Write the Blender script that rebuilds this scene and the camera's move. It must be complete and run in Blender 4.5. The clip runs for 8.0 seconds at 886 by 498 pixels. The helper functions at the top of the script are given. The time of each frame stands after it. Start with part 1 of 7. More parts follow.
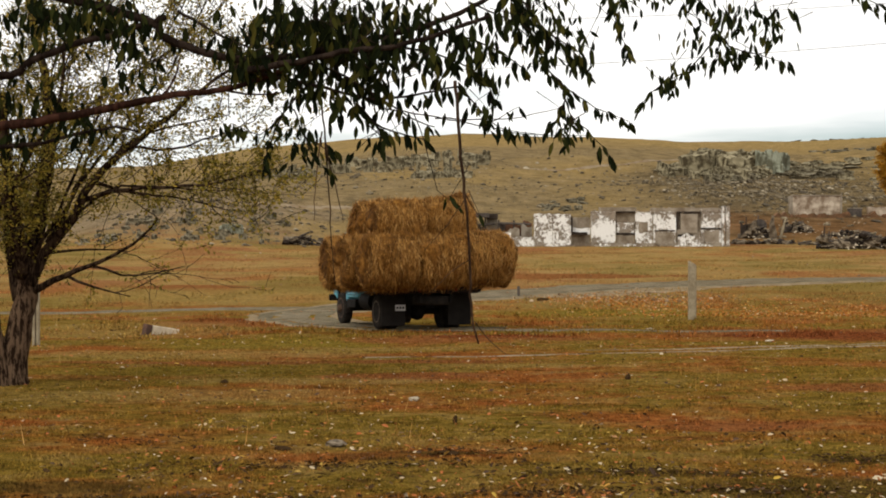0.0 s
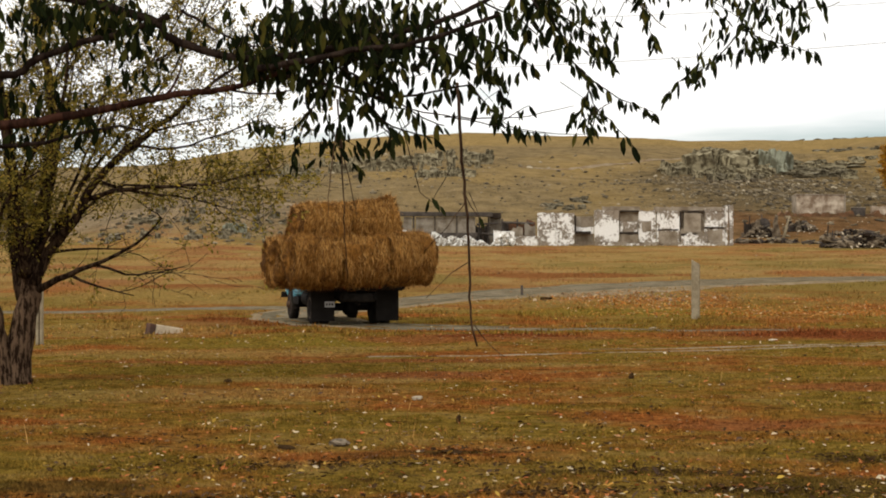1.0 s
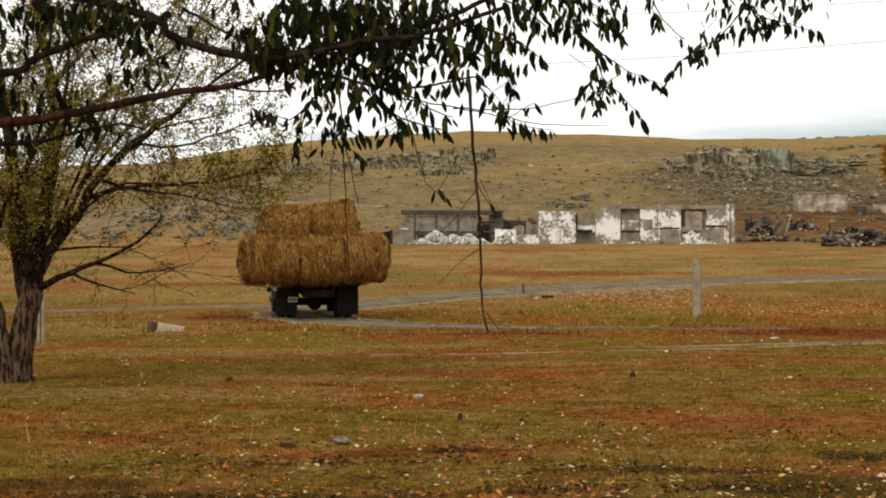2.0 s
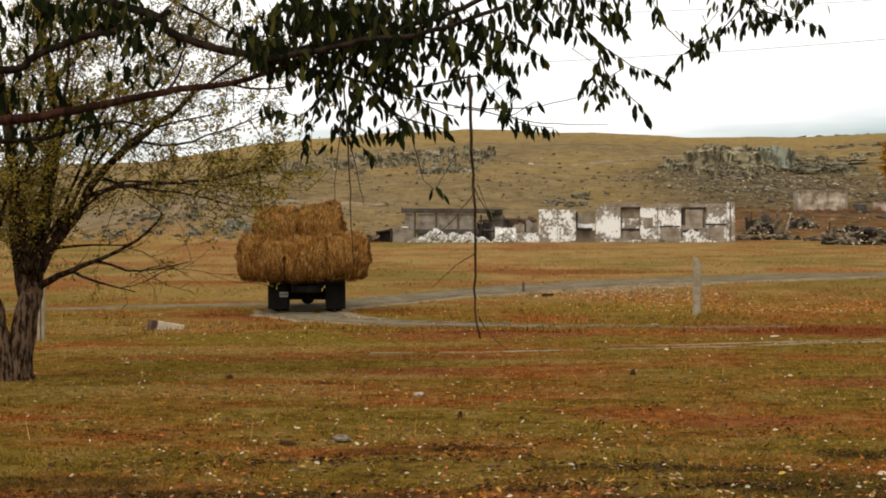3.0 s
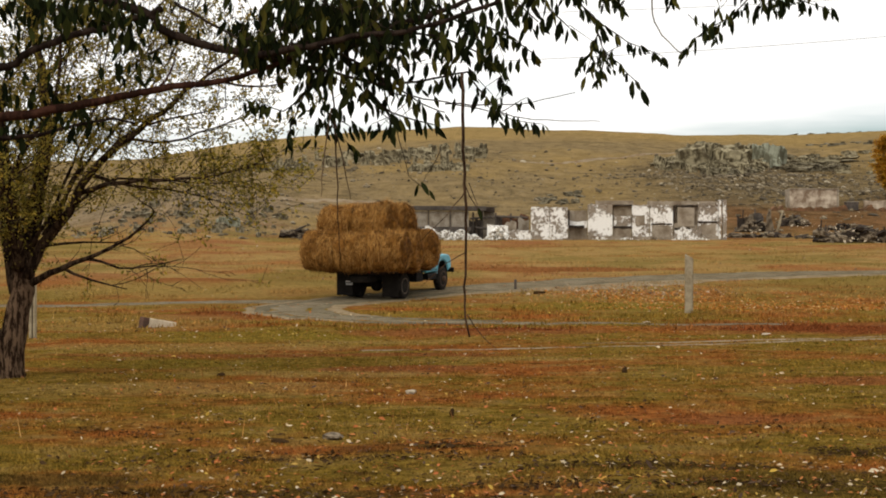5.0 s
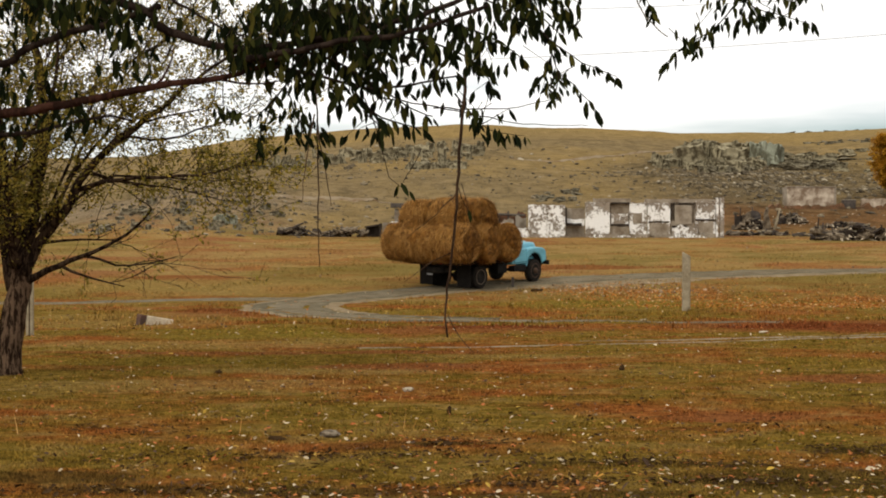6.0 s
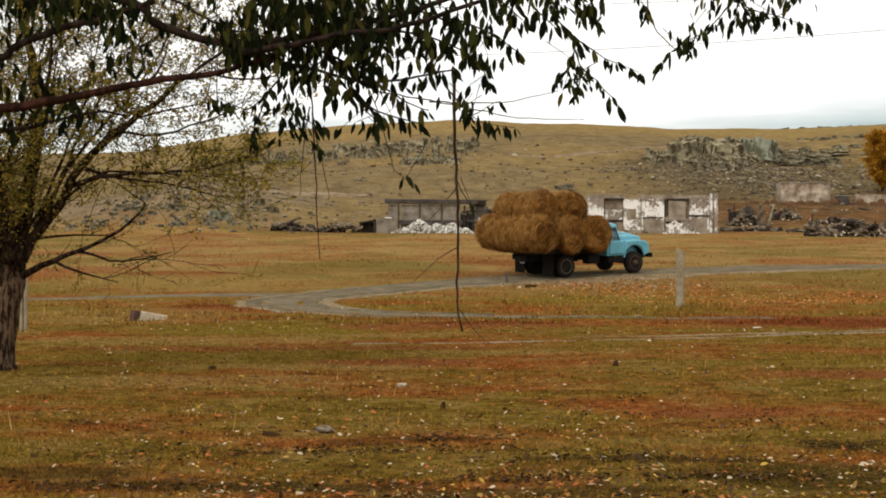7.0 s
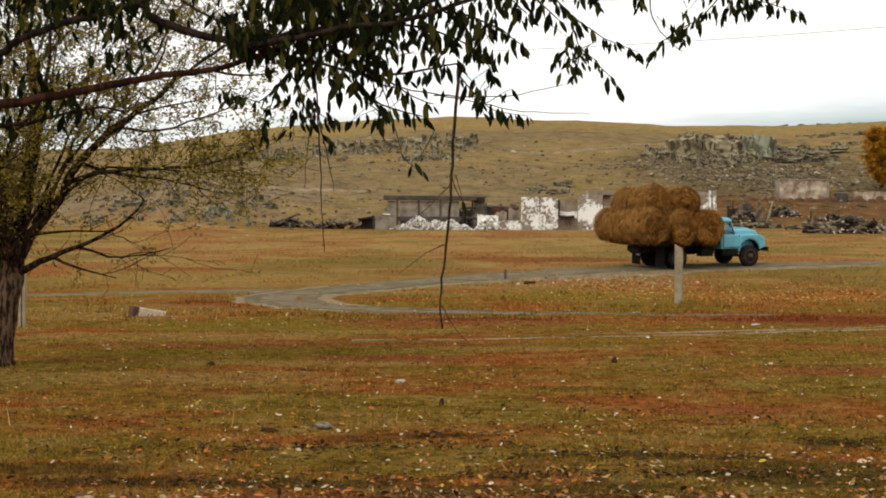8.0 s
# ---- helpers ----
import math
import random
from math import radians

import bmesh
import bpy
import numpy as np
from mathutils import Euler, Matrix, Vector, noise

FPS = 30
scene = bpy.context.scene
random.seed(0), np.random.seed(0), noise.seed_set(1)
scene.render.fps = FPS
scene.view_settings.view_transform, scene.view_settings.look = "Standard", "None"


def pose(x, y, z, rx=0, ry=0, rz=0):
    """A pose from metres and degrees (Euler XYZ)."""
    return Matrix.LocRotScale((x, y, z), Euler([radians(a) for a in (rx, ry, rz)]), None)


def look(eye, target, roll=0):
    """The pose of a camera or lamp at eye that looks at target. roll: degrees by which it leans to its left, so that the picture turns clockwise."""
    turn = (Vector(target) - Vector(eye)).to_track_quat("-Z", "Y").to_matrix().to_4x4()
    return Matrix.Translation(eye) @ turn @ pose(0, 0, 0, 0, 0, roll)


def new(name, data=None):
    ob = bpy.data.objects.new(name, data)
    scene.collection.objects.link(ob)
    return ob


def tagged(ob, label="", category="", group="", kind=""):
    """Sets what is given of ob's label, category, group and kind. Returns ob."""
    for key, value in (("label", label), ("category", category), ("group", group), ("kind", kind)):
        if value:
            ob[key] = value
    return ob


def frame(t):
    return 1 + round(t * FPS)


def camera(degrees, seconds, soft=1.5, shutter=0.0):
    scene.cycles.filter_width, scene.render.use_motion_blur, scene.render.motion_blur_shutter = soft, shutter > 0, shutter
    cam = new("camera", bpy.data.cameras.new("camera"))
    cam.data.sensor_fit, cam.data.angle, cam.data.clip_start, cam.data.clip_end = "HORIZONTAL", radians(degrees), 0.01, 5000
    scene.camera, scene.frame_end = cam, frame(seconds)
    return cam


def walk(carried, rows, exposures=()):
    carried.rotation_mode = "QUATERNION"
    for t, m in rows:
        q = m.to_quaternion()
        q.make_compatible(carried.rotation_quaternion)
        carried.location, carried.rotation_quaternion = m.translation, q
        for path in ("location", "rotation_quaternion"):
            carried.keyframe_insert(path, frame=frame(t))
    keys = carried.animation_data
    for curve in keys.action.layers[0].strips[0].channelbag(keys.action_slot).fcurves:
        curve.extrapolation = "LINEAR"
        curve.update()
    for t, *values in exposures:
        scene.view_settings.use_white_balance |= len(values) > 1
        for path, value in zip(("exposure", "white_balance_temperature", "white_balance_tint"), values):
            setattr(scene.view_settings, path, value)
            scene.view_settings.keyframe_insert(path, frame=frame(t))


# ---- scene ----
cam = camera(31.29, 8.0, soft=1.85)
EYE = 2.0


def view(yaw, pitch, roll, dz):
    """A camera pose from degrees: yaw to the right, pitch up, roll."""
    a, p = radians(yaw), radians(pitch)
    eye = Vector((0, 0, EYE + dz))
    return look(eye, eye + Vector((math.sin(a) * math.cos(p), math.cos(a) * math.cos(p), math.sin(p))), roll)


PATH = [
    (0.0, 0.111, 0.187, -0.023, 0.0034), (0.5, 0.049, 0.193, -0.045, 0.004), (1.0, -0.010, 0.157, -0.028, 0.0036),
    (1.5, -0.050, 0.124, -0.015, 0.003), (3.0, -0.065, 0.035, -0.02, -0.002), (3.5, 0.0, 0.0, 0.0, 0.0),
    (4.0, 0.080, -0.033, -0.01, 0.002), (4.5, 0.165, -0.048, 0.0, 0.0003), (6.0, 0.319, -0.143, 0.074, -0.001),
    (6.5, 0.416, -0.240, 0.09, 0.0), (7.0, 0.535, -0.297, 0.10, -0.0014), (7.5, 0.540, -0.350, 0.15, -0.0008),
    (8.0, 0.581, -0.424, 0.185, -0.0016),
]
walk(cam, [(t, view(*v)) for t, *v in PATH])

# ---- light ----
SUN_EL, SUN_AZ = 42.0, 215.0          # degrees; azimuth clockwise from +y
world = bpy.data.worlds.new("sky")
scene.world = world
world.use_nodes = True
wt = world.node_tree
wt.nodes.clear()
sky = wt.nodes.new("ShaderNodeTexSky")
sky.sky_type, sky.sun_disc = "NISHITA", False
sky.sun_elevation, sky.sun_rotation = radians(SUN_EL), radians(SUN_AZ)
coord = wt.nodes.new("ShaderNodeTexCoord")
stretch = wt.nodes.new("ShaderNodeMapping")
stretch.inputs["Scale"].default_value = (1.2, 1.2, 9.0)
cloud = wt.nodes.new("ShaderNodeTexNoise")
cloud.inputs["Scale"].default_value, cloud.inputs["Detail"].default_value = 2.2, 5
axes = wt.nodes.new("ShaderNodeSeparateXYZ")
rise = wt.nodes.new("ShaderNodeMapRange")
rise.inputs["From Min"].default_value, rise.inputs["From Max"].default_value = 0.074, 0.112
cover = wt.nodes.new("ShaderNodeMath")
cover.operation, cover.use_clamp = "ADD", True
ramp = wt.nodes.new("ShaderNodeValToRGB")
ramp.color_ramp.elements[0].position, ramp.color_ramp.elements[0].color = 0.40, (0.0, 0.0, 0.0, 1)
ramp.color_ramp.elements[1].position, ramp.color_ramp.elements[1].color = 0.62, (1, 1, 1, 1)
clear_sky = wt.nodes.new("ShaderNodeBackground")
clear_sky.inputs["Strength"].default_value = 0.095
veil = wt.nodes.new("ShaderNodeBackground")
veil.inputs["Color"].default_value, veil.inputs["Strength"].default_value = (1.0, 0.985, 0.955, 1), 1.25
blend = wt.nodes.new("ShaderNodeMixShader")
wout = wt.nodes.new("ShaderNodeOutputWorld")
wt.links.new(coord.outputs["Generated"], stretch.inputs["Vector"])
wt.links.new(stretch.outputs["Vector"], cloud.inputs["Vector"])
wt.links.new(cloud.outputs["Fac"], ramp.inputs["Fac"])
wt.links.new(sky.outputs["Color"], clear_sky.inputs["Color"])
wt.links.new(coord.outputs["Generated"], axes.inputs["Vector"])
wt.links.new(axes.outputs["Z"], rise.inputs["Value"])
wt.links.new(rise.outputs["Result"], cover.inputs[0])
wt.links.new(ramp.outputs["Color"], cover.inputs[1])
wt.links.new(cover.outputs[0], blend.inputs["Fac"])
wt.links.new(clear_sky.outputs[0], blend.inputs[1])
wt.links.new(veil.outputs[0], blend.inputs[2])
wt.links.new(blend.outputs[0], wout.inputs["Surface"])

sun = new("sun", bpy.data.lights.new("sun", "SUN"))
sun.data.energy, sun.data.angle, sun.data.color = 1.3, radians(14), (1.0, 0.95, 0.86)
sun_dir = Vector((math.sin(radians(SUN_AZ)) * math.cos(radians(SUN_EL)), math.cos(radians(SUN_AZ)) * math.cos(radians(SUN_EL)), math.sin(radians(SUN_EL))))
sun.matrix_world = look((0, 0, 60), Vector((0, 0, 60)) - sun_dir)
scene.view_settings.exposure = -0.07


# ---- materials ----
class Nodes:
    """A short hand for node materials."""

    def __init__(self, name):
        self.mat = bpy.data.materials.new(name)
        self.mat.use_nodes = True
        self.tree = self.mat.node_tree
        self.bsdf = self.tree.nodes["Principled BSDF"]
        self.place = None

    def add(self, kind, **sockets):
        n = self.tree.nodes.new(kind)
        for k, v in sockets.items():
            self.put(n, k.replace("_", " "), v)
        return n

    def put(self, n, key, v):
        sock = n.inputs[int(key) if key.isdigit() else key]
        if isinstance(v, bpy.types.NodeSocket):
            self.tree.links.new(v, sock)
        else:
            sock.default_value = v

    def coords(self, world=False, scale=(1, 1, 1)):
        if world:
            src = self.add("ShaderNodeNewGeometry").outputs["Position"]
        else:
            src = self.add("ShaderNodeTexCoord").outputs["Object"]
        m = self.add("ShaderNodeMapping", Vector=src, Scale=scale)
        return m.outputs["Vector"]

    def noise(self, scale, detail=4, rough=0.55, vec=None):
        n = self.add("ShaderNodeTexNoise", Scale=scale, Detail=detail, Roughness=rough)
        if vec:
            self.put(n, "Vector", vec)
        return n.outputs["Fac"]

    def ramp(self, fac, *stops):
        n = self.add("ShaderNodeValToRGB", Fac=fac)
        e = n.color_ramp.elements
        while len(e) < len(stops):
            e.new(0.5)
        for el, (p, c) in zip(e, stops):
            el.position = p
            el.color = (*c, 1) if len(c) == 3 else c
        return n.outputs["Color"]

    def mix(self, fac, a, b, how="MIX"):
        n = self.add("ShaderNodeMix")
        n.data_type, n.blend_type = "RGBA", how
        for key, v in ((0, fac), (6, a), (7, b)):
            if isinstance(v, tuple) and len(v) == 3:
                v = (*v, 1)
            self.put(n, str(key), v)
        return n.outputs[2]

    def math(self, op, a, b=0.0, clamp=False):
        n = self.add("ShaderNodeMath")
        n.operation, n.use_clamp = op, clamp
        self.put(n, "0", a)
        self.put(n, "1", b)
        return n.outputs[0]

    def band(self, v, lo, hi):
        n = self.add("ShaderNodeMapRange", Value=v)
        n.interpolation_type = "SMOOTHSTEP"
        self.put(n, "From Min", lo)
        self.put(n, "From Max", hi)
        return n.outputs["Result"]

    def done(self, color, rough=0.8, metal=0.0, bump=None, depth=0.02, strength=0.5, spec=0.3):
        self.put(self.bsdf, "Base Color", (*color, 1) if isinstance(color, tuple) and len(color) == 3 else color)
        self.put(self.bsdf, "Roughness", rough)
        self.put(self.bsdf, "Metallic", metal)
        self.put(self.bsdf, "Specular IOR Level", spec)
        if bump is not None:
            b = self.add("ShaderNodeBump", Height=bump, Distance=depth, Strength=strength)
            self.put(self.bsdf, "Normal", b.outputs["Normal"])
        return self.mat


def worn(name, base, dark, scale=6.0, rough=0.7, metal=0.0, fine=40.0, amount=(0.35, 0.7), depth=0.01, random_tone=0.0, spec=0.06):
    """A surface with stains at one scale and grain at another."""
    n = Nodes(name)
    v = n.coords()
    a = n.noise(scale, 5, 0.6, v)
    g = n.noise(fine, 3, 0.6, v)
    c = n.mix(n.ramp(a, (amount[0], (0, 0, 0)), (amount[1], (1, 1, 1))), base, dark)
    c = n.mix(0.35, c, n.ramp(g, (0.3, (0.45, 0.45, 0.45)), (0.7, (1.0, 1.0, 1.0))), "MULTIPLY")
    if random_tone:
        r = n.add("ShaderNodeObjectInfo").outputs["Random"]
        c = n.mix(random_tone, c, n.ramp(r, (0.0, (0.45, 0.45, 0.45)), (1.0, (1, 1, 1))), "MULTIPLY")
    return n.done(c, rough, metal, n.math("ADD", a, g), depth, 0.5, spec)


def island(name, stops, rough=0.8, translucent=0.0, spec=0.2):
    """One tone per loose piece, by chance."""
    n = Nodes(name)
    r = n.add("ShaderNodeNewGeometry").outputs["Random Per Island"]
    c = n.ramp(r, *stops)
    m = n.done(c, rough, spec=spec)
    if translucent:
        t = n.add("ShaderNodeBsdfTranslucent", Color=c)
        mixs = n.add("ShaderNodeMixShader", Fac=translucent)
        n.put(mixs, "1", n.bsdf.outputs[0])
        n.put(mixs, "2", t.outputs[0])
        n.tree.links.new(mixs.outputs[0], n.tree.nodes["Material Output"].inputs["Surface"])
    return m


# Bare or greener stretches of the turf: (centre x, centre y, half width, half depth)
RUST_SPOTS = ((9.8, 39.6, 4.6, 3.6), (0.6, 37.6, 3.4, 2.0), (-6.6, 47.0, 2.0, 3.0), (-2.5, 29.4, 5.5, 0.6), (5.8, 73.4, 6.5, 2.2), (-10.6, 66.5, 3.0, 1.6), (-0.5, 26.0, 1.7, 0.9), (6.5, 23.6, 1.8, 0.8), (3.6, 18.6, 1.1, 0.6))
DEEP_SPOTS = ((10.6, 38.7, 4.4, 2.5), (16.0, 41.0, 4.0, 3.0), (1.4, 38.4, 2.2, 1.0), (-6.9, 49.5, 1.2, 1.6))
GREEN_SPOTS = ((-4.2, 35.6, 3.2, 2.8), (6.2, 53.5, 5.5, 3.0), (-5.6, 27.2, 3.0, 1.2))


STRAW_SPOTS = ((-8.2, 42.0, 3.6, 5.0), (-5.2, 31.6, 4.0, 1.3), (-3.6, 22.4, 3.0, 1.1), (-9.5, 62.0, 7.0, 4.0), (-1.0, 33.6, 2.5, 0.9), (-2.2, 25.0, 2.6, 0.8), (1.5, 28.4, 2.6, 0.6))
DARK_SPOTS = ((3.6, 13.3, 1.7, 0.9), (-1.6, 12.9, 1.9, 0.4), (1.9, 14.35, 1.5, 0.22), (4.0, 15.4, 0.45, 0.3), (0.2, 15.7, 0.6, 0.16), (0.8, 12.6, 1.6, 0.3), (-3.3, 13.6, 0.9, 0.4))


def patches(n, spots, ragged):
    """Where any of the stretches lies, with a ragged edge."""
    sep = n.add("ShaderNodeSeparateXYZ", Vector=n.coords(True))
    total = None
    for cx, cy, rx, ry in spots:
        u = n.math("DIVIDE", n.math("SUBTRACT", sep.outputs["X"], cx), rx)
        v = n.math("DIVIDE", n.math("SUBTRACT", sep.outputs["Y"], cy), ry)
        d = n.math("ADD", n.math("MULTIPLY", u, u), n.math("MULTIPLY", v, v))
        d = n.math("ADD", d, ragged)
        m = n.math("SUBTRACT", 1.0, n.band(d, 0.35, 1.15))
        total = m if total is None else n.math("MAXIMUM", total, m)
    return total


def pasture_colour(n):
    """Turf: olive grass with rusty and straw-coloured patches, drier with distance."""
    p = n.coords(True)
    ragged = n.math("MULTIPLY", n.math("SUBTRACT", n.noise(0.55, 6, 0.7, n.coords(True, (0.6, 1.0, 1.0))), 0.5), 2.6)
    y = n.add("ShaderNodeSeparateXYZ", Vector=p).outputs["Y"]
    big = n.noise(0.11, 4, 0.6, p)
    mid = n.noise(0.30, 6, 0.62, n.coords(True, (0.75, 1.0, 1.0)))
    streak = n.noise(1.25, 6, 0.68, n.coords(True, (0.8, 1.0, 1.0)))
    small = n.noise(5.0, 7, 0.75, p)
    green = n.mix(n.ramp(small, (0.36, (0, 0, 0)), (0.62, (1, 1, 1))), (0.088, 0.060, 0.010), (0.262, 0.163, 0.029))
    rust = n.mix(n.ramp(small, (0.36, (0, 0, 0)), (0.62, (1, 1, 1))), (0.126, 0.034, 0.011), (0.375, 0.125, 0.032))
    straw = n.mix(small, (0.25, 0.155, 0.050), (0.40, 0.258, 0.100))
    c = n.mix(n.ramp(mid, (0.46, (0, 0, 0)), (0.60, (0.9, 0.9, 0.9))), green, rust)
    c = n.mix(n.ramp(streak, (0.5, (0, 0, 0)), (0.68, (0.85, 0.85, 0.85))), c, n.mix(0.35, straw, green))
    c = n.mix(n.ramp(streak, (0.30, (0.9, 0.9, 0.9)), (0.45, (0, 0, 0))), c, n.mix(small, (0.022, 0.013, 0.006), (0.09, 0.045, 0.014)))
    c2 = n.mix(n.ramp(mid, (0.50, (0, 0, 0)), (0.62, (0.9, 0.9, 0.9))), straw, n.mix(0.3, rust, straw))
    broad = n.noise(0.12, 7, 0.68, n.coords(True, (0.8, 1.0, 1.0)))
    c2 = n.mix(n.ramp(broad, (0.41, (0.95, 0.95, 0.95)), (0.49, (0, 0, 0))), c2, n.mix(small, (0.15, 0.112, 0.032), (0.26, 0.18, 0.058)))
    c2 = n.mix(n.ramp(broad, (0.53, (0, 0, 0)), (0.60, (0.95, 0.95, 0.95))), c2, n.mix(small, (0.21, 0.088, 0.034), (0.33, 0.16, 0.065)))
    far = n.math("ADD", n.band(y, 44.0, 76.0), n.math("MULTIPLY", n.math("SUBTRACT", big, 0.52), 1.3), True)
    # long bands across the far pasture: rusty soil, pale stubble, olive turf
    bands = n.noise(1.0, 6, 0.66, n.coords(True, (0.07, 0.16, 1.0)))
    c2 = n.mix(n.ramp(bands, (0.36, (0.6, 0.6, 0.6)), (0.46, (0, 0, 0))), c2, n.mix(small, (0.16, 0.062, 0.022), (0.27, 0.115, 0.042)))
    c2 = n.mix(n.ramp(bands, (0.53, (0, 0, 0)), (0.64, (0.45, 0.45, 0.45))), c2, n.mix(small, (0.105, 0.080, 0.016), (0.21, 0.150, 0.036)))
    c = n.mix(far, c, c2)
    c = n.mix(n.math("MULTIPLY", patches(n, GREEN_SPOTS, ragged), 0.8), c, n.mix(n.ramp(small, (0.36, (0, 0, 0)), (0.62, (1, 1, 1))), (0.098, 0.074, 0.012), (0.265, 0.180, 0.031)))
    c = n.mix(n.math("MULTIPLY", patches(n, RUST_SPOTS, ragged), 0.88), c, n.mix(n.ramp(small, (0.36, (0, 0, 0)), (0.62, (1, 1, 1))), (0.115, 0.040, 0.014), (0.31, 0.118, 0.040)))
    c = n.mix(n.math("MULTIPLY", patches(n, DEEP_SPOTS, ragged), 0.85), c, n.mix(n.ramp(small, (0.36, (0, 0, 0)), (0.62, (1, 1, 1))), (0.080, 0.022, 0.009), (0.235, 0.070, 0.024)))
    c = n.mix(n.math("MULTIPLY", patches(n, STRAW_SPOTS, ragged), 0.6), c, n.mix(n.ramp(small, (0.36, (0, 0, 0)), (0.62, (1, 1, 1))), (0.165, 0.105, 0.030), (0.37, 0.240, 0.076)))
    c = n.mix(n.math("MULTIPLY", patches(n, DARK_SPOTS, ragged), 0.8), c, n.mix(n.ramp(small, (0.36, (0, 0, 0)), (0.62, (1, 1, 1))), (0.030, 0.021, 0.007), (0.125, 0.080, 0.020)))
    return c, small


def ground_material():
    n = Nodes("pasture")
    p = n.coords(True)
    sep = n.add("ShaderNodeSeparateXYZ", Vector=p)
    y, z = sep.outputs["Y"], sep.outputs["Z"]
    fine = n.noise(38.0, 4, 0.7, p)
    c, small = pasture_colour(n)
    # the hillside: dry grass over stony soil
    hill_mix = n.noise(0.045, 6, 0.65, n.coords(True, (1.0, 0.6, 1.0)))
    hill_fine = n.noise(0.5, 6, 0.75, p)
    soil = n.mix(n.ramp(hill_fine, (0.35, (0, 0, 0)), (0.65, (1, 1, 1))), (0.130, 0.094, 0.046), (0.275, 0.196, 0.098))
    hay = n.mix(n.ramp(hill_fine, (0.3, (0, 0, 0)), (0.7, (1, 1, 1))), (0.205, 0.138, 0.052), (0.355, 0.240, 0.098))
    tuft = n.noise(1.3, 5, 0.8, p)
    hay = n.mix(n.ramp(tuft, (0.34, (0.75, 0.75, 0.75)), (0.46, (0, 0, 0))), hay, (0.085, 0.06, 0.022, 1))
    soil = n.mix(n.ramp(tuft, (0.57, (0, 0, 0)), (0.68, (0.8, 0.8, 0.8))), soil, (0.25, 0.20, 0.13, 1))
    dry = n.mix(n.math("ADD", n.ramp(hill_mix, (0.46, (0, 0, 0)), (0.66, (1, 1, 1))), n.band(z, 15.5, 22.0), True), soil, hay)
    # bare stony bank at one end of the hill foot, rust-red yard soil at the other
    x = sep.outputs["X"]
    ragged = n.math("MULTIPLY", n.math("SUBTRACT", hill_mix, 0.5), 30.0)
    xr = n.math("ADD", x, ragged)
    yr = n.math("ADD", y, ragged)
    bank = n.math("MULTIPLY", n.math("SUBTRACT", 1.0, n.band(xr, -13.0, -7.0)), n.math("SUBTRACT", 1.0, n.band(yr, 142.0, 156.0)))
    dry = n.mix(bank, dry, n.mix(n.ramp(hill_fine, (0.35, (0, 0, 0)), (0.65, (1, 1, 1))), (0.125, 0.090, 0.050), (0.31, 0.228, 0.138)))
    yard = n.math("MULTIPLY", n.band(xr, 19.0, 26.0), n.math("SUBTRACT", 1.0, n.band(yr, 143.0, 152.0)))
    dry = n.mix(n.math("MULTIPLY", yard, 0.8), dry, n.mix(n.ramp(hill_fine, (0.35, (0, 0, 0)), (0.65, (1, 1, 1))), (0.065, 0.030, 0.013), (0.19, 0.088, 0.038)))
    # the stony apron under the great crag, dark between its slabs
    apron = n.math("MULTIPLY", n.band(xr, 17.0, 27.0), n.math("MULTIPLY", n.band(yr, 139.0, 150.0), n.math("SUBTRACT", 1.0, n.band(yr, 186.0, 200.0))))
    dry = n.mix(n.math("MULTIPLY", apron, 0.62), dry, n.mix(n.ramp(hill_fine, (0.38, (0, 0, 0)), (0.62, (1, 1, 1))), (0.045, 0.033, 0.018), (0.165, 0.122, 0.068)))
    c = n.mix(n.band(y, 118.0, 134.0), c, dry)
    c = n.mix(0.6, c, n.ramp(fine, (0.3, (0.22, 0.2, 0.18)), (0.6, (1.12, 1.12, 1.1))), "MULTIPLY")
    bump = n.math("ADD", n.math("MULTIPLY", small, 1.6), fine)
    return n.done(c, 0.95, 0, bump, 0.06, 0.8, 0.0)


def grass_material():
    n = Nodes("grass_blade")
    c, _ = pasture_colour(n)
    r = n.add("ShaderNodeNewGeometry").outputs["Random Per Island"]
    c = n.mix(0.75, c, n.ramp(r, (0.0, (0.35, 0.36, 0.26)), (0.5, (1.0, 0.98, 0.86)), (1.0, (1.75, 1.6, 1.4))), "MULTIPLY")
    return n.done(c, 0.9, spec=0.0)


M_GROUND = ground_material()
M_TRACK = worn("pale_track_soil", (0.27, 0.205, 0.13), (0.15, 0.085, 0.035), 1.0, 0.95, 0, 25.0, (0.45, 0.7), 0.02)


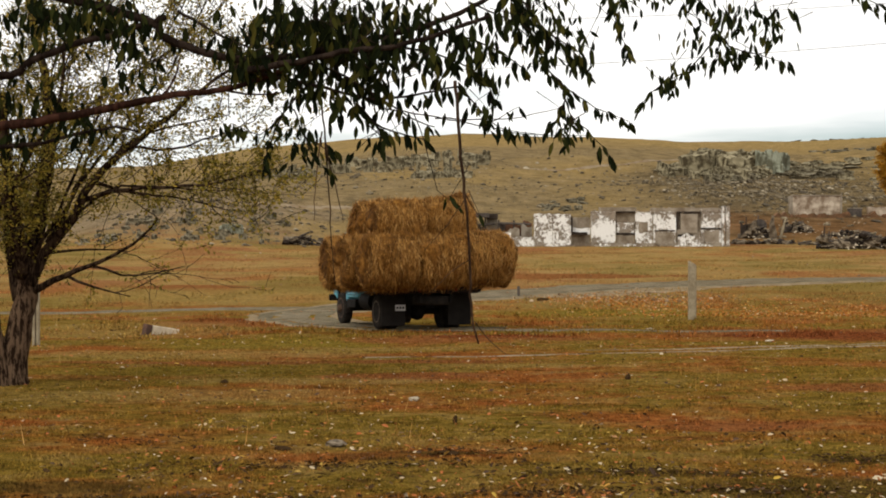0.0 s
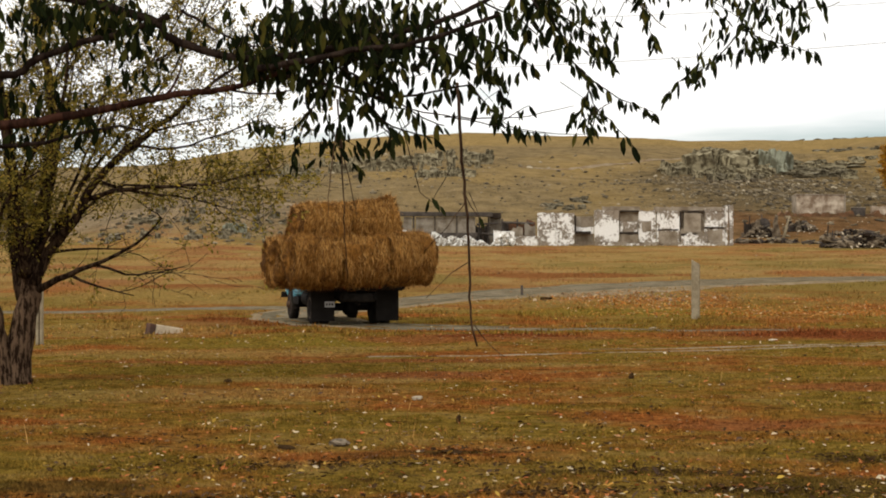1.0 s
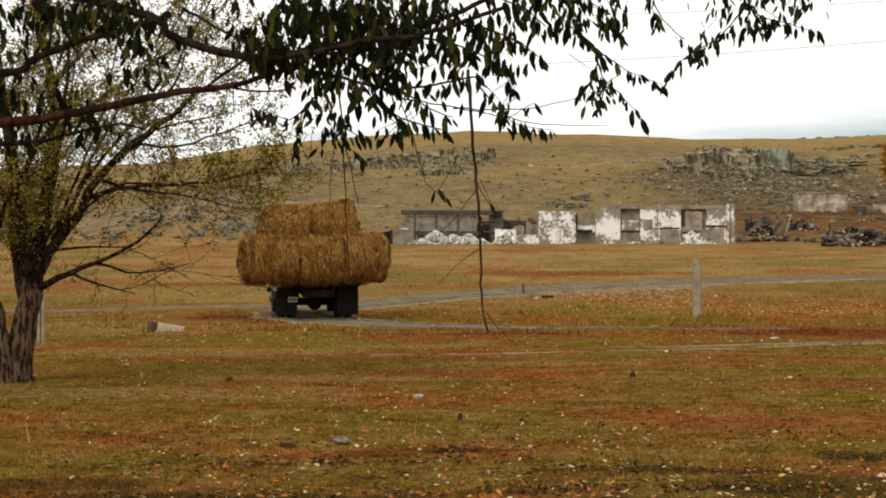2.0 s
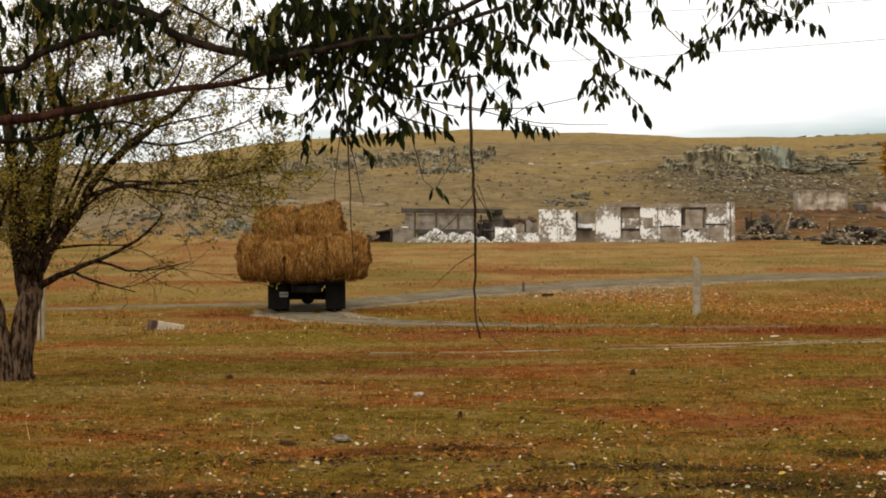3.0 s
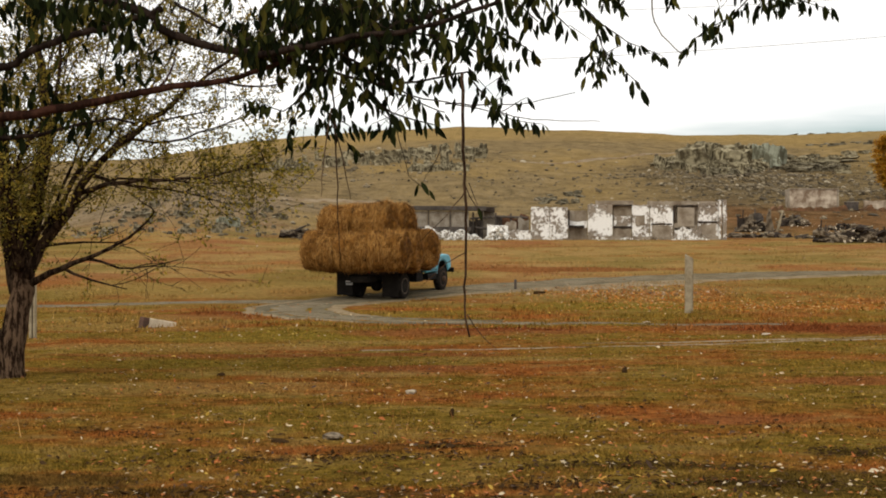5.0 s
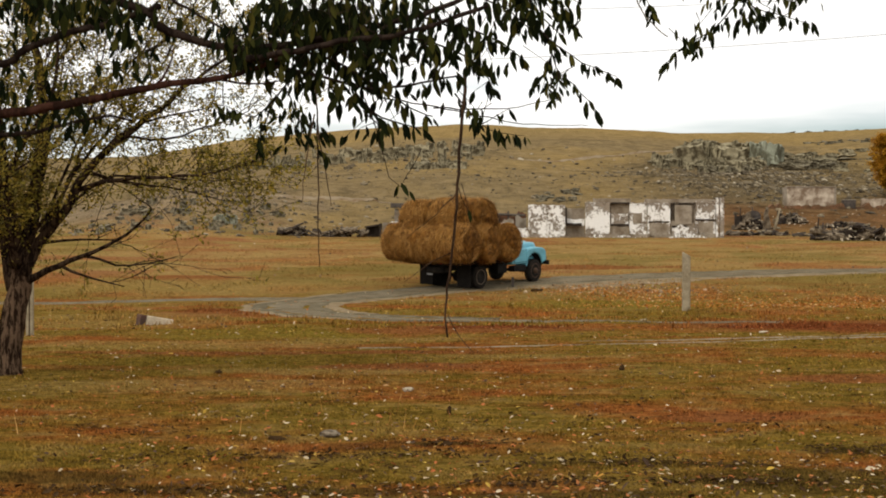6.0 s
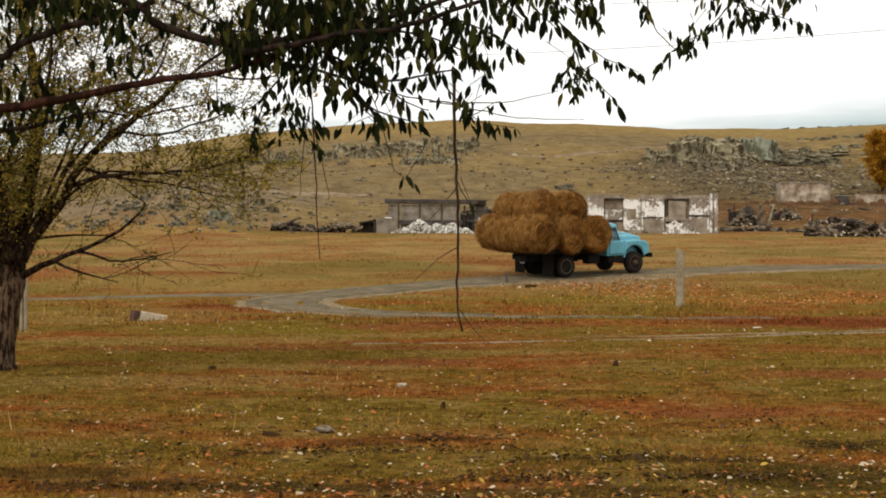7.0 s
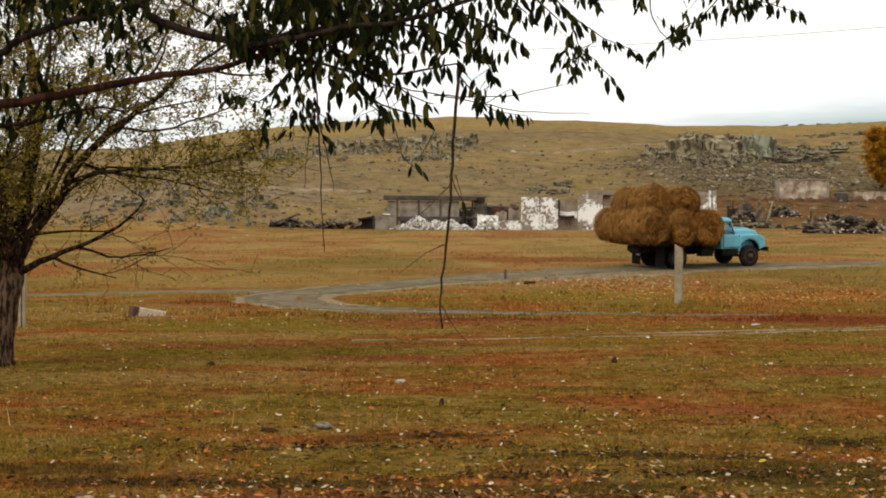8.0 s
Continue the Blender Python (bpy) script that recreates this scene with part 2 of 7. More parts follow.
def gravel_material():
    """Packed gravel with brown soil, pale rims and fine stones."""
    n = Nodes("packed_gravel")
    p = n.coords(True)
    soil = n.noise(0.7, 6, 0.7, p)
    wash = n.noise(2.4, 5, 0.7, n.coords(True, (0.5, 1.0, 1.0)))
    grit = n.noise(30.0, 4, 0.8, p)
    c = n.mix(n.ramp(soil, (0.42, (0, 0, 0)), (0.58, (1, 1, 1))), (0.205, 0.168, 0.112), (0.165, 0.128, 0.078))
    c = n.mix(n.ramp(wash, (0.52, (0, 0, 0)), (0.64, (0.8, 0.8, 0.8))), c, (0.265, 0.212, 0.138))
    c = n.mix(n.ramp(wash, (0.34, (0.7, 0.7, 0.7)), (0.46, (0, 0, 0))), c, (0.135, 0.108, 0.068))
    c = n.mix(0.7, c, n.ramp(grit, (0.35, (0.4, 0.4, 0.4)), (0.65, (1.2, 1.2, 1.2))), "MULTIPLY")
    return n.done(c, 0.95, 0, n.math("ADD", wash, grit), 0.04, 0.7, 0.0)


M_ROAD = gravel_material()
M_BLUE = worn("sky_blue_paint", (0.145, 0.435, 0.54), (0.10, 0.27, 0.33), 2.2, 0.5, 0, 24.0, (0.45, 0.75), 0.004, 0, 0.35)
M_BLACK = worn("black_chassis_paint", (0.008, 0.0075, 0.007), (0.02, 0.017, 0.014), 4.0, 0.7, 0, 40.0)
M_RUBBER = worn("dusty_rubber", (0.011, 0.010, 0.009), (0.032, 0.026, 0.020), 5.0, 0.85, 0, 50.0)
M_RIM = worn("dusty_steel_rim", (0.115, 0.070, 0.045), (0.055, 0.035, 0.024), 9.0, 0.75, 0.1, 60.0)
M_HUBDUST = worn("pale_dusty_rim", (0.17, 0.13, 0.095), (0.08, 0.06, 0.04), 9.0, 0.8, 0.0, 60.0)
M_FLAP = worn("dusty_mud_flap", (0.022, 0.019, 0.016), (0.012, 0.010, 0.009), 3.0, 0.9, 0, 30.0)
M_BED = worn("dark_weathered_boards", (0.025, 0.02, 0.016), (0.012, 0.010, 0.009), 5.0, 0.85, 0, 45.0)
M_PLATE = worn("pale_plate", (0.62, 0.62, 0.60), (0.45, 0.45, 0.43), 20.0, 0.5)
M_TIN = worn("pale_metal", (0.55, 0.55, 0.53), (0.35, 0.34, 0.32), 14.0, 0.45, 0.3)
M_LAMP = worn("red_lamp_glass", (0.25, 0.02, 0.015), (0.18, 0.02, 0.015), 12.0, 0.25)
M_LIGHT = worn("headlamp_glass", (0.6, 0.62, 0.62), (0.45, 0.46, 0.46), 12.0, 0.15)


def glass_material():
    n = Nodes("window_glass")
    n.put(n.bsdf, "Transmission Weight", 1.0)
    n.put(n.bsdf, "IOR", 1.45)
    return n.done((0.82, 0.88, 0.88), 0.05, spec=0.5)


def hay_material():
    n = Nodes("rolled_hay")
    v = n.coords(False, (1.0, 1.0, 1.0))
    streak = n.noise(8.0, 6, 0.75, n.coords(False, (1.0, 2.2, 1.0)))
    lump = n.noise(2.3, 4, 0.6, v)
    fine = n.noise(55.0, 3, 0.7, v)
    c = n.ramp(streak, (0.32, (0.036, 0.015, 0.004)), (0.5, (0.21, 0.092, 0.018)), (0.70, (0.45, 0.218, 0.046)))
    c = n.mix(0.75, c, n.ramp(lump, (0.36, (0.32, 0.28, 0.22)), (0.62, (1.15, 1.12, 1.08))), "MULTIPLY")
    c = n.mix(0.5, c, n.ramp(fine, (0.3, (0.4, 0.38, 0.35)), (0.65, (1.1, 1.1, 1.1))), "MULTIPLY")
    r = n.add("ShaderNodeObjectInfo").outputs["Random"]
    c = n.mix(0.5, c, n.ramp(r, (0.0, (0.66, 0.62, 0.57)), (1.0, (1.25, 1.22, 1.18))), "MULTIPLY")
    return n.done(c, 0.95, 0, n.math("ADD", streak, fine), 0.05, 0.8, 0.1)


M_GLASS = glass_material()
M_HAY = hay_material()
M_STRAW = island("hay_stalks", ((0.0, (0.055, 0.023, 0.005)), (0.45, (0.24, 0.106, 0.021)), (0.85, (0.47, 0.232, 0.052)), (1.0, (0.66, 0.40, 0.14))), 0.9)


# ---- mesh helpers ----
def part(name, bm, material, parent=None, label="", smooth=False):
    """One mesh object from a bmesh, under a thing or a part."""
    me = bpy.data.meshes.new(name)
    bm.to_mesh(me)
    bm.free()
    return from_mesh(name, me, material, parent, label, smooth)


def from_mesh(name, me, material, parent=None, label="", smooth=False):
    if material and not me.materials:
        me.materials.append(material)
    if smooth:
        me.polygons.foreach_set("use_smooth", [True] * len(me.polygons))
    ob = new(name, me)
    if parent:
        ob.parent = parent
    if label:
        ob["label"] = label
    return ob


def box(bm, lo, hi, bevel=0.0, turn=None):
    """An axis-aligned box between two corners, with bevelled edges."""
    geo = bmesh.ops.create_cube(bm, size=1.0)
    vs = geo["verts"]
    size = [max(h - l, 1e-4) for l, h in zip(lo, hi)]
    mid = Vector([(h + l) / 2 for l, h in zip(lo, hi)])
    bmesh.ops.scale(bm, vec=size, verts=vs)
    if bevel:
        es = list({e for v in vs for e in v.link_edges})
        out = bmesh.ops.bevel(bm, geom=es, offset=bevel, segments=2, profile=0.5, affect="EDGES")
        vs = list({v for f in out["faces"] for v in f.verts} | {v for v in vs if v.is_valid})
    if turn:
        bmesh.ops.transform(bm, matrix=turn, verts=vs)
    bmesh.ops.translate(bm, vec=mid, verts=vs)
    return vs


def boxed(lo, hi, bevel=0.0):
    bm = bmesh.new()
    box(bm, lo, hi, bevel)
    return bm


def rod(bm, a, b, r1, r2=None, seg=12):
    """A round bar from a to b."""
    a, b = Vector(a), Vector(b)
    d = b - a
    m = Matrix.Translation((a + b) / 2) @ d.to_track_quat("Z", "Y").to_matrix().to_4x4()
    return bmesh.ops.create_cone(bm, cap_ends=True, segments=seg, radius1=r1, radius2=r1 if r2 is None else r2, depth=d.length, matrix=m)["verts"]


def lathe(bm, profile, seg=28, axis="y"):
    """A turned form: profile of (offset along the axis, radius)."""
    rings = []
    for o, r in profile:
        ring = []
        for i in range(seg):
            a = 2 * math.pi * i / seg
            c, s = r * math.cos(a), r * math.sin(a)
            ring.append(bm.verts.new((c, o, s) if axis == "y" else ((o, c, s) if axis == "x" else (c, s, o))))
        rings.append(ring)
    for p, q in zip(rings, rings[1:]):
        for i in range(seg):
            bm.faces.new((p[i], p[(i + 1) % seg], q[(i + 1) % seg], q[i]))
    bm.faces.new(rings[0])
    bm.faces.new(list(reversed(rings[-1])))
    bmesh.ops.recalc_face_normals(bm, faces=bm.faces)
    return bm


class Soup:
    """Many small pieces gathered as lists, for one mesh."""

    def __init__(self):
        self.v, self.f = [], []

    def tube(self, pts, radii, seg=6):
        base = len(self.v)
        n = len(pts)
        pts = [Vector(p) for p in pts]
        side = None
        for i, p in enumerate(pts):
            d = (pts[min(i + 1, n - 1)] - pts[max(i - 1, 0)])
            d = d.normalized() if d.length > 1e-9 else Vector((0, 0, 1))
            if side is None:
                side = d.orthogonal().normalized()
            side = (side - d * side.dot(d))
            side = side.normalized() if side.length > 1e-6 else d.orthogonal().normalized()
            other = d.cross(side)
            for k in range(seg):
                a = 2 * math.pi * k / seg
                self.v.append(p + (side * math.cos(a) + other * math.sin(a)) * radii[i])
        for i in range(n - 1):
            for k in range(seg):
                a, b = base + i * seg + k, base + i * seg + (k + 1) % seg
                self.f.append((a, b, b + seg, a + seg))
        self.f.append(tuple(base + k for k in reversed(range(seg))))
        self.f.append(tuple(base + (n - 1) * seg + k for k in range(seg)))

    def leaf(self, p, along, normal, length, width):
        """A pointed leaf, folded a little along its rib."""
        p, along = Vector(p), Vector(along).normalized()
        side = along.cross(Vector(normal))
        side = side.normalized() if side.length > 1e-6 else along.orthogonal().normalized()
        up = side.cross(along)
        b = len(self.v)
        w = width / 2
        self.v += [p, p + along * length * 0.32 + side * w * 0.9 + up * w * 0.35, p + along * length * 0.66 + side * w * 0.84 + up * w * 0.2,
                   p + along * length, p + along * length * 0.66 - side * w * 0.84 + up * w * 0.2, p + along * length * 0.32 - side * w * 0.9 + up * w * 0.35,
                   p + along * length * 0.5]
        self.f += [(b, b + 1, b + 6), (b + 1, b + 2, b + 6), (b + 2, b + 3, b + 6), (b + 3, b + 4, b + 6), (b + 4, b + 5, b + 6), (b + 5, b, b + 6)]

    def blade(self, p, tip, width, side):
        b = len(self.v)
        p, tip, side = Vector(p), Vector(tip), Vector(side)
        self.v += [p - side * width, p + side * width, tip]
        self.f.append((b, b + 1, b + 2))

    def mesh(self, name):
        me = bpy.data.meshes.new(name)
        me.from_pydata([tuple(v) for v in self.v], [], self.f)
        me.update()
        return me


def thing(name, m, label, category, group="", kind=""):
    ob = new(name)
    ob.empty_display_size = 0.3
    ob.matrix_basis = m
    return tagged(ob, label, category, group, kind)


# ---- ground ----
YS = np.arange(-100, 200, 0.5)
ZS = np.interp(YS, (-50, 0, 40, 50, 57, 62, 67, 80, 127, 135), (0, 0, 0, -0.06, 0.0, 0.3, 0.68, 1.3, 2.75, 3.0))
KERNEL = np.exp(-0.5 * (np.arange(-20, 21) * 0.5 / 2.5) ** 2)
ZS = np.convolve(np.pad(ZS, 20, "edge"), KERNEL / KERNEL.sum(), "valid")


def crest(x):
    """Height of the hill's top along its length."""
    return np.interp(x, (-600, -250, -60, -42, -28, -10, 5, 21, 37, 61, 79, 92, 200, 600), (8, 13, 20, 22.4, 24.2, 25.4, 26.3, 25.8, 25.1, 24.6, 24.9, 25.6, 30, 34))


def plain(y):
    return np.interp(y, YS, ZS)


def height(x, y):
    """The lie of the land."""
    z = plain(min(y, 130.0))
    if y > 122:
        s = (y - 122) / 208
        c = float(crest(x * 330.0 / max(y, 330.0) if y > 330 else x * 330.0 / y))
        if s < 1:
            f = 1 - (1 - s) ** 1.35
            f = f * min(1.0, s * 6) ** 0.5
            z = z + (c - z) * f
            w = min(1.0, s * 8) * min(1.0, (1 - s) * 5)
            z += w * 1.0 * noise.fractal(Vector((x * 0.022, y * 0.03, 3.1)), 0.8, 2.0, 5)
        else:
            z = c - 0.035 * (y - 330) if y < 900 else c - 20 + 0.0 * y
            z = max(z, 3.0)
    if y > 95:
        z += 2.6 * math.exp(-((x + 21) / 9.0) ** 2 - ((y - 138) / 14.0) ** 2)
    if y < 120:
        if y > 76:
            z += 0.34 * min(1.0, (y - 76) / 5, (120 - y) / 8) * noise.fractal(Vector((x * 0.05, y * 0.13, 8.0)), 0.9, 2.0, 3)
        z += 0.05 * noise.noise(Vector((x * 0.35, y * 0.35, 0.0))) + 0.015 * noise.noise(Vector((x * 2.1, y * 2.1, 5.0)))
    return z


def stepped(stops):
    """Rows of a grid, finer where it matters: (start, end, step) runs."""
    out = []
    for a, b, s in stops:
        out += list(np.arange(a, b, s))
    return out + [stops[-1][1]]


def build_ground():
    ys = stepped([(-60, 8, 6), (8, 40, 0.4), (40, 80, 0.7), (80, 130, 1.4), (130, 340, 2.2), (340, 700, 20), (700, 3200, 250)])
    xs = stepped([(-1800, -200, 160), (-200, -60, 10), (-60, -22, 2.0), (-22, 22, 0.45), (22, 70, 1.6), (70, 200, 10), (200, 1800, 160)])
    vs = [(x, y, height(x, y)) for y in ys for x in xs]
    w = len(xs)
    fs = [(j * w + i, j * w + i + 1, (j + 1) * w + i + 1, (j + 1) * w + i) for j in range(len(ys) - 1) for i in range(w - 1)]
    me = bpy.data.meshes.new("ground")
    me.from_pydata(vs, [], fs)
    me.update()
    ob = from_mesh("ground", me, M_GROUND, smooth=True)
    return tagged(ob, "grazed autumn pasture with rust and straw patches rising to a hill", "ground", kind="structure")


def spline(pts, step=0.5):
    """Points along a smooth line through the given ones."""
    pts = [Vector((*p, 0)) if len(p) == 2 else Vector(p) for p in pts]
    out = []
    for i in range(len(pts) - 1):
        p0, p1, p2, p3 = pts[max(i - 1, 0)], pts[i], pts[i + 1], pts[min(i + 2, len(pts) - 1)]
        n = max(2, int((p2 - p1).length / step))
        for k in range(n):
            t = k / n
            out.append(0.5 * ((2 * p1) + (p2 - p0) * t + (2 * p0 - 5 * p1 + 4 * p2 - p3) * t * t + (3 * p1 - p0 - 3 * p2 + p3) * t ** 3))
    return out + [pts[-1]]


def strip(name, line, widths, material, lift, label, rag=0.25, cols=6, seed=0.0, taper=0.0):
    """A track laid on the land, with ragged edges."""
    pts = spline(line, 0.35)
    knots = np.linspace(0, 1, len(widths))
    vs, fs = [], []
    for i, p in enumerate(pts):
        d = (pts[min(i + 1, len(pts) - 1)] - pts[max(i - 1, 0)])
        side = Vector((-d.y, d.x, 0)).normalized()
        width = float(np.interp(i / (len(pts) - 1), knots, widths))
        e = min(1.0, (i + 1) / len(pts) / taper, (len(pts) - i) / len(pts) / taper) if taper else 1.0
        l = width / 2 * e + rag * noise.noise(Vector((p.x * 0.9, p.y * 0.9, seed))) + rag * 0.6 * noise.noise(Vector((p.x * 3.2, p.y * 3.2, seed)))
        r = width / 2 * e + rag * noise.noise(Vector((p.x * 0.9, p.y * 0.9, seed + 7))) + rag * 0.6 * noise.noise(Vector((p.x * 3.2, p.y * 3.2, seed + 7)))
        for k in range(cols + 1):
            q = p + side * (l - (l + r) * k / cols)
            edge = 0.0 if k in (0, cols) else 1.0
            vs.append((q.x, q.y, height(q.x, q.y) + lift * edge - 0.01 * (1 - edge)))
    w = cols + 1
    for i in range(len(pts) - 1):
        for k in range(cols):
            fs.append((i * w + k, i * w + k + 1, (i + 1) * w + k + 1, (i + 1) * w + k))
    me = bpy.data.meshes.new(name)
    me.from_pydata(vs, [], fs)
    me.update()
    return tagged(from_mesh(name, me, material, smooth=True), label, "road", kind="structure")


build_ground()
DRIVE = [(0.0, -0.62, 42.77, 109.7), (0.5, -1.68, 43.9, 108.1), (1.0, -2.70, 45.4, 105.8), (1.5, -3.45, 47.1, 103.2),
         (3.0, -4.53, 52.3, 92.6), (3.5, -4.42, 53.85, 87.2), (4.0, -3.98, 55.5, 81.0), (4.5, -3.32, 57.1, 73.6),
         (6.0, 0.92, 62.2, 51.0), (6.5, 2.75, 63.75, 42.0), (7.0, 4.98, 65.3, 34.0), (7.5, 7.42, 66.7, 29.6), (8.0, 10.19, 68.1, 24.8)]
strip("road", [(9, 40.8), (4.5, 41.3), (1.4, 42.0), (-0.9, 43.2), (-2.7, 45.4), (-3.8, 47.6), (-4.6, 50.5), (-4.7, 53.6), (-3.6, 56.7), (-1.5, 59.6),
               (0.9, 62.0), (5, 64.9), (10.2, 67.7), (20, 71.2), (36, 74), (70, 76)], (0.5, 0.7, 0.9, 1.3, 2.4, 3.0, 3.4, 3.5, 3.4, 3.1, 2.9, 2.6, 2.6, 2.6, 2.8, 3.0), M_ROAD, 0.03, "grey gravel track bending back on itself across the pasture", 0.4, 10, taper=0.08)
strip("road", [(-40, 53.0), (-24, 54.0), (-13.6, 54.3), (-8.5, 56.2), (-4.2, 57.2)], (0.7, 0.8, 0.8, 1.1, 1.6), M_ROAD, 0.026, "narrow grey gravel side track joining the bend", 0.35, 8, 3.0)
M_RUT = worn("dark_wheel_rut", (0.115, 0.095, 0.06), (0.19, 0.155, 0.10), 1.5, 0.95, 0, 18.0, (0.4, 0.65), 0.03, 0, 0.0)
M_RIMSOIL = worn("pale_sandy_rim", (0.265, 0.200, 0.122), (0.18, 0.128, 0.070), 1.5, 0.95, 0, 18.0, (0.4, 0.65), 0.03, 0, 0.0)
BEND = [(1.4, 42.0), (-0.9, 43.2), (-2.7, 45.4), (-3.8, 47.6), (-4.6, 50.5), (-4.7, 53.6), (-3.6, 56.7), (-1.5, 59.6), (0.9, 62.0), (5, 64.9), (10.2, 67.7), (20, 71.2)]


def beside(line, off):
    """A line drawn alongside another, to its left."""
    out = []
    for i, p in enumerate(line):
        a, b = line[max(i - 1, 0)], line[min(i + 1, len(line) - 1)]
        d = Vector((b[0] - a[0], b[1] - a[1])).normalized()
        out.append((p[0] - d.y * off, p[1] + d.x * off))
    return out


for off, w, sd in ((0.95, 0.5, 11.0), (-0.85, 0.5, 12.0)):
    strip("wheel_rut", beside(BEND, off), (0.2, w, w, w, w * 0.8, w * 0.6), M_RUT, 0.042, "dark worn wheel rut in the gravel", 0.16, 4, sd, 0.1)
strip("track_shoulder", [(3.0, 61.6), (5.5, 62.6), (8.2, 64.2), (11.5, 66.0)], (0.4, 1.6, 2.2, 0.6), M_RIMSOIL, 0.016, "pale stony shoulder below the track", 0.7, 6, 15.0, 0.25)
strip("track_rim", beside(BEND, -1.4)[2:9], (0.2, 0.5, 0.6, 0.5, 0.2), M_RIMSOIL, 0.038, "pale sandy rim inside the bend", 0.3, 4, 13.0, 0.15)
strip("track_rim", beside(BEND, -1.45)[7:12], (0.2, 0.5, 0.7, 0.6, 0.4), M_RIMSOIL, 0.038, "pale sandy rim along the raised track", 0.35, 4, 16.0, 0.12)
strip("track_rim", beside(BEND, 1.35)[1:8], (0.2, 0.35, 0.4, 0.35, 0.2), M_RIMSOIL, 0.038, "pale sandy rim outside the bend", 0.3, 4, 14.0, 0.15)
strip("road", [(-1.5, 30.6), (1.06, 31.0), (5, 32.4), (9.7, 34.4), (16, 36.5)], (0.06, 0.10, 0.14, 0.2, 0.22), M_TRACK, 0.02, "faint pale wheel rut in the grass", 0.14, 3, 5.0, 0.15)
strip("road", [(3, 32.6), (6, 33.6), (9.7, 35.3), (16, 37.5)], (0.05, 0.10, 0.16, 0.2), M_TRACK, 0.02, "faint pale wheel rut in the grass", 0.14, 3, 6.0, 0.15)


# ---- rocks on the hill ----
def rock_mesh(seed, flat=0.6, cuts=2, sharp=0.35):
    """A broken stone, about one metre across."""
    bm = bmesh.new()
    bmesh.ops.create_icosphere(bm, subdivisions=cuts, radius=0.5)
    rnd = random.Random(seed)
    planes = [(Vector((rnd.gauss(0, 1), rnd.gauss(0, 1), rnd.gauss(0, 1))).normalized(), rnd.uniform(0.26, 0.42)) for _ in range(9)]
    for v in bm.verts:
        p = v.co.copy()
        for nrm, d in planes:
            over = p.dot(nrm) - d
            if over > 0:
                p -= nrm * over
        p += p.normalized() * sharp * 0.12 * noise.noise(p * 5 + Vector((seed, 0, 0)))
        v.co = Vector((p.x, p.y, p.z * flat))
    me = bpy.data.meshes.new("stone")
    bm.to_mesh(me)
    bm.free()
    return me


M_ROCK = worn("grey_lichened_rock", (0.26, 0.222, 0.145), (0.058, 0.045, 0.026), 2.6, 0.9, 0, 9.0, (0.4, 0.62), 0.08, 0.6)
M_PALE = worn("pale_blue_green_rock", (0.345, 0.355, 0.265), (0.13, 0.122, 0.08), 2.6, 0.9, 0, 9.0, (0.42, 0.60), 0.14, 0.3)
M_CRAG = worn("green_grey_rock", (0.34, 0.29, 0.18), (0.085, 0.066, 0.037), 3.0, 0.9, 0, 9.0, (0.42, 0.58), 0.10, 0.6)
M_SCREE = island("scree_stone", ((0.0, (0.052, 0.040, 0.025)), (0.5, (0.115, 0.088, 0.052)), (0.88, (0.20, 0.158, 0.098)), (1.0, (0.38, 0.32, 0.22))), 0.95)


def block_mesh(seed):
    """A jointed block of bedrock, about one metre across, with split faces."""
    bm = bmesh.new()
    bmesh.ops.create_cube(bm, size=1.0)
    bmesh.ops.subdivide_edges(bm, edges=bm.edges[:], cuts=5, use_grid_fill=True)
    rnd = random.Random(seed)
    lean = Vector((rnd.uniform(-0.2, 0.2), rnd.uniform(-0.2, 0.2), 0))
    off = Vector((seed * 7.7, 0, 0))
    for v in bm.verts:
        p = v.co.copy()
        crack = noise.noise(Vector((p.x * 5.5, p.y * 5.5, p.z * 1.1)) + off)
        step = math.floor(noise.noise(Vector((p.x * 2.5, p.y * 2.5, 0)) + off) * 5) / 5
        p += Vector((p.x, p.y, 0)) * (0.24 * crack) + lean * p.z
        if p.z > 0.2:
            p.z += 0.16 * step + 0.05 * noise.noise(p * 6 + off)
            p.x *= 0.9
        v.co = p
    me = bpy.data.meshes.new("stone")
    bm.to_mesh(me)
    bm.free()
    return me


ROCKS = [rock_mesh(k, 0.75, 3) for k in range(4)] + [block_mesh(k) for k in range(6)]


def outcrop(name, label, spots, material, seed, group="rock outcrops", kinds=(0, 10)):
    """A crag of separate blocks sunk into the slope."""
    rnd = random.Random(seed)
    cx = sum(s[0] for s in spots) / len(spots)
    cy = sum(s[1] for s in spots) / len(spots)
    base = Vector((cx, cy, height(cx, cy)))
    crag = thing(name, Matrix.Translation(base), label, "rock", group)
    for x, y, w, h in spots:
        me = ROCKS[rnd.randrange(*kinds)].copy()
        me.materials.append(material)
        ob = new("boulder", me)
        ob.parent = crag
        z = height(x, y)
        m = Matrix.Translation(Vector((x, y, z + h * 0.22)) - base) @ Euler((rnd.uniform(-0.2, 0.2), rnd.uniform(-0.2, 0.2), rnd.uniform(0, 6.3))).to_matrix().to_4x4()
        ob.matrix_basis = m @ Matrix.Diagonal((w, w * rnd.uniform(0.6, 1.0), h * 1.3, 1))
    return crag


def scatter(seed, n, xr, yr, wr, hr):
    rnd = random.Random(seed)
    out = []
    for _ in range(n):
        w = rnd.uniform(*wr) * (1 if rnd.random() < 0.7 else 1.6)
        out.append((rnd.uniform(*xr), rnd.uniform(*yr), w, rnd.uniform(*hr)))
    return out


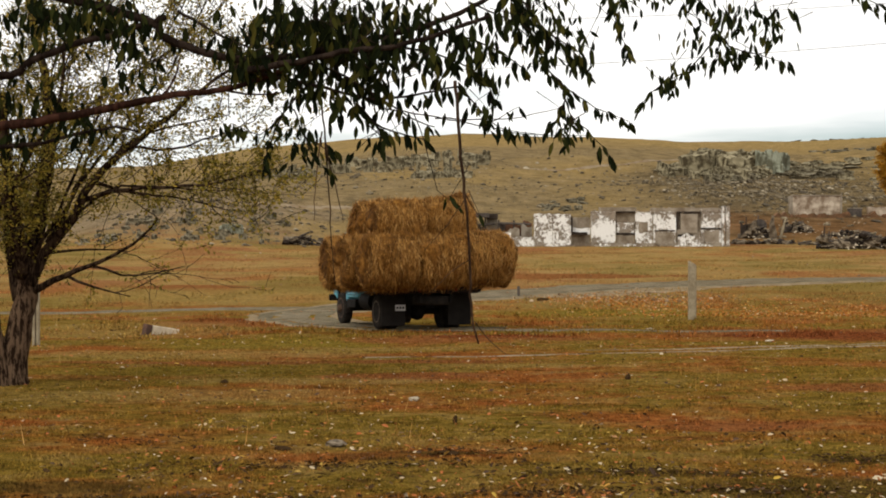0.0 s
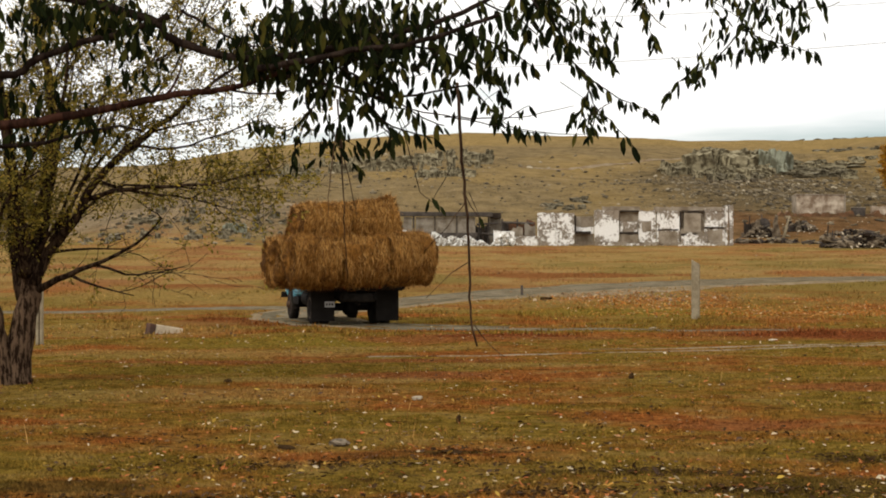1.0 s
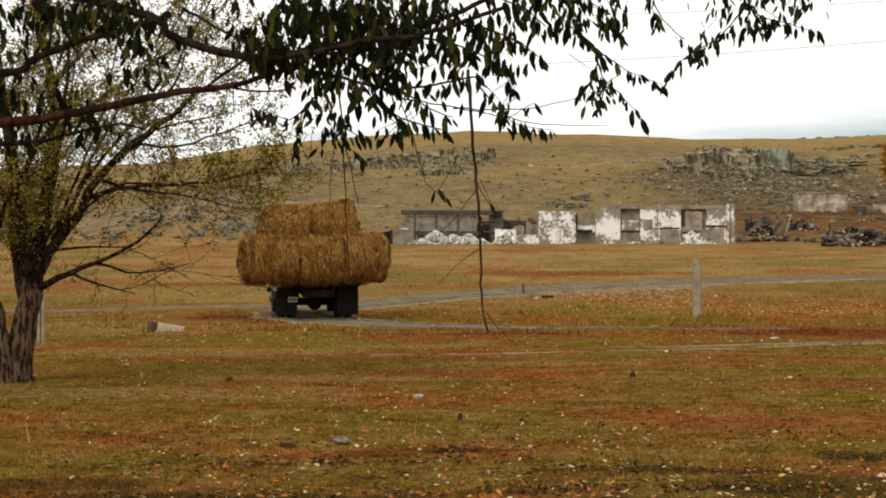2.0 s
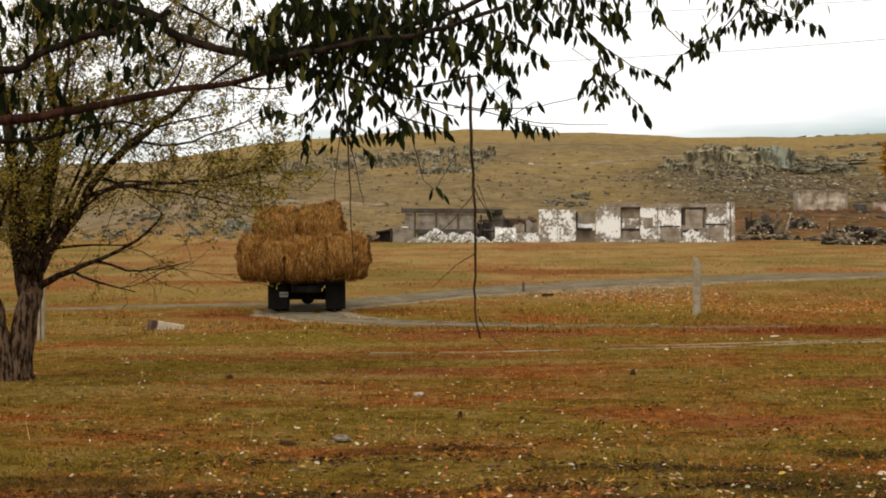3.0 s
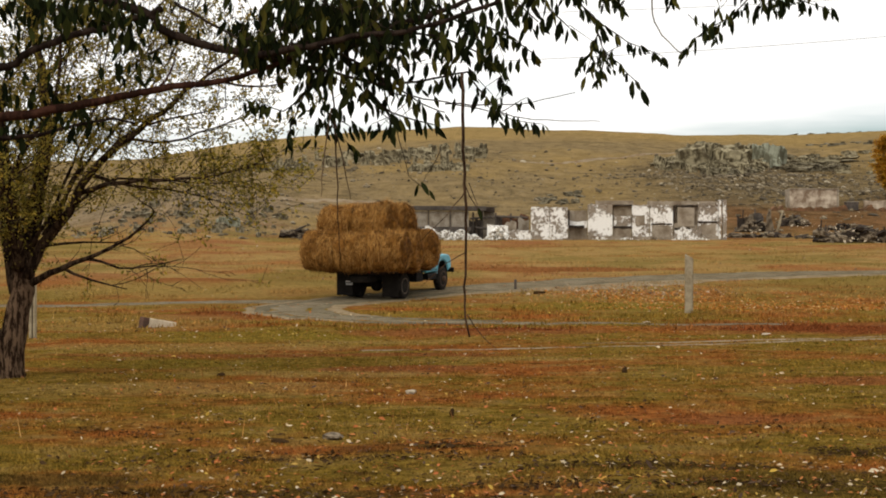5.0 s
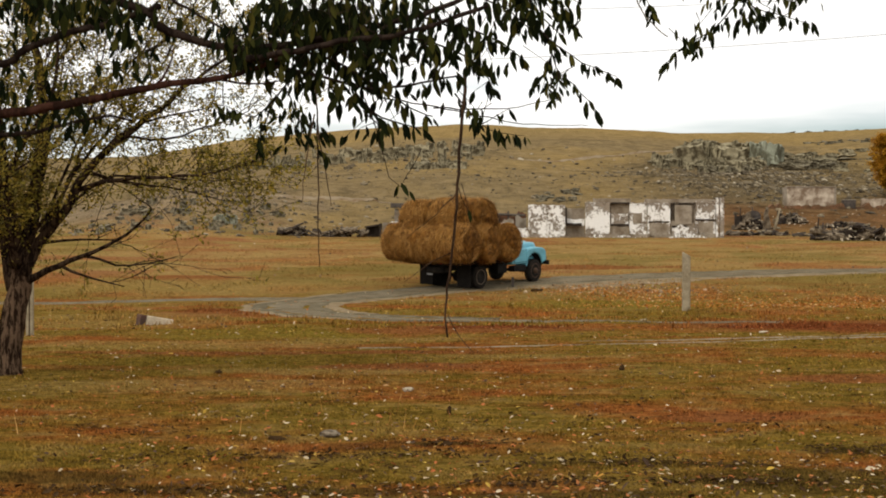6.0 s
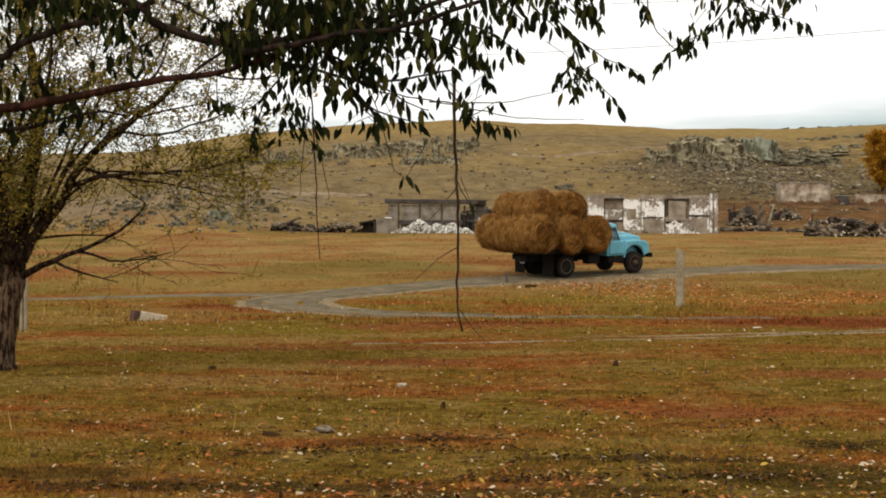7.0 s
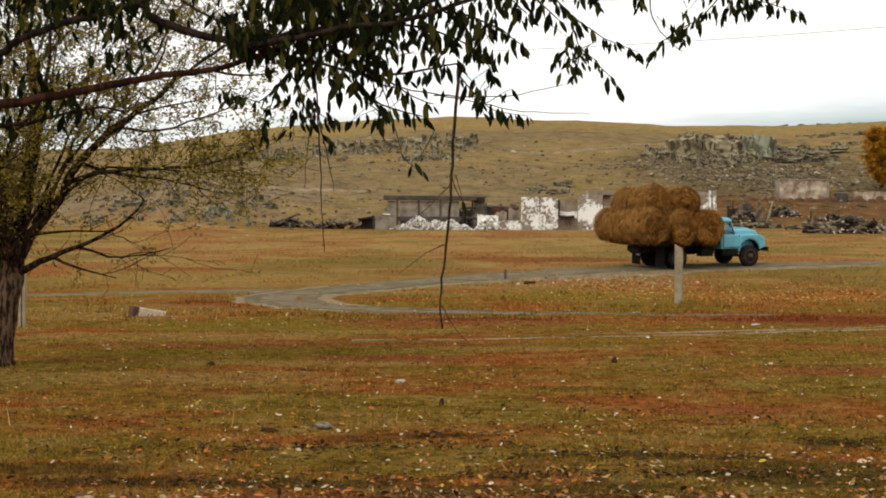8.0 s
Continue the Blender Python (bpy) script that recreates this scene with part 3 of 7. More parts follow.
def build_rocks():
    outcrop("rock_outcrop", "craggy grey rock outcrop standing out of the dry hillside", scatter(1, 80, (26.5, 38.5), (183, 196), (0.5, 1.5), (0.4, 1.1)) + scatter(2, 46, (30.0, 38.6), (187, 193), (0.9, 2.2), (1.3, 2.9)) + scatter(22, 26, (31, 38), (180, 186), (0.6, 1.5), (0.5, 1.3)), M_CRAG, 3)
    outcrop("rock_outcrop", "broad pale blue-green rock face on the hillside", [(38.5 + 0.46 * k, 188.6 + 0.35 * math.sin(k * 2.3), 1.75 + 0.4 * math.sin(k * 1.7), 2.7 + 0.35 * math.sin(k * 2.9 + 1) - 0.012 * (k - 3) ** 2) for k in range(5)] + [(38.6, 187.2, 0.8, 1.0), (40.4, 187.4, 0.9, 1.2)], M_PALE, 4, kinds=(4, 10))
    outcrop("rock_outcrop", "low grey rock ledges with rubble on the hillside", scatter(5, 44, (41, 56), (183, 204), (0.6, 1.9), (0.2, 0.65)), M_CRAG, 6)
    outcrop("rock_outcrop", "rugged grey rocks along the hill crest", scatter(23, 34, (52, 68), (214, 232), (0.4, 1.3), (0.12, 0.36)), M_ROCK, 24)
    outcrop("rock_outcrop", "scattered grey rock ledge below the hilltop", scatter(7, 74, (-9, 6), (186, 206), (0.4, 1.4), (0.4, 1.4)) + scatter(17, 24, (-3, 3), (177, 182), (0.5, 1.3), (0.4, 0.9)), M_CRAG, 8)
    outcrop("rock_outcrop", "scattered grey rock ledge below the hilltop", scatter(9, 58, (-24, -10), (190, 208), (0.4, 1.4), (0.4, 1.4)), M_CRAG, 10)
    outcrop("rock_outcrop", "bluish boulder patch on the stony bank", [(-16.8, 125.4, 0.8, 0.8), (-16.1, 125.8, 0.8, 0.7), (-17.3, 126.0, 0.7, 0.7)], M_PALE, 12)
    outcrop("rock_outcrop", "grey stones along the foot of the stony bank", scatter(13, 60, (-27, -13), (120, 134), (0.25, 0.8), (0.2, 0.6)), M_ROCK, 14)
    outcrop("rock_outcrop", "dark flat stones lying above the ruin", scatter(15, 14, (9.5, 14.5), (149, 156), (0.5, 1.2), (0.18, 0.42)), M_ROCK, 16)
    outcrop("rock_outcrop", "dark jagged rocks breaking the skyline", scatter(25, 60, (68, 98), (312, 329), (1.2, 3.4), (0.12, 0.42)), M_ROCK, 26)
    outcrop("rock_outcrop", "small pale stones on the hilltop", scatter(27, 9, (16, 24), (322, 328), (0.4, 0.9), (0.15, 0.3)), M_CRAG, 28)
    outcrop("rock_outcrop", "dark overhanging ledges below the crag", scatter(29, 30, (31, 36.5), (180, 185), (0.7, 1.6), (0.35, 0.7)) + scatter(30, 26, (40.5, 47), (184, 190), (0.9, 2.2), (0.3, 0.6)), M_ROCK, 31)
    # loose stones, too many to count
    rnd = random.Random(21)
    small = [rock_mesh(40 + k, 0.55, 1) for k in range(4)]
    data = [([v.co.copy() for v in m.vertices], [tuple(p.vertices) for p in m.polygons]) for m in small]
    soup = Soup()

    def drop(n, cx, cy, sx, sy, lo, hi):
        for _ in range(n):
            x, y = rnd.gauss(cx, sx), max(123.0 if cx > -8 else 118.0, rnd.gauss(cy, sy))
            vs, fs = data[rnd.randrange(4)]
            s = rnd.uniform(lo, lo + (hi - lo) * 0.6) if rnd.random() < 0.88 else rnd.uniform(hi, hi * 2.0)
            e = Euler((rnd.uniform(-0.4, 0.4), rnd.uniform(-0.4, 0.4), rnd.uniform(0, 6.3))).to_matrix() @ Matrix.Diagonal((s, s * rnd.uniform(0.5, 1), s))
            o = Vector((x, y, height(x, y) + 0.05 * s))
            b = len(soup.v)
            soup.v += [o + e @ v for v in vs]
            soup.f += [tuple(b + i for i in f) for f in fs]
    drop(3200, 33, 165, 6.0, 12, 0.10, 0.42)
    drop(1200, 14, 185, 22, 22, 0.05, 0.16)
    drop(1000, 43, 180, 6, 14, 0.10, 0.40)
    drop(800, 25, 175, 5, 14, 0.08, 0.30)
    drop(1300, -20, 128, 6, 6, 0.08, 0.36)
    drop(900, -6, 185, 12, 16, 0.12, 0.5)
    drop(600, 10, 160, 9, 10, 0.07, 0.26)
    drop(500, -10, 142, 7, 8, 0.08, 0.32)
    drop(1500, 36, 158, 6.5, 9, 0.08, 0.34)
    # tilted slabs sliding down from the crag
    for _ in range(380):
        x, y = rnd.gauss(34, 5.2), min(186.0, max(140.0, rnd.gauss(165, 11)))
        vs, fs = data[rnd.randrange(4)]
        l = rnd.uniform(0.3, 0.9) if rnd.random() < 0.9 else rnd.uniform(1.0, 1.6)
        e = Euler((rnd.uniform(0.1, 0.5), rnd.uniform(0.15, 0.55), rnd.uniform(-0.5, 0.5))).to_matrix() @ Matrix.Diagonal((l, l * rnd.uniform(0.4, 0.8), l * rnd.uniform(0.25, 0.5)))
        o = Vector((x, y, height(x, y) + 0.04))
        b = len(soup.v)
        soup.v += [o + e @ v for v in vs]
        soup.f += [tuple(b + i for i in f) for f in fs]
    tagged(from_mesh("scree", soup.mesh("scree"), M_SCREE), "loose grey stones strewn over the hillside", "scree", kind="stuff")


build_rocks()
strip("path", [(9.0, 189), (14, 193), (21, 199), (28, 204.5), (33, 208)], (0.6, 0.9, 1.0, 0.9, 0.5), M_TRACK, 0.10, "pale footpath climbing across the hillside", 0.5, 4, 9.0, 0.2)
strip("path", [(-22, 148), (-15, 149.5), (-9, 149.5), (-4, 147.5)], (0.8, 1.6, 1.6, 0.8), M_TRACK, 0.10, "pale bare terrace along the hill foot", 0.9, 4, 10.0, 0.25)


# ---- ruin ----
def plaster_material():
    n = Nodes("flaking_white_plaster")
    v = n.coords()
    a = n.noise(0.9, 6, 0.65, v)
    b = n.noise(6.0, 6, 0.78, n.coords(False, (1.0, 1.0, 0.7)))
    blot = n.math("ADD", n.math("MULTIPLY", a, 0.55), n.math("MULTIPLY", b, 0.45))
    head = n.band(n.add("ShaderNodeSeparateXYZ", Vector=v).outputs["Z"], 4.4, 5.5)
    blot = n.math("ADD", blot, n.math("MULTIPLY", head, 0.045))
    under = n.mix(n.noise(6.0, 4, 0.6, v), (0.20, 0.155, 0.11), (0.36, 0.30, 0.235))
    white = n.mix(n.noise(9.0, 3, 0.6, v), (0.92, 0.90, 0.86), (0.68, 0.65, 0.60))
    c = n.mix(n.ramp(blot, (0.495, (0, 0, 0)), (0.515, (1, 1, 1))), white, under)
    return n.done(c, 0.9, 0, n.ramp(blot, (0.51, (1, 1, 1)), (0.545, (0, 0, 0))), 0.05, 0.8, 0.15)


M_PLASTER = plaster_material()
M_BARE = worn("bare_plaster_wall", (0.35, 0.295, 0.225), (0.19, 0.145, 0.10), 1.1, 0.92, 0, 12.0, (0.40, 0.62), 0.04)
M_GREY = worn("grey_rendered_panel", (0.30, 0.26, 0.205), (0.155, 0.120, 0.085), 1.9, 0.9, 0, 12.0, (0.4, 0.66), 0.02)
M_SOIL = worn("clay_brick_soil", (0.19, 0.085, 0.045), (0.09, 0.052, 0.032), 1.4, 0.95, 0, 10.0, (0.4, 0.65), 0.06)
# burnt timber, and the shade painted over gaps in the ruin walls
M_CHAR_SHADE = worn("char_and_gap_shade", (0.035, 0.026, 0.02), (0.075, 0.058, 0.045), 2.0, 0.9, 0, 14.0, (0.45, 0.7), 0.04)
M_BEAM = worn("weathered_grey_timber", (0.12, 0.10, 0.085), (0.06, 0.05, 0.042), 2.2, 0.9, 0, 18.0, (0.4, 0.65), 0.03, 0.4)
M_WHITEWASH = island("whitewashed_rubble", ((0.0, (0.20, 0.155, 0.11)), (0.25, (0.42, 0.37, 0.30)), (0.45, (0.72, 0.69, 0.63)), (1.0, (0.88, 0.87, 0.83))), 0.9)
M_SLAB = worn("fallen_stone_slab", (0.28, 0.22, 0.15), (0.085, 0.060, 0.038), 1.8, 0.9, 0, 10.0, (0.4, 0.6), 0.05, 0.6)
M_RUBBLE = island("brown_rubble", ((0.0, (0.09, 0.062, 0.04)), (0.6, (0.19, 0.135, 0.085)), (1.0, (0.42, 0.36, 0.28))), 0.95)
RUIN_Y = 122.0


def wall_piece(name, x0, x1, z0, z1, y, thick, material, parent, rag=0.12, low=0.0, label="", seed=0.0):
    """An upright piece of wall with a broken top edge (and foot, if low)."""
    bm = bmesh.new()
    n = max(3, int((x1 - x0) / 0.16))
    front, back = [], []
    for k in range(n + 1):
        x = x0 + (x1 - x0) * k / n
        t = z1 + rag * (noise.noise(Vector((x * 1.7, seed, y))) + 0.6 * noise.noise(Vector((x * 6.0, seed + 3, y))))
        b = z0 + low * (noise.noise(Vector((x * 1.3, seed + 9, y))) + 0.6 * noise.noise(Vector((x * 5.0, seed + 5, y))))
        front.append((bm.verts.new((x, y, b)), bm.verts.new((x, y, t))))
        back.append((bm.verts.new((x, y + thick, b)), bm.verts.new((x, y + thick, t))))
    for k in range(n):
        (a, b), (c, d) = front[k], front[k + 1]
        (e, f), (g, h) = back[k], back[k + 1]
        bm.faces.new((a, c, d, b))
        bm.faces.new((g, e, f, h))
        bm.faces.new((b, d, h, f))
        bm.faces.new((c, a, e, g))
    bm.faces.new((front[0][0], front[0][1], back[0][1], back[0][0]))
    bm.faces.new((front[-1][1], front[-1][0], back[-1][0], back[-1][1]))
    bmesh.ops.recalc_face_normals(bm, faces=bm.faces)
    return part(name, bm, material, parent, label)


def rubble(name, parent, material, cx, w, y, z0, peak, n, seed, size=(0.12, 0.38), label=""):
    """A heap of broken pieces, highest in the middle."""
    rnd = random.Random(seed)
    vs0 = [(rock_mesh(70 + k, 0.7, 1)) for k in range(3)]
    data = [([v.co.copy() for v in m.vertices], [tuple(p.vertices) for p in m.polygons]) for m in vs0]
    soup = Soup()
    for _ in range(n):
        u = max(-1.0, min(1.0, rnd.gauss(0, 0.45)))
        hgt = peak * (1 - abs(u) ** 1.3) * rnd.random() ** 0.6
        s = rnd.uniform(*size)
        o = Vector((cx + u * w / 2, y - rnd.uniform(0, 0.9) * (1 - hgt / (peak + 0.1)), z0 + hgt))
        e = Euler((rnd.uniform(0, 6), rnd.uniform(0, 6), rnd.uniform(0, 6))).to_matrix() * s
        vs, fs = data[rnd.randrange(3)]
        b = len(soup.v)
        soup.v += [o + e @ v for v in vs]
        soup.f += [tuple(b + i for i in f) for f in fs]
    ob = from_mesh(name, soup.mesh(name), material, parent, label)
    return ob


def build_ruin():
    Y = RUIN_Y
    ruin = thing("ruined_building", pose(0, 0, 0), "long roofless ruin with flaking white plaster walls", "ruin")
    g = 2.35                                        # below the soil
    # great white stretch
    wall_piece("wall_panel", 11.677, 13.551, g, 5.311, Y, 0.4, M_PLASTER, ruin, 0.06, seed=1)
    wall_piece("wall_panel", 13.638, 14.989, g, 3.569, Y + 0.05, 0.4, M_BARE, ruin, 0.05, seed=2)
    wall_piece("wall_panel", 15.076, 16.383, g, 5.268, Y, 0.4, M_PLASTER, ruin, 0.08, seed=3)
    wall_piece("wall_panel", 16.470, 18.213, g, 5.268, Y - 0.04, 0.4, M_PLASTER, ruin, 0.05, seed=4.4)
    wall_piece("wall_panel", 18.300, 20.086, g, 3.786, Y + 0.04, 0.4, M_BARE, ruin, 0.25, seed=5)
    wall_piece("wall_panel", 20.174, 21.699, g, 5.442, Y, 0.4, M_PLASTER, ruin, 0.05, seed=6)
    wall_piece("window_infill", 13.594, 15.119, 3.612, 5.224, Y + 0.22, 0.2, M_BARE, ruin, 0.03, label="blocked window opening", seed=7)
    wall_piece("window_infill", 18.256, 20.174, 3.699, 5.224, Y + 0.25, 0.2, M_BARE, ruin, 0.03, label="blocked window opening", seed=8)
    wall_piece("window_board", 13.681, 14.989, 3.656, 4.440, Y + 0.12, 0.06, M_PLASTER, ruin, 0.05, seed=9)
    wall_piece("wall_coping", 12.287, 15.163, 5.268, 5.616, Y + 0.02, 0.5, M_BARE, ruin, 0.05, seed=10)
    wall_piece("wall_coping", 16.296, 21.786, 5.224, 5.573, Y + 0.02, 0.5, M_BARE, ruin, 0.07, seed=11)
    wall_piece("fallen_plaster", 18.344, 20.304, g, 3.438, Y - 0.22, 0.2, M_PLASTER, ruin, 0.3, label="slumped white plaster", seed=40)
    for a, b in ((21.742, 21.938), (22.068, 22.352)):
        part("pilaster", boxed((a, Y - 0.12, g), (b, Y + 0.3, 5.704), 0.02), M_PLASTER, ruin, "tall white corner pillar")
    wall_piece("plinth", 11.590, 22.047, g, 2.871, Y - 0.1, 0.3, M_BARE, ruin, 0.08, seed=12)
    # dark strips on the wall paint the shade of gaps left by lintels and boards
    for a, b, top, bot, sd in ((13.637, 15.075, 5.181, 5.312, 1), (13.637, 15.032, 3.482, 3.634, 2), (10.195, 11.372, 3.482, 3.699, 3), (16.557, 18.125, 3.743, 3.852, 4), (18.299, 20.129, 5.159, 5.29, 5), (18.343, 19.519, 3.307, 3.525, 6), (20.173, 21.611, 3.896, 4.026, 7), (18.256, 18.387, 4.004, 5.181, 8), (10.108, 10.239, 3.699, 4.919, 9)):
        wall_piece("dark_gap", a, b, top, bot, Y - 0.065, 0.5, M_CHAR_SHADE, ruin, 0.035, 0.035, seed=60.0 + sd)
    for a, b, top, bot, sd in ((16.6, 18.082, 2.784, 3.699, 1), (13.768, 14.988, 2.872, 3.438, 2), (15.337, 16.034, 3.699, 4.484, 3), (20.391, 21.524, 2.915, 3.83, 4), (18.561, 19.868, 3.612, 5.094, 5)):
        wall_piece("bare_patch", a, b, top, bot, Y - 0.055, 0.3, M_BARE, ruin, 0.16, 0.1, seed=80.0 + sd)
    # set back, between the white stretches
    wall_piece("wall_panel", 10.196, 11.634, g, 4.832, Y + 0.5, 0.4, M_BARE, ruin, 0.06, seed=13)
    wall_piece("wall_panel", 10.196, 11.634, 3.525, 4.048, Y + 0.42, 0.06, M_PLASTER, ruin, 0.1, 0.06, seed=14)
    wall_piece("wall_panel", 7.276, 8.671, g, 5.137, Y - 0.02, 0.4, M_PLASTER, ruin, 0.05, seed=15.3)
    wall_piece("wall_panel", 8.714, 10.109, g, 5.094, Y + 0.02, 0.4, M_PLASTER, ruin, 0.05, seed=16.6)
    # collapsed middle
    wall_piece("wall_panel", 3.878, 5.490, g, 3.743, Y - 0.15, 0.4, M_PLASTER, ruin, 0.12, label="low broken white wall", seed=17)
    wall_piece("wall_panel", 5.534, 7.233, g, 3.307, Y - 0.1, 0.4, M_PLASTER, ruin, 0.12, label="low broken white wall", seed=18)
    wall_piece("wall_panel", 5.141, 7.233, g, 4.484, Y + 2.0, 0.5, M_SOIL, ruin, 0.5, label="rust-red broken brick wall", seed=19)
    wall_piece("wall_panel", 3.660, 4.531, g, 4.876, Y + 2.2, 0.4, M_GREY, ruin, 0.1, seed=20)
    wall_piece("wall_panel", 4.531, 5.272, g, 4.527, Y + 2.3, 0.4, M_BEAM, ruin, 0.3, seed=21)
    wall_piece("wall_panel", 2.527, 3.660, g, 4.135, Y + 2.6, 0.4, M_BEAM, ruin, 0.35, seed=22)
    for u, top, lean, m in ((2.75, 4.75, 0.1, M_BEAM), (3.15, 4.35, -0.12, M_CHAR_SHADE), (3.55, 4.9, 0.0, M_BEAM), (4.55, 4.7, 0.06, M_BEAM), (5.05, 4.2, -0.1, M_CHAR_SHADE), (5.75, 4.65, 0.04, M_BEAM), (6.6, 4.55, 0.0, M_BEAM)):
        bm = bmesh.new()
        rod(bm, (u, Y + 1.7, g), (u + lean, Y + 1.72, top), 0.09, 0.07, 7)
        part("timber_post", bm, m, ruin)
    for a, b, z, tilt in ((2.6, 4.3, 4.25, 4), (4.6, 7.1, 4.42, -2), (3.0, 5.2, 3.55, -5)):
        bm = bmesh.new()
        rod(bm, (a, Y + 1.6, z), (b, Y + 1.62, z + math.tan(radians(tilt)) * (b - a)), 0.09, 0.08, 6)
        part("fallen_rail", bm, M_BEAM, ruin)
    wall_piece("wall_panel", 5.3, 6.2, g, 3.95, Y + 1.3, 0.3, M_BARE, ruin, 0.3, seed=91)
    wall_piece("wall_panel", 6.35, 7.2, g, 4.1, Y + 1.5, 0.3, M_GREY, ruin, 0.3, seed=92)
    # left end with the lintel
    for a, b, sd in ((-3.094, -2.44, 71.3), (-2.135, -0.741, 73.5), (-0.567, 0.958, 77.1), (1.133, 2.483, 81.0)):
        wall_piece("wall_panel", a, b, g, 4.832, Y + 1.2, 0.25, M_GREY, ruin, 0.03, label="smooth grey rendered panel", seed=sd)
    for a in (-2.31, -0.654, 1.045):
        part("timber_post", boxed((a - 0.07, Y + 1.1, g), (a + 0.07, Y + 1.3, 4.919), 0.015), M_BEAM, ruin)
    bm = bmesh.new()
    box(bm, (-3.399, Y + 0.95, 4.876), (3.834, Y + 1.7, 5.224), 0.04, Matrix.Rotation(0.006, 4, "Y"))
    part("lintel", bm, M_BEAM, ruin, "dark sagging timber lintel")
    part("lintel_end", boxed((3.660, Y + 1.6, 4.745), (4.531, Y + 2.5, 5.181), 0.04), M_CHAR_SHADE, ruin)
    # dark board across the panels, painting the shaded gap beneath them
    part("dark_sill", boxed((-2.353, Y + 0.98, 3.264), (2.658, Y + 1.12, 3.612), 0.02), M_BEAM, ruin)
    wall_piece("end_wall", -3.965, -2.484, g, 3.699, Y - 0.9, 0.5, M_GREY, ruin, 0.05, label="low grey block wall", seed=31)
    part("coping_stone", boxed((-3.399, Y - 1.0, 3.699), (-2.789, Y - 0.5, 3.786), 0.01), M_PLASTER, ruin)
    tagged(rubble("fallen_plaster", ruin, M_WHITEWASH, -0.697, 3.2, Y - 0.2, 2.5, 1.15, 520, 51, (0.05, 0.19), "heap of white plaster rubble"), kind="stuff")
    for cx, wd, pk, nn in ((0.697, 2.8, 0.85, 380), (1.83, 2.4, 0.9, 340), (-1.83, 2.4, 0.5, 240), (2.875, 1.6, 0.5, 120)):
        tagged(rubble("fallen_plaster", ruin, M_WHITEWASH, cx, wd, Y - 0.25, 2.5, pk, nn, 53 + nn, (0.05, 0.19), "heap of white plaster rubble"), kind="stuff")
    tagged(rubble("fallen_plaster", ruin, M_WHITEWASH, 4.706, 2.2, Y - 0.3, 2.55, 1.0, 130, 52, (0.12, 0.36), "heap of white plaster rubble"), kind="stuff")
    # charred shed and the dark stone heap beside it
    shed = thing("charred_shed", pose(0, 0, 0), "small charred timber shed leaning on the ruin", "shed")
    part("side_wall", boxed((-4.183, Y - 1.1, g), (-4.052, Y + 1.2, 3.656), 0.02), M_CHAR_SHADE, shed)
    part("back_wall", boxed((-5.229, Y + 1.0, g), (-4.183, Y + 1.2, 3.438), 0.02), M_CHAR_SHADE, shed)
    bm = bmesh.new()
    box(bm, (-5.316, Y - 1.0, 3.394), (-4.052, Y + 1.2, 3.525), 0.02, Matrix.Rotation(-0.16, 4, "Y"))
    part("roof_board", bm, M_CHAR_SHADE, shed)
    part("corner_post", boxed((-5.229, Y - 1.0, g), (-5.141, Y - 0.85, 3.264), 0.01), M_CHAR_SHADE, shed)
    part("shed_front", boxed((-5.054, Y - 0.4, g), (-4.226, Y - 0.3, 3.394), 0.02), M_CHAR_SHADE, shed)
    # crumbled plaster and brick along the foot of the walls
    rnd = random.Random(57)
    for k in range(9):
        cx = 4.2 + k * 2.05
        tagged(rubble("fallen_plaster", ruin, M_WHITEWASH if k % 3 else M_RUBBLE, cx + rnd.uniform(-0.5, 0.5), rnd.uniform(1.6, 2.8), Y - 0.3, 2.5, rnd.uniform(0.12, 0.34), 46, 300 + k, (0.06, 0.2), "crumbled plaster along the wall foot"), kind="stuff")
    for k in range(12):
        cx = 3.4 + k * 1.6
        if cx > 11.7 or 7.3 < cx < 9.7:
            tagged(rubble("wall_head", ruin, M_RUBBLE, cx + 0.4, 1.5, Y + 0.45, 5.2 if cx > 11.5 else 4.35, 0.16, 16, 330 + k, (0.06, 0.2), "crumbling brown wall head"), kind="stuff")
    dark_heap("stone_wall", "low tumbled wall of dark flat stones", -8.453, 6.6, Y - 1.2, 0.8, 130, 61)


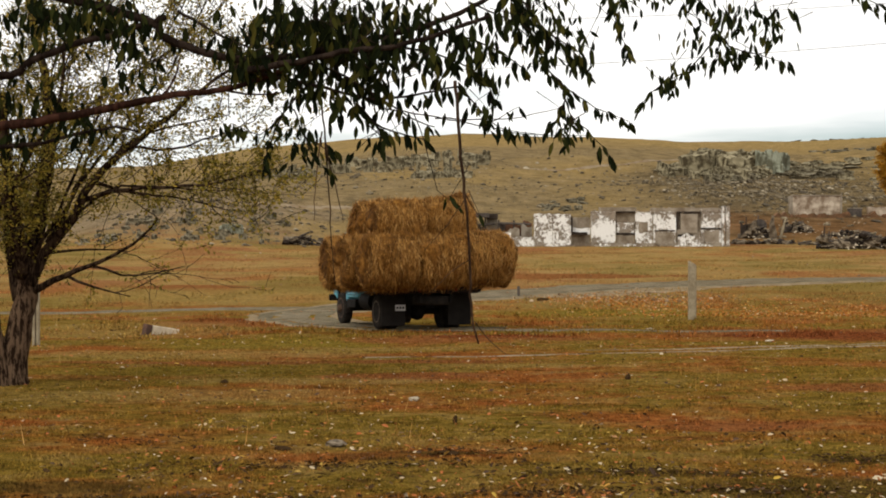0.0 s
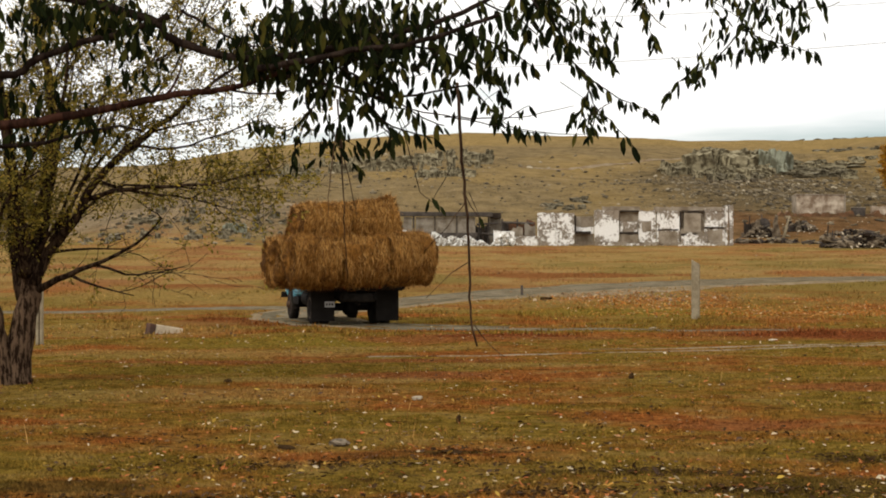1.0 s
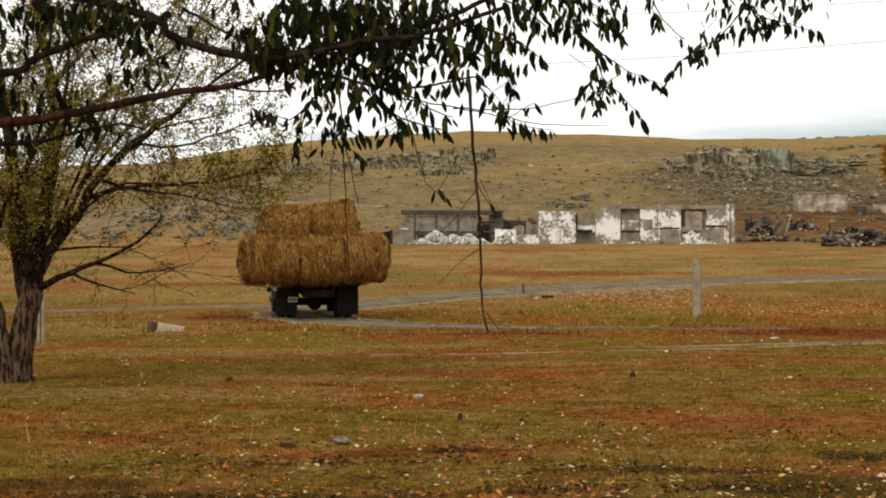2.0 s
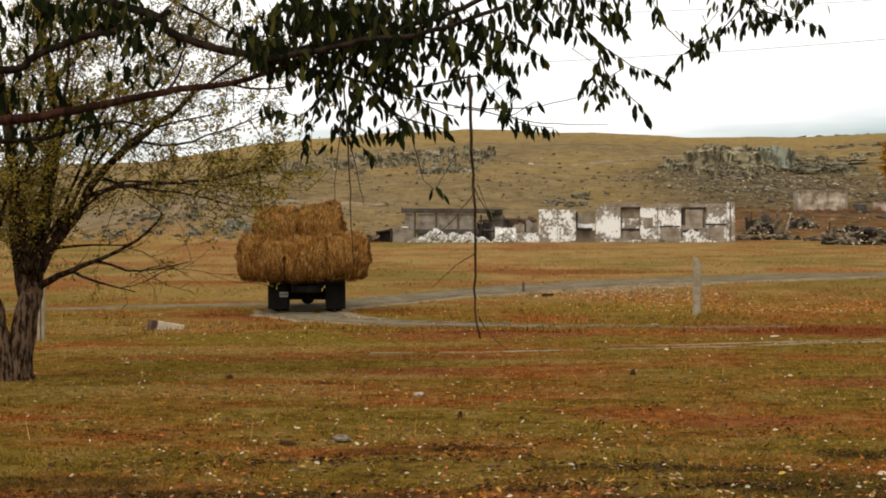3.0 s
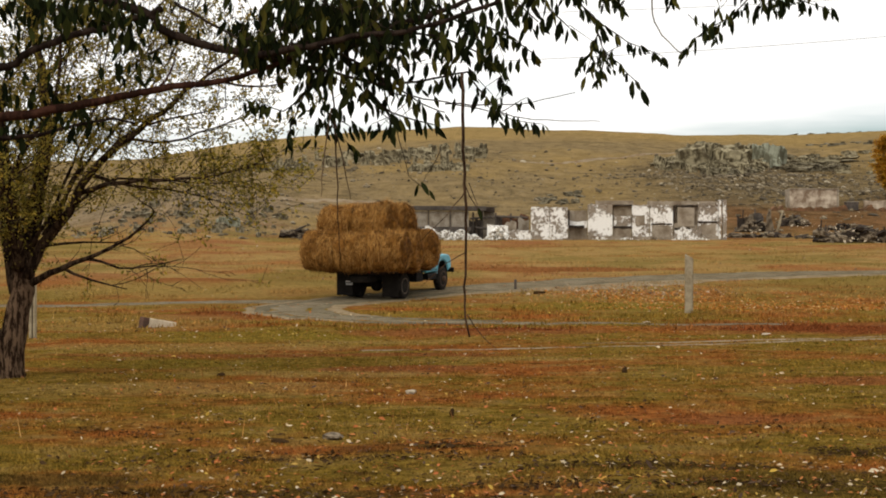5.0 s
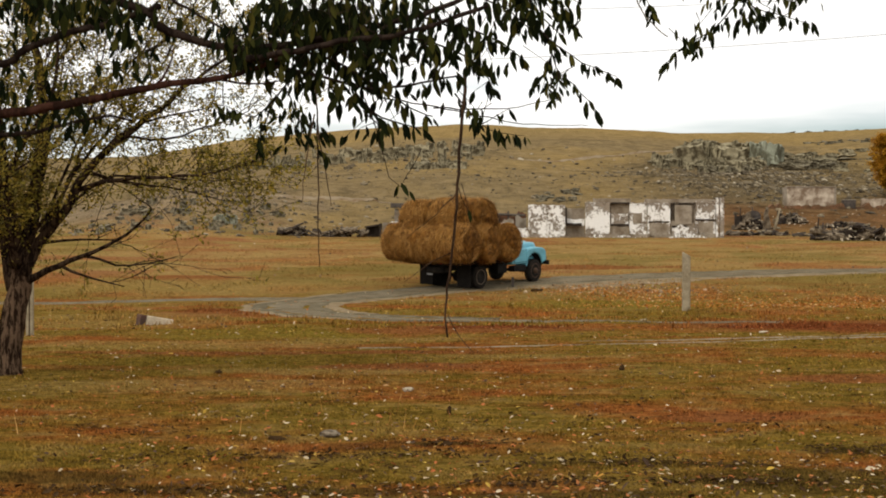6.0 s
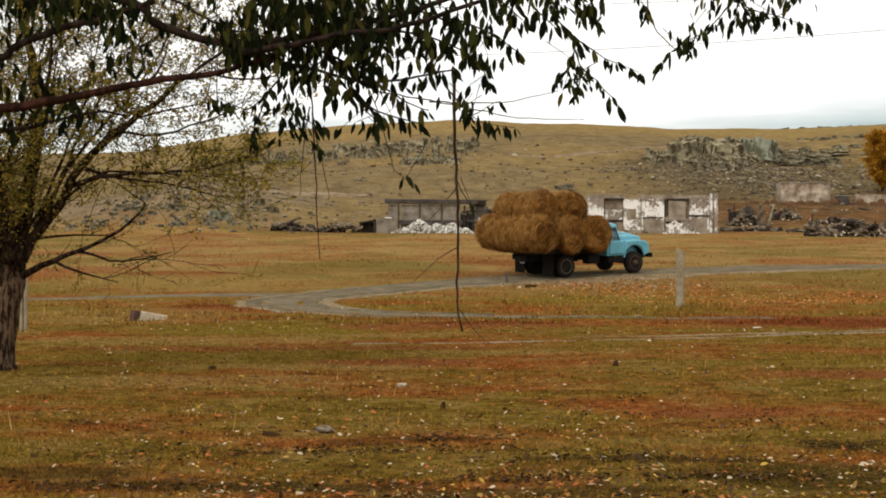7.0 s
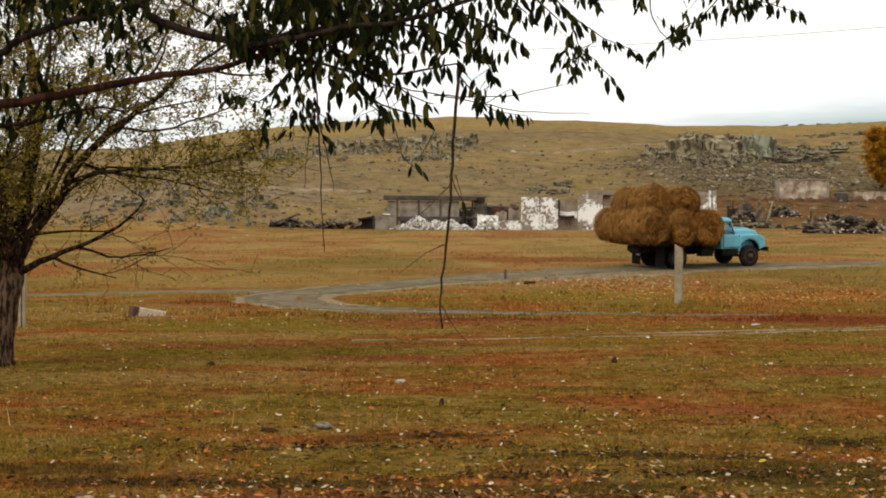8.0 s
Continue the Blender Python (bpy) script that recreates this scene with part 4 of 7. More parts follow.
def dark_heap(name, label, cx, w, y, peak, n, seed, even=True, material=None, size=(0.25, 0.75)):
    """Broken slabs and charred beams thrown over one another."""
    rnd = random.Random(seed)
    heap = thing(name, pose(cx, y, height(cx, y)), label, "rubble heap")
    kinds = [block_mesh(90 + k) for k in range(4)]
    for m, mat in zip(kinds, (M_SLAB, M_CHAR_SHADE, M_SLAB, M_BEAM)):
        m.materials.append(material or mat)
    stick = bpy.data.meshes.new("beam")
    bm = boxed((-0.5, -0.05, -0.04), (0.5, 0.05, 0.04), 0.01)
    bm.to_mesh(stick)
    bm.free()
    stick.materials.append(M_BEAM)
    pale = stick.copy()
    pale.materials.clear()
    pale.materials.append(M_POST)
    for i in range(n):
        u = rnd.uniform(-1, 1)
        top = peak * ((0.7 + 0.3 * math.sin(u * 5 + seed)) if even else (1 - abs(u) ** 1.5))
        s = rnd.uniform(*size)
        gz = height(cx + u * w / 2, y) - height(cx, y)
        lift = top * rnd.random() ** 0.9
        if i % 4 == 3:
            ob = new("beam", pale if i % 12 == 3 else stick)
            shape = (s * 1.5, 1.2, 1.2)
            m = pose(u * w / 2, rnd.uniform(-0.5, 0.5), gz + lift, rnd.uniform(-20, 20), rnd.uniform(-25, 25), rnd.uniform(-40, 40))
        else:
            ob = new("slab", kinds[i % 4])
            shape = (s, s * 0.7, s * rnd.uniform(0.18, 0.4))
            m = pose(u * w / 2, rnd.uniform(-0.5, 0.5), gz + lift * 0.9, rnd.uniform(-28, 28), rnd.uniform(-28, 28), rnd.uniform(0, 360))
        ob.parent = heap
        ob.matrix_basis = m @ Matrix.Diagonal((*shape, 1))
    return heap


def burnt_ruin(x, y, w, h, seed):
    """A burnt stump of wall with split uprights and a fallen beam."""
    rnd = random.Random(seed)
    wall = thing("burnt_ruin", pose(x, y, height(x, y) - 0.15), "burnt jagged stump of a timber and clay wall", "ruin")
    cuts = [-w / 2, -w * 0.22, w * 0.12, w / 2]
    for k, (a, b) in enumerate(zip(cuts, cuts[1:])):
        wall_piece("wall_panel", a, b - 0.05, 0, h * rnd.uniform(0.4, 0.8), 0.06 * k, 0.3, (M_CHAR_SHADE, M_SLAB, M_BEAM)[k], wall, 0.5, seed=seed + k * 3.3)
    for k in range(2):
        px = -w / 2 + w * (k + 0.3) / 2
        bm = bmesh.new()
        rod(bm, (px, -0.1, 0), (px + rnd.uniform(-0.15, 0.15), -0.14, h * rnd.uniform(0.6, 0.95)), 0.075, 0.045, 7)
        part("upright", bm, M_BEAM if k % 2 else M_CHAR_SHADE, wall)
    bm = bmesh.new()
    rod(bm, (-w * 0.55, -0.35, 0.2), (w * 0.45, -0.3, h * 0.55), 0.06, 0.05, 7)
    part("fallen_beam", bm, M_BEAM, wall)


def build_yard():
    """What stands beside the ruin, up to the yellow larch."""
    dark_heap("slab_pile", "long pile of dark broken slabs and timber on the grass", 29.6, 6.8, 108.6, 1.2, 300, 71, size=(0.25, 0.95))
    burnt_ruin(26.6, 108.9, 0.7, 1.75, 403)
    burnt_ruin(31.4, 109.1, 1.2, 1.6, 404)
    dark_heap("rubble_heap", "dark heap of collapsed masonry", 26.2, 2.8, 130.5, 1.0, 120, 72, False)
    burnt_ruin(26.0, 130.8, 2.2, 2.15, 401)
    dark_heap("rubble_heap", "dark heap of collapsed masonry", 30.2, 2.4, 134.0, 0.9, 90, 73, False)
    burnt_ruin(30.0, 134.3, 1.6, 1.45, 402)
    dark_heap("rubble_heap", "low dark scatter of masonry", 34.0, 3.4, 131.0, 0.5, 60, 74, False)
    dark_heap("rubble_heap", "low charred beams strewn beside the ruin", 25.6, 4.6, 125.5, 0.35, 70, 75, True)
    dark_heap("rubble_heap", "grey fallen boards and slabs on the rusty soil", 31.0, 5.0, 124.5, 0.3, 60, 76, True, size=(0.3, 0.9))
    soup = Soup()
    rnd = random.Random(77)
    for _ in range(70):
        cx, cy, w = rnd.choice(((29.4, 107.6, 2.6), (29.8, 107.2, 3.2), (26.3, 129.2, 1.2), (30.2, 133.0, 1.2), (33.5, 129.5, 3.0), (38, 139, 5.0)))
        x, y = rnd.gauss(cx, w * 0.6), cy + rnd.gauss(0, 0.4)
        p = Vector((x, y, height(x, y) + (rnd.random() ** 2) * (1.0 if cx < 31 else 0.1)))
        soup.leaf(p, Vector((rnd.gauss(0, 1), rnd.gauss(0, 0.4), rnd.gauss(0, 0.5))), Vector((0, -1, rnd.uniform(0, 1))), rnd.uniform(0.1, 0.32), rnd.uniform(0.06, 0.14))
    tagged(from_mesh("plaster_flakes", soup.mesh("plaster_flakes"), M_BEAMPALE), "pale flakes of plaster and chipped board among the heaps", "rubble", kind="stuff")
    # dead stump
    stump = thing("dead_stump", pose(27.5, 129.0, height(27.5, 129.0) - 0.1), "bleached forked dead tree stump", "tree stump")
    s = Soup()
    s.tube([(-0.35, 0, 0), (-0.3, 0, 0.7), (-0.42, 0, 1.4), (-0.3, 0, 2.0)], [0.38, 0.28, 0.2, 0.1], 8)
    from_mesh("trunk", s.mesh("trunk"), M_SLAB, stump, "", True)
    s = Soup()
    s.tube([(0.2, 0, 0.0), (0.45, 0, 0.8), (0.62, 0, 1.5), (0.75, 0, 1.95)], [0.13, 0.11, 0.08, 0.05], 7)
    s.tube([(0.62, 0, 1.5), (0.95, 0, 1.62)], [0.05, 0.04], 5)
    from_mesh("forked_branch", s.mesh("forked_branch"), M_POST, stump, "bare bleached branch", True)
    hut = thing("ruined_hut", pose(34.2, 143.6, height(34.2, 143.6) - 0.5), "small roofless hut with stained pinkish plaster", "hut")
    wall_piece("front_wall", -2.2, 2.15, 0, 2.2, 0, 0.35, M_HUT, hut, 0.05, seed=41)
    wall_piece("back_wall", -2.2, 2.15, 0, 2.0, 0.9, 0.3, M_HUT, hut, 0.1, seed=42)
    for x in (-2.3, 2.17):
        part("corner_pillar", boxed((x, -0.06, 0), (x + 0.16, 1.2, 2.2), 0.03), M_BARE, hut)
    part("wall_plate", boxed((-2.3, -0.05, 2.18), (2.33, 0.38, 2.3), 0.02), M_BARE, hut)
    bank = wall_piece("earth_bank", 30.0, 48.0, 4.5, 5.5, 142.2, 1.2, M_BANK, None, 0.55, seed=43)
    tagged(bank, "rusty brown cut earth bank below the hut", "earth bank", kind="structure")
    crate = thing("crate", pose(37.4, 142.6, height(37.4, 142.6)), "small dark weathered box on the bank", "box")
    part("crate_body", boxed((-0.55, -0.4, 0), (0.55, 0.4, 0.75), 0.03), M_BEAM, crate)
    part("crate_lid", boxed((-0.6, -0.45, 0.75), (0.6, 0.45, 0.82), 0.02), M_GREY, crate)
    low = thing("low_wall", pose(41.0, 143.4, height(41.0, 143.4) - 0.2), "low plastered yard wall below the larch", "wall")
    wall_piece("wall_panel", -2.2, 0.9, 0, 1.05, 0, 0.35, M_HUT, low, 0.1, seed=44)
    wall_piece("wall_panel", 1.0, 4.5, 0, 1.35, 0.05, 0.35, M_GREY, low, 0.05, seed=45)


M_BANK = worn("rusty_brown_earth", (0.20, 0.10, 0.05), (0.09, 0.055, 0.03), 0.9, 0.95, 0, 6.0, (0.4, 0.62), 0.10)
M_BEAMPALE = worn("pale_dry_concrete", (0.60, 0.50, 0.36), (0.42, 0.34, 0.24), 5.0, 0.9, 0, 35.0, (0.4, 0.7), 0.01)
M_HUT = worn("stained_pink_plaster", (0.58, 0.485, 0.37), (0.21, 0.145, 0.095), 1.1, 0.92, 0, 9.0, (0.38, 0.58), 0.04)
M_POST = worn("weathered_concrete", (0.36, 0.30, 0.20), (0.20, 0.155, 0.095), 5.0, 0.9, 0, 35.0, (0.4, 0.7), 0.01)
M_LOGEND = worn("dark_stained_concrete", (0.14, 0.075, 0.05), (0.07, 0.045, 0.035), 6.0, 0.9, 0, 30.0, (0.35, 0.6), 0.02)
build_ruin()
build_yard()


def build_posts():
    post = thing("fence_post", pose(7.87, 49.4, height(7.87, 49.4)), "squared weathered grey concrete post in the grass", "post")
    bm = bmesh.new()
    vs = box(bm, (-0.115, -0.10, -0.1), (0.10, 0.10, 1.84), 0.02)
    for v in bm.verts:
        if v.co.z > 1.5:
            v.co.x += 0.03
            v.co.z += 0.05 * noise.noise(v.co * 9) - 0.12 * (v.co.x > 0.05) * (v.co.z > 1.75)
        v.co.x -= 0.012 * v.co.z
    part("shaft", bm, M_POST, post, "", False)
    bm = bmesh.new()
    box(bm, (0.092, -0.06, -0.1), (0.135, 0.09, 1.70), 0.012)
    part("side_plank", bm, M_POST, post)
    pair = thing("fence_post", pose(-8.88, 34.8, height(-8.88, 34.8)), "pair of weathered pale posts behind the tree", "post")
    part("shaft", boxed((-0.075, -0.06, -0.1), (-0.01, 0.06, 1.25), 0.012), M_POST, pair)
    part("shaft", boxed((0.015, -0.06, -0.1), (0.075, 0.06, 1.32), 0.012), M_POST, pair)
    stub = thing("fence_post", pose(3.1, 62.4, height(3.1, 62.4)), "small grey stake beside the track", "post")
    part("shaft", boxed((-0.05, -0.05, -0.1), (0.05, 0.05, 0.40), 0.01), M_BEAM, stub)
    # concrete beam lying half sunk in the turf
    beam = thing("concrete_beam", pose(-7.15, 40.0, height(-7.15, 40.0)), "pale concrete beam half sunk in the turf", "beam")
    beam.matrix_basis = pose(-7.42, 39.6, height(-7.42, 39.6) + 0.02, 0, 10, 28)
    bm = bmesh.new()
    box(bm, (0.16, -0.17, -0.1), (0.86, 0.17, 0.26), 0.02)
    part("shaft", bm, M_BEAMPALE, beam)
    part("broken_end", boxed((0.0, -0.165, -0.1), (0.159, 0.172, 0.262), 0.015), M_LOGEND, beam, "dark stained broken end")


build_posts()


# ---- wires ----
def wire(p, q, sag, r=0.012):
    p, q = Vector(p), Vector(q)
    s = Soup()
    pts = [p.lerp(q, k / 24) - Vector((0, 0, sag * 4 * (k / 24) * (1 - k / 24))) for k in range(25)]
    s.tube(pts, [r] * 25, 5)
    tagged(from_mesh("overhead_cable", s.mesh("overhead_cable"), M_BLACK), "thin dark overhead cable against the sky", "cable", "overhead cables", "structure")


wire((-1.800, 60.000, 8.921), (23.914, 60.000, 10.679), 0.25, 0.009)
wire((-1.800, 60.000, 10.807), (23.914, 60.000, 12.050), 0.25, 0.008)


# ---- willow on the pasture ----
def bark_material(name, light, dark):
    n = Nodes(name)
    v = n.coords(False, (1, 1, 0.25))
    a = n.noise(16.0, 6, 0.7, v)
    b = n.noise(3.0, 4, 0.6, n.coords())
    c = n.mix(n.ramp(a, (0.45, (0, 0, 0)), (0.56, (1, 1, 1))), dark, light)
    c = n.mix(0.6, c, n.ramp(b, (0.3, (0.5, 0.48, 0.45)), (0.7, (1, 1, 1))), "MULTIPLY")
    return n.done(c, 0.95, 0, a, 0.05, 1.0, 0.0)


M_BARK = bark_material("furrowed_bark", (0.165, 0.105, 0.065), (0.024, 0.014, 0.009))
M_WILLOWBARK = bark_material("dark_limb_bark", (0.075, 0.048, 0.030), (0.016, 0.010, 0.007))
M_TWIG = bark_material("dark_twig_bark", (0.05, 0.034, 0.026), (0.022, 0.015, 0.012))
M_DRYSTEM = bark_material("pale_dry_stem", (0.42, 0.38, 0.33), (0.22, 0.19, 0.16))
M_SWITCH = bark_material("brown_switch_bark", (0.115, 0.068, 0.040), (0.045, 0.026, 0.017))
M_LIMB = bark_material("reddish_brown_bark", (0.075, 0.033, 0.022), (0.028, 0.014, 0.010))
M_WILLOW = island("olive_willow_leaf", ((0.0, (0.07, 0.062, 0.010)), (0.35, (0.16, 0.128, 0.018)), (0.75, (0.27, 0.205, 0.027)), (1.0, (0.42, 0.28, 0.038))), 0.7, 0.45)
# backlit near-black and a few lit olive tops are put into these tones
M_LEAF = island("backlit_green_leaf", ((0.0, (0.005, 0.007, 0.003)), (0.5, (0.011, 0.015, 0.005)), (0.8, (0.032, 0.036, 0.009)), (1.0, (0.085, 0.072, 0.014))), 0.85, 0.14, 0.02)
M_LARCH = island("golden_larch_needle", ((0.0, (0.28, 0.13, 0.01)), (0.5, (0.50, 0.25, 0.018)), (1.0, (0.62, 0.36, 0.035))), 0.8, 0.3)


def bent(pts, step, wob, rnd):
    """A limb's line: smooth, with small kinks."""
    out = spline(pts, step)
    return [p + Vector((rnd.gauss(0, wob), rnd.gauss(0, wob), rnd.gauss(0, wob))) if 0 < i < len(out) - 1 else p for i, p in enumerate(out)]


def shoot(rnd, twigs, leaves, p, d, length, r, depth, leafy, size):
    """A twig that bends, forks and bears leaves."""
    pts, q = [p.copy()], p.copy()
    d = d.normalized()
    n = max(3, int(length / 0.16))
    for i in range(n):
        d = (d + Vector((rnd.gauss(0, 0.13), rnd.gauss(0, 0.13), rnd.gauss(0.03, 0.11)))).normalized()
        q = q + d * (length / n)
        pts.append(q.copy())
        if depth > 0 and i > 0 and rnd.random() < 0.55:
            side = Vector((rnd.gauss(0, 1), rnd.gauss(0, 1), rnd.gauss(0.15, 0.8))).normalized()
            shoot(rnd, twigs, leaves, q, d * 0.8 + side * 0.8, length * rnd.uniform(0.3, 0.6), r * 0.6, depth - 1, leafy, size)
        if rnd.random() < leafy:
            for _ in range(rnd.choice((4, 6, 8, 9))):
                a = (d * 0.5 + Vector((rnd.gauss(0, 0.7), rnd.gauss(0, 0.7), rnd.gauss(-0.25, 0.6)))).normalized()
                l = size * rnd.uniform(0.7, 1.35)
                leaves.leaf(q + a * 0.01 + d * rnd.uniform(-0.1, 0.1) + Vector((rnd.gauss(0, 0.05), rnd.gauss(0, 0.05), rnd.gauss(0, 0.05))), a, Vector((rnd.gauss(0, 1), rnd.gauss(0, 1), 1)), l, l * 0.5)
    twigs.tube(pts, [max(0.004, r * (1 - 0.8 * i / (len(pts) - 1))) for i in range(len(pts))], 4)


def build_willow():
    rnd = random.Random(11)
    base = Vector((-6.561, 24.300, -0.005))
    base.z = height(base.x, base.y)
    tree = thing("willow_tree", Matrix.Translation(base), "half-bare autumn willow with twin furrowed trunks and olive leaves", "tree")
    limbs = [
        # thin leafing factor, start and end radius, line
        (0.0, 0.25, 0.14, [(-6.596, 24.300, -0.161), (-6.544, 24.300, 0.447), (-6.413, 24.300, 1.054), (-6.348, 24.350, 1.574), (-6.370, 24.400, 1.922)]),
        (0.0, 0.19, 0.10, [(-6.672, 24.200, -0.135), (-6.728, 24.150, 0.284), (-6.817, 24.100, 0.804), (-6.920, 24.100, 1.320), (-7.208, 24.200, 2.181)]),
        (0.5, 0.095, 0.02, [(-6.309, 24.300, 1.531), (-6.066, 24.300, 2.009), (-5.629, 24.100, 2.525), (-5.263, 24.000, 3.123), (-4.686, 23.900, 3.630), (-4.114, 23.800, 4.049), (-3.420, 23.700, 4.590), (-2.899, 23.600, 4.916)]),
        (0.5, 0.125, 0.045, [(-6.370, 24.300, 1.662), (-6.291, 24.600, 2.360), (-6.200, 24.800, 3.249), (-6.136, 24.900, 3.965), (-6.250, 25.000, 4.866), (-6.472, 25.100, 5.774), (-6.588, 25.200, 6.779)]),
        (0.5, 0.115, 0.045, [(-6.405, 24.300, 1.662), (-6.394, 24.000, 2.351), (-6.450, 23.700, 3.193), (-6.530, 23.500, 4.023), (-6.607, 23.300, 5.004), (-6.678, 23.200, 6.234)]),
        (0.5, 0.115, 0.045, [(-6.46, 24.35, 1.31), (-6.63, 24.5, 2.10), (-6.70, 24.6, 2.88), (-6.76, 24.7, 3.66), (-6.85, 24.8, 4.53)]),
        (0.5, 0.090, 0.030, [(-6.37, 24.35, 1.49), (-6.20, 24.5, 2.27), (-6.11, 24.6, 2.96), (-6.02, 24.7, 3.74), (-5.85, 24.8, 4.53)]),
        (0.4, 0.034, 0.008, [(-6.219, 24.30, 2.009), (-5.696, 24.20, 2.967), (-5.348, 24.10, 3.751), (-5.087, 24.00, 4.535), (-4.956, 23.90, 5.319)]),
        (0.1, 0.034, 0.008, [(-6.045, 24.30, 2.183), (-5.174, 24.45, 2.967), (-4.216, 24.60, 3.054), (-3.170, 24.75, 2.967)]),
        (0.4, 0.034, 0.008, [(-5.958, 24.40, 2.357), (-5.435, 24.52, 3.315), (-4.738, 24.64, 4.099), (-4.216, 24.76, 4.883), (-3.867, 24.88, 5.580)]),
        (0.4, 0.034, 0.008, [(-6.393, 24.40, 2.357), (-5.958, 24.25, 3.402), (-5.696, 24.10, 4.448), (-5.522, 23.95, 5.493)]),
        (0.4, 0.034, 0.008, [(-6.567, 24.40, 2.183), (-6.480, 24.50, 3.228), (-6.175, 24.60, 4.273), (-5.958, 24.70, 5.319)]),
        (0.4, 0.034, 0.008, [(-5.522, 24.10, 2.793), (-4.825, 24.00, 3.620), (-3.954, 23.90, 3.968), (-3.170, 23.80, 4.099)]),
        (0.12, 0.065, 0.014, [(-6.231, 24.300, 1.445), (-5.691, 24.000, 1.683), (-5.112, 23.700, 1.865), (-4.566, 23.500, 2.159), (-4.152, 23.300, 2.524)]),
        (0.03, 0.030, 0.007, [(-5.674, 24.000, 1.691), (-5.202, 23.800, 1.498), (-4.619, 23.600, 1.376)]),
        (0.03, 0.024, 0.006, [(-5.202, 23.800, 1.821), (-4.482, 23.500, 1.673), (-3.762, 23.200, 1.826)]),
        (0.9, 0.045, 0.010, [(-5.457, 24.100, 2.826), (-4.689, 23.700, 2.982), (-3.778, 23.300, 3.007), (-2.990, 23.000, 3.093), (-2.492, 22.800, 3.270)]),
        (0.8, 0.035, 0.008, [(-5.263, 24.000, 3.106), (-4.673, 24.500, 2.928), (-3.948, 24.900, 2.880), (-3.411, 25.200, 2.711)]),
        (0.1, 0.030, 0.008, [(-6.110, 24.300, 2.009), (-5.527, 24.800, 2.097), (-4.968, 25.200, 2.045)]),
        (0.7, 0.028, 0.008, [(-4.686, 23.900, 3.630), (-4.097, 24.200, 3.599), (-3.447, 24.500, 3.864), (-2.914, 24.800, 4.090)]),
        (0.7, 0.042, 0.012, [(-6.129, 24.800, 3.647), (-5.616, 25.200, 4.349), (-4.863, 25.500, 4.942), (-4.183, 25.800, 5.511), (-3.826, 26.000, 6.188)]),
        (0.6, 0.038, 0.012, [(-6.250, 25.000, 4.598), (-5.548, 24.500, 5.176), (-4.984, 24.100, 5.968)]),
        (0.6, 0.036, 0.010, [(-5.961, 24.400, 2.183), (-5.638, 24.900, 3.254), (-5.232, 25.300, 4.268), (-4.562, 25.600, 5.301), (-4.061, 25.900, 6.357)]),
        (0.8, 0.060, 0.02, [(-6.436, 23.900, 2.691), (-6.958, 23.500, 3.267), (-7.606, 23.300, 4.005), (-8.283, 23.100, 4.896)]),
        (0.9, 0.050, 0.02, [(-6.433, 23.700, 2.940), (-5.947, 23.000, 3.487), (-5.416, 22.500, 4.178), (-5.241, 22.100, 5.007)]),
        (1.0, 0.050, 0.015, [(-6.862, 24.200, 2.009), (-6.580, 23.500, 2.512), (-6.276, 23.000, 2.912), (-5.844, 22.600, 3.138)]),
    ]
    twigs, leaves = Soup(), Soup()
    for leafy, r0, r1, line in limbs:
        pts = bent([Vector(p) - base for p in line], 0.22, 0.012, rnd)
        s = Soup()
        n = len(pts)
        rr = [r0 + (r1 - r0) * (i / (n - 1)) ** 0.8 for i in range(n)]
        if r0 > 0.15:
            rr = [r * (1 + 0.35 * max(0, 1 - i / 4) ** 2 + 0.05 * rnd.uniform(-1, 1)) for i, r in enumerate(rr)]
        s.tube(pts, rr, 14 if r0 > 0.09 else 7)
        from_mesh("trunk" if r0 > 0.15 else "limb", s.mesh("limb"), M_BARK if r0 > 0.15 else M_WILLOWBARK, tree, "", True)
        if r0 > 0.15:
            continue
        for i in range(2, n):
            u = i / (n - 1)
            for _ in range(2):
                if rnd.random() < (0.3 + 0.6 * u) * (0.6 + 0.5 * leafy):
                    d = (pts[i] - pts[i - 1]).normalized()
                    side = Vector((rnd.gauss(0, 1), rnd.gauss(0, 1), rnd.gauss(0.35, 0.7))).normalized()
                    shoot(rnd, twigs, leaves, pts[i], d * 0.7 + side, rnd.uniform(0.5, 1.4), 0.010, 2, 0.25 + 0.6 * leafy if leafy > 0.2 else leafy, 0.062)
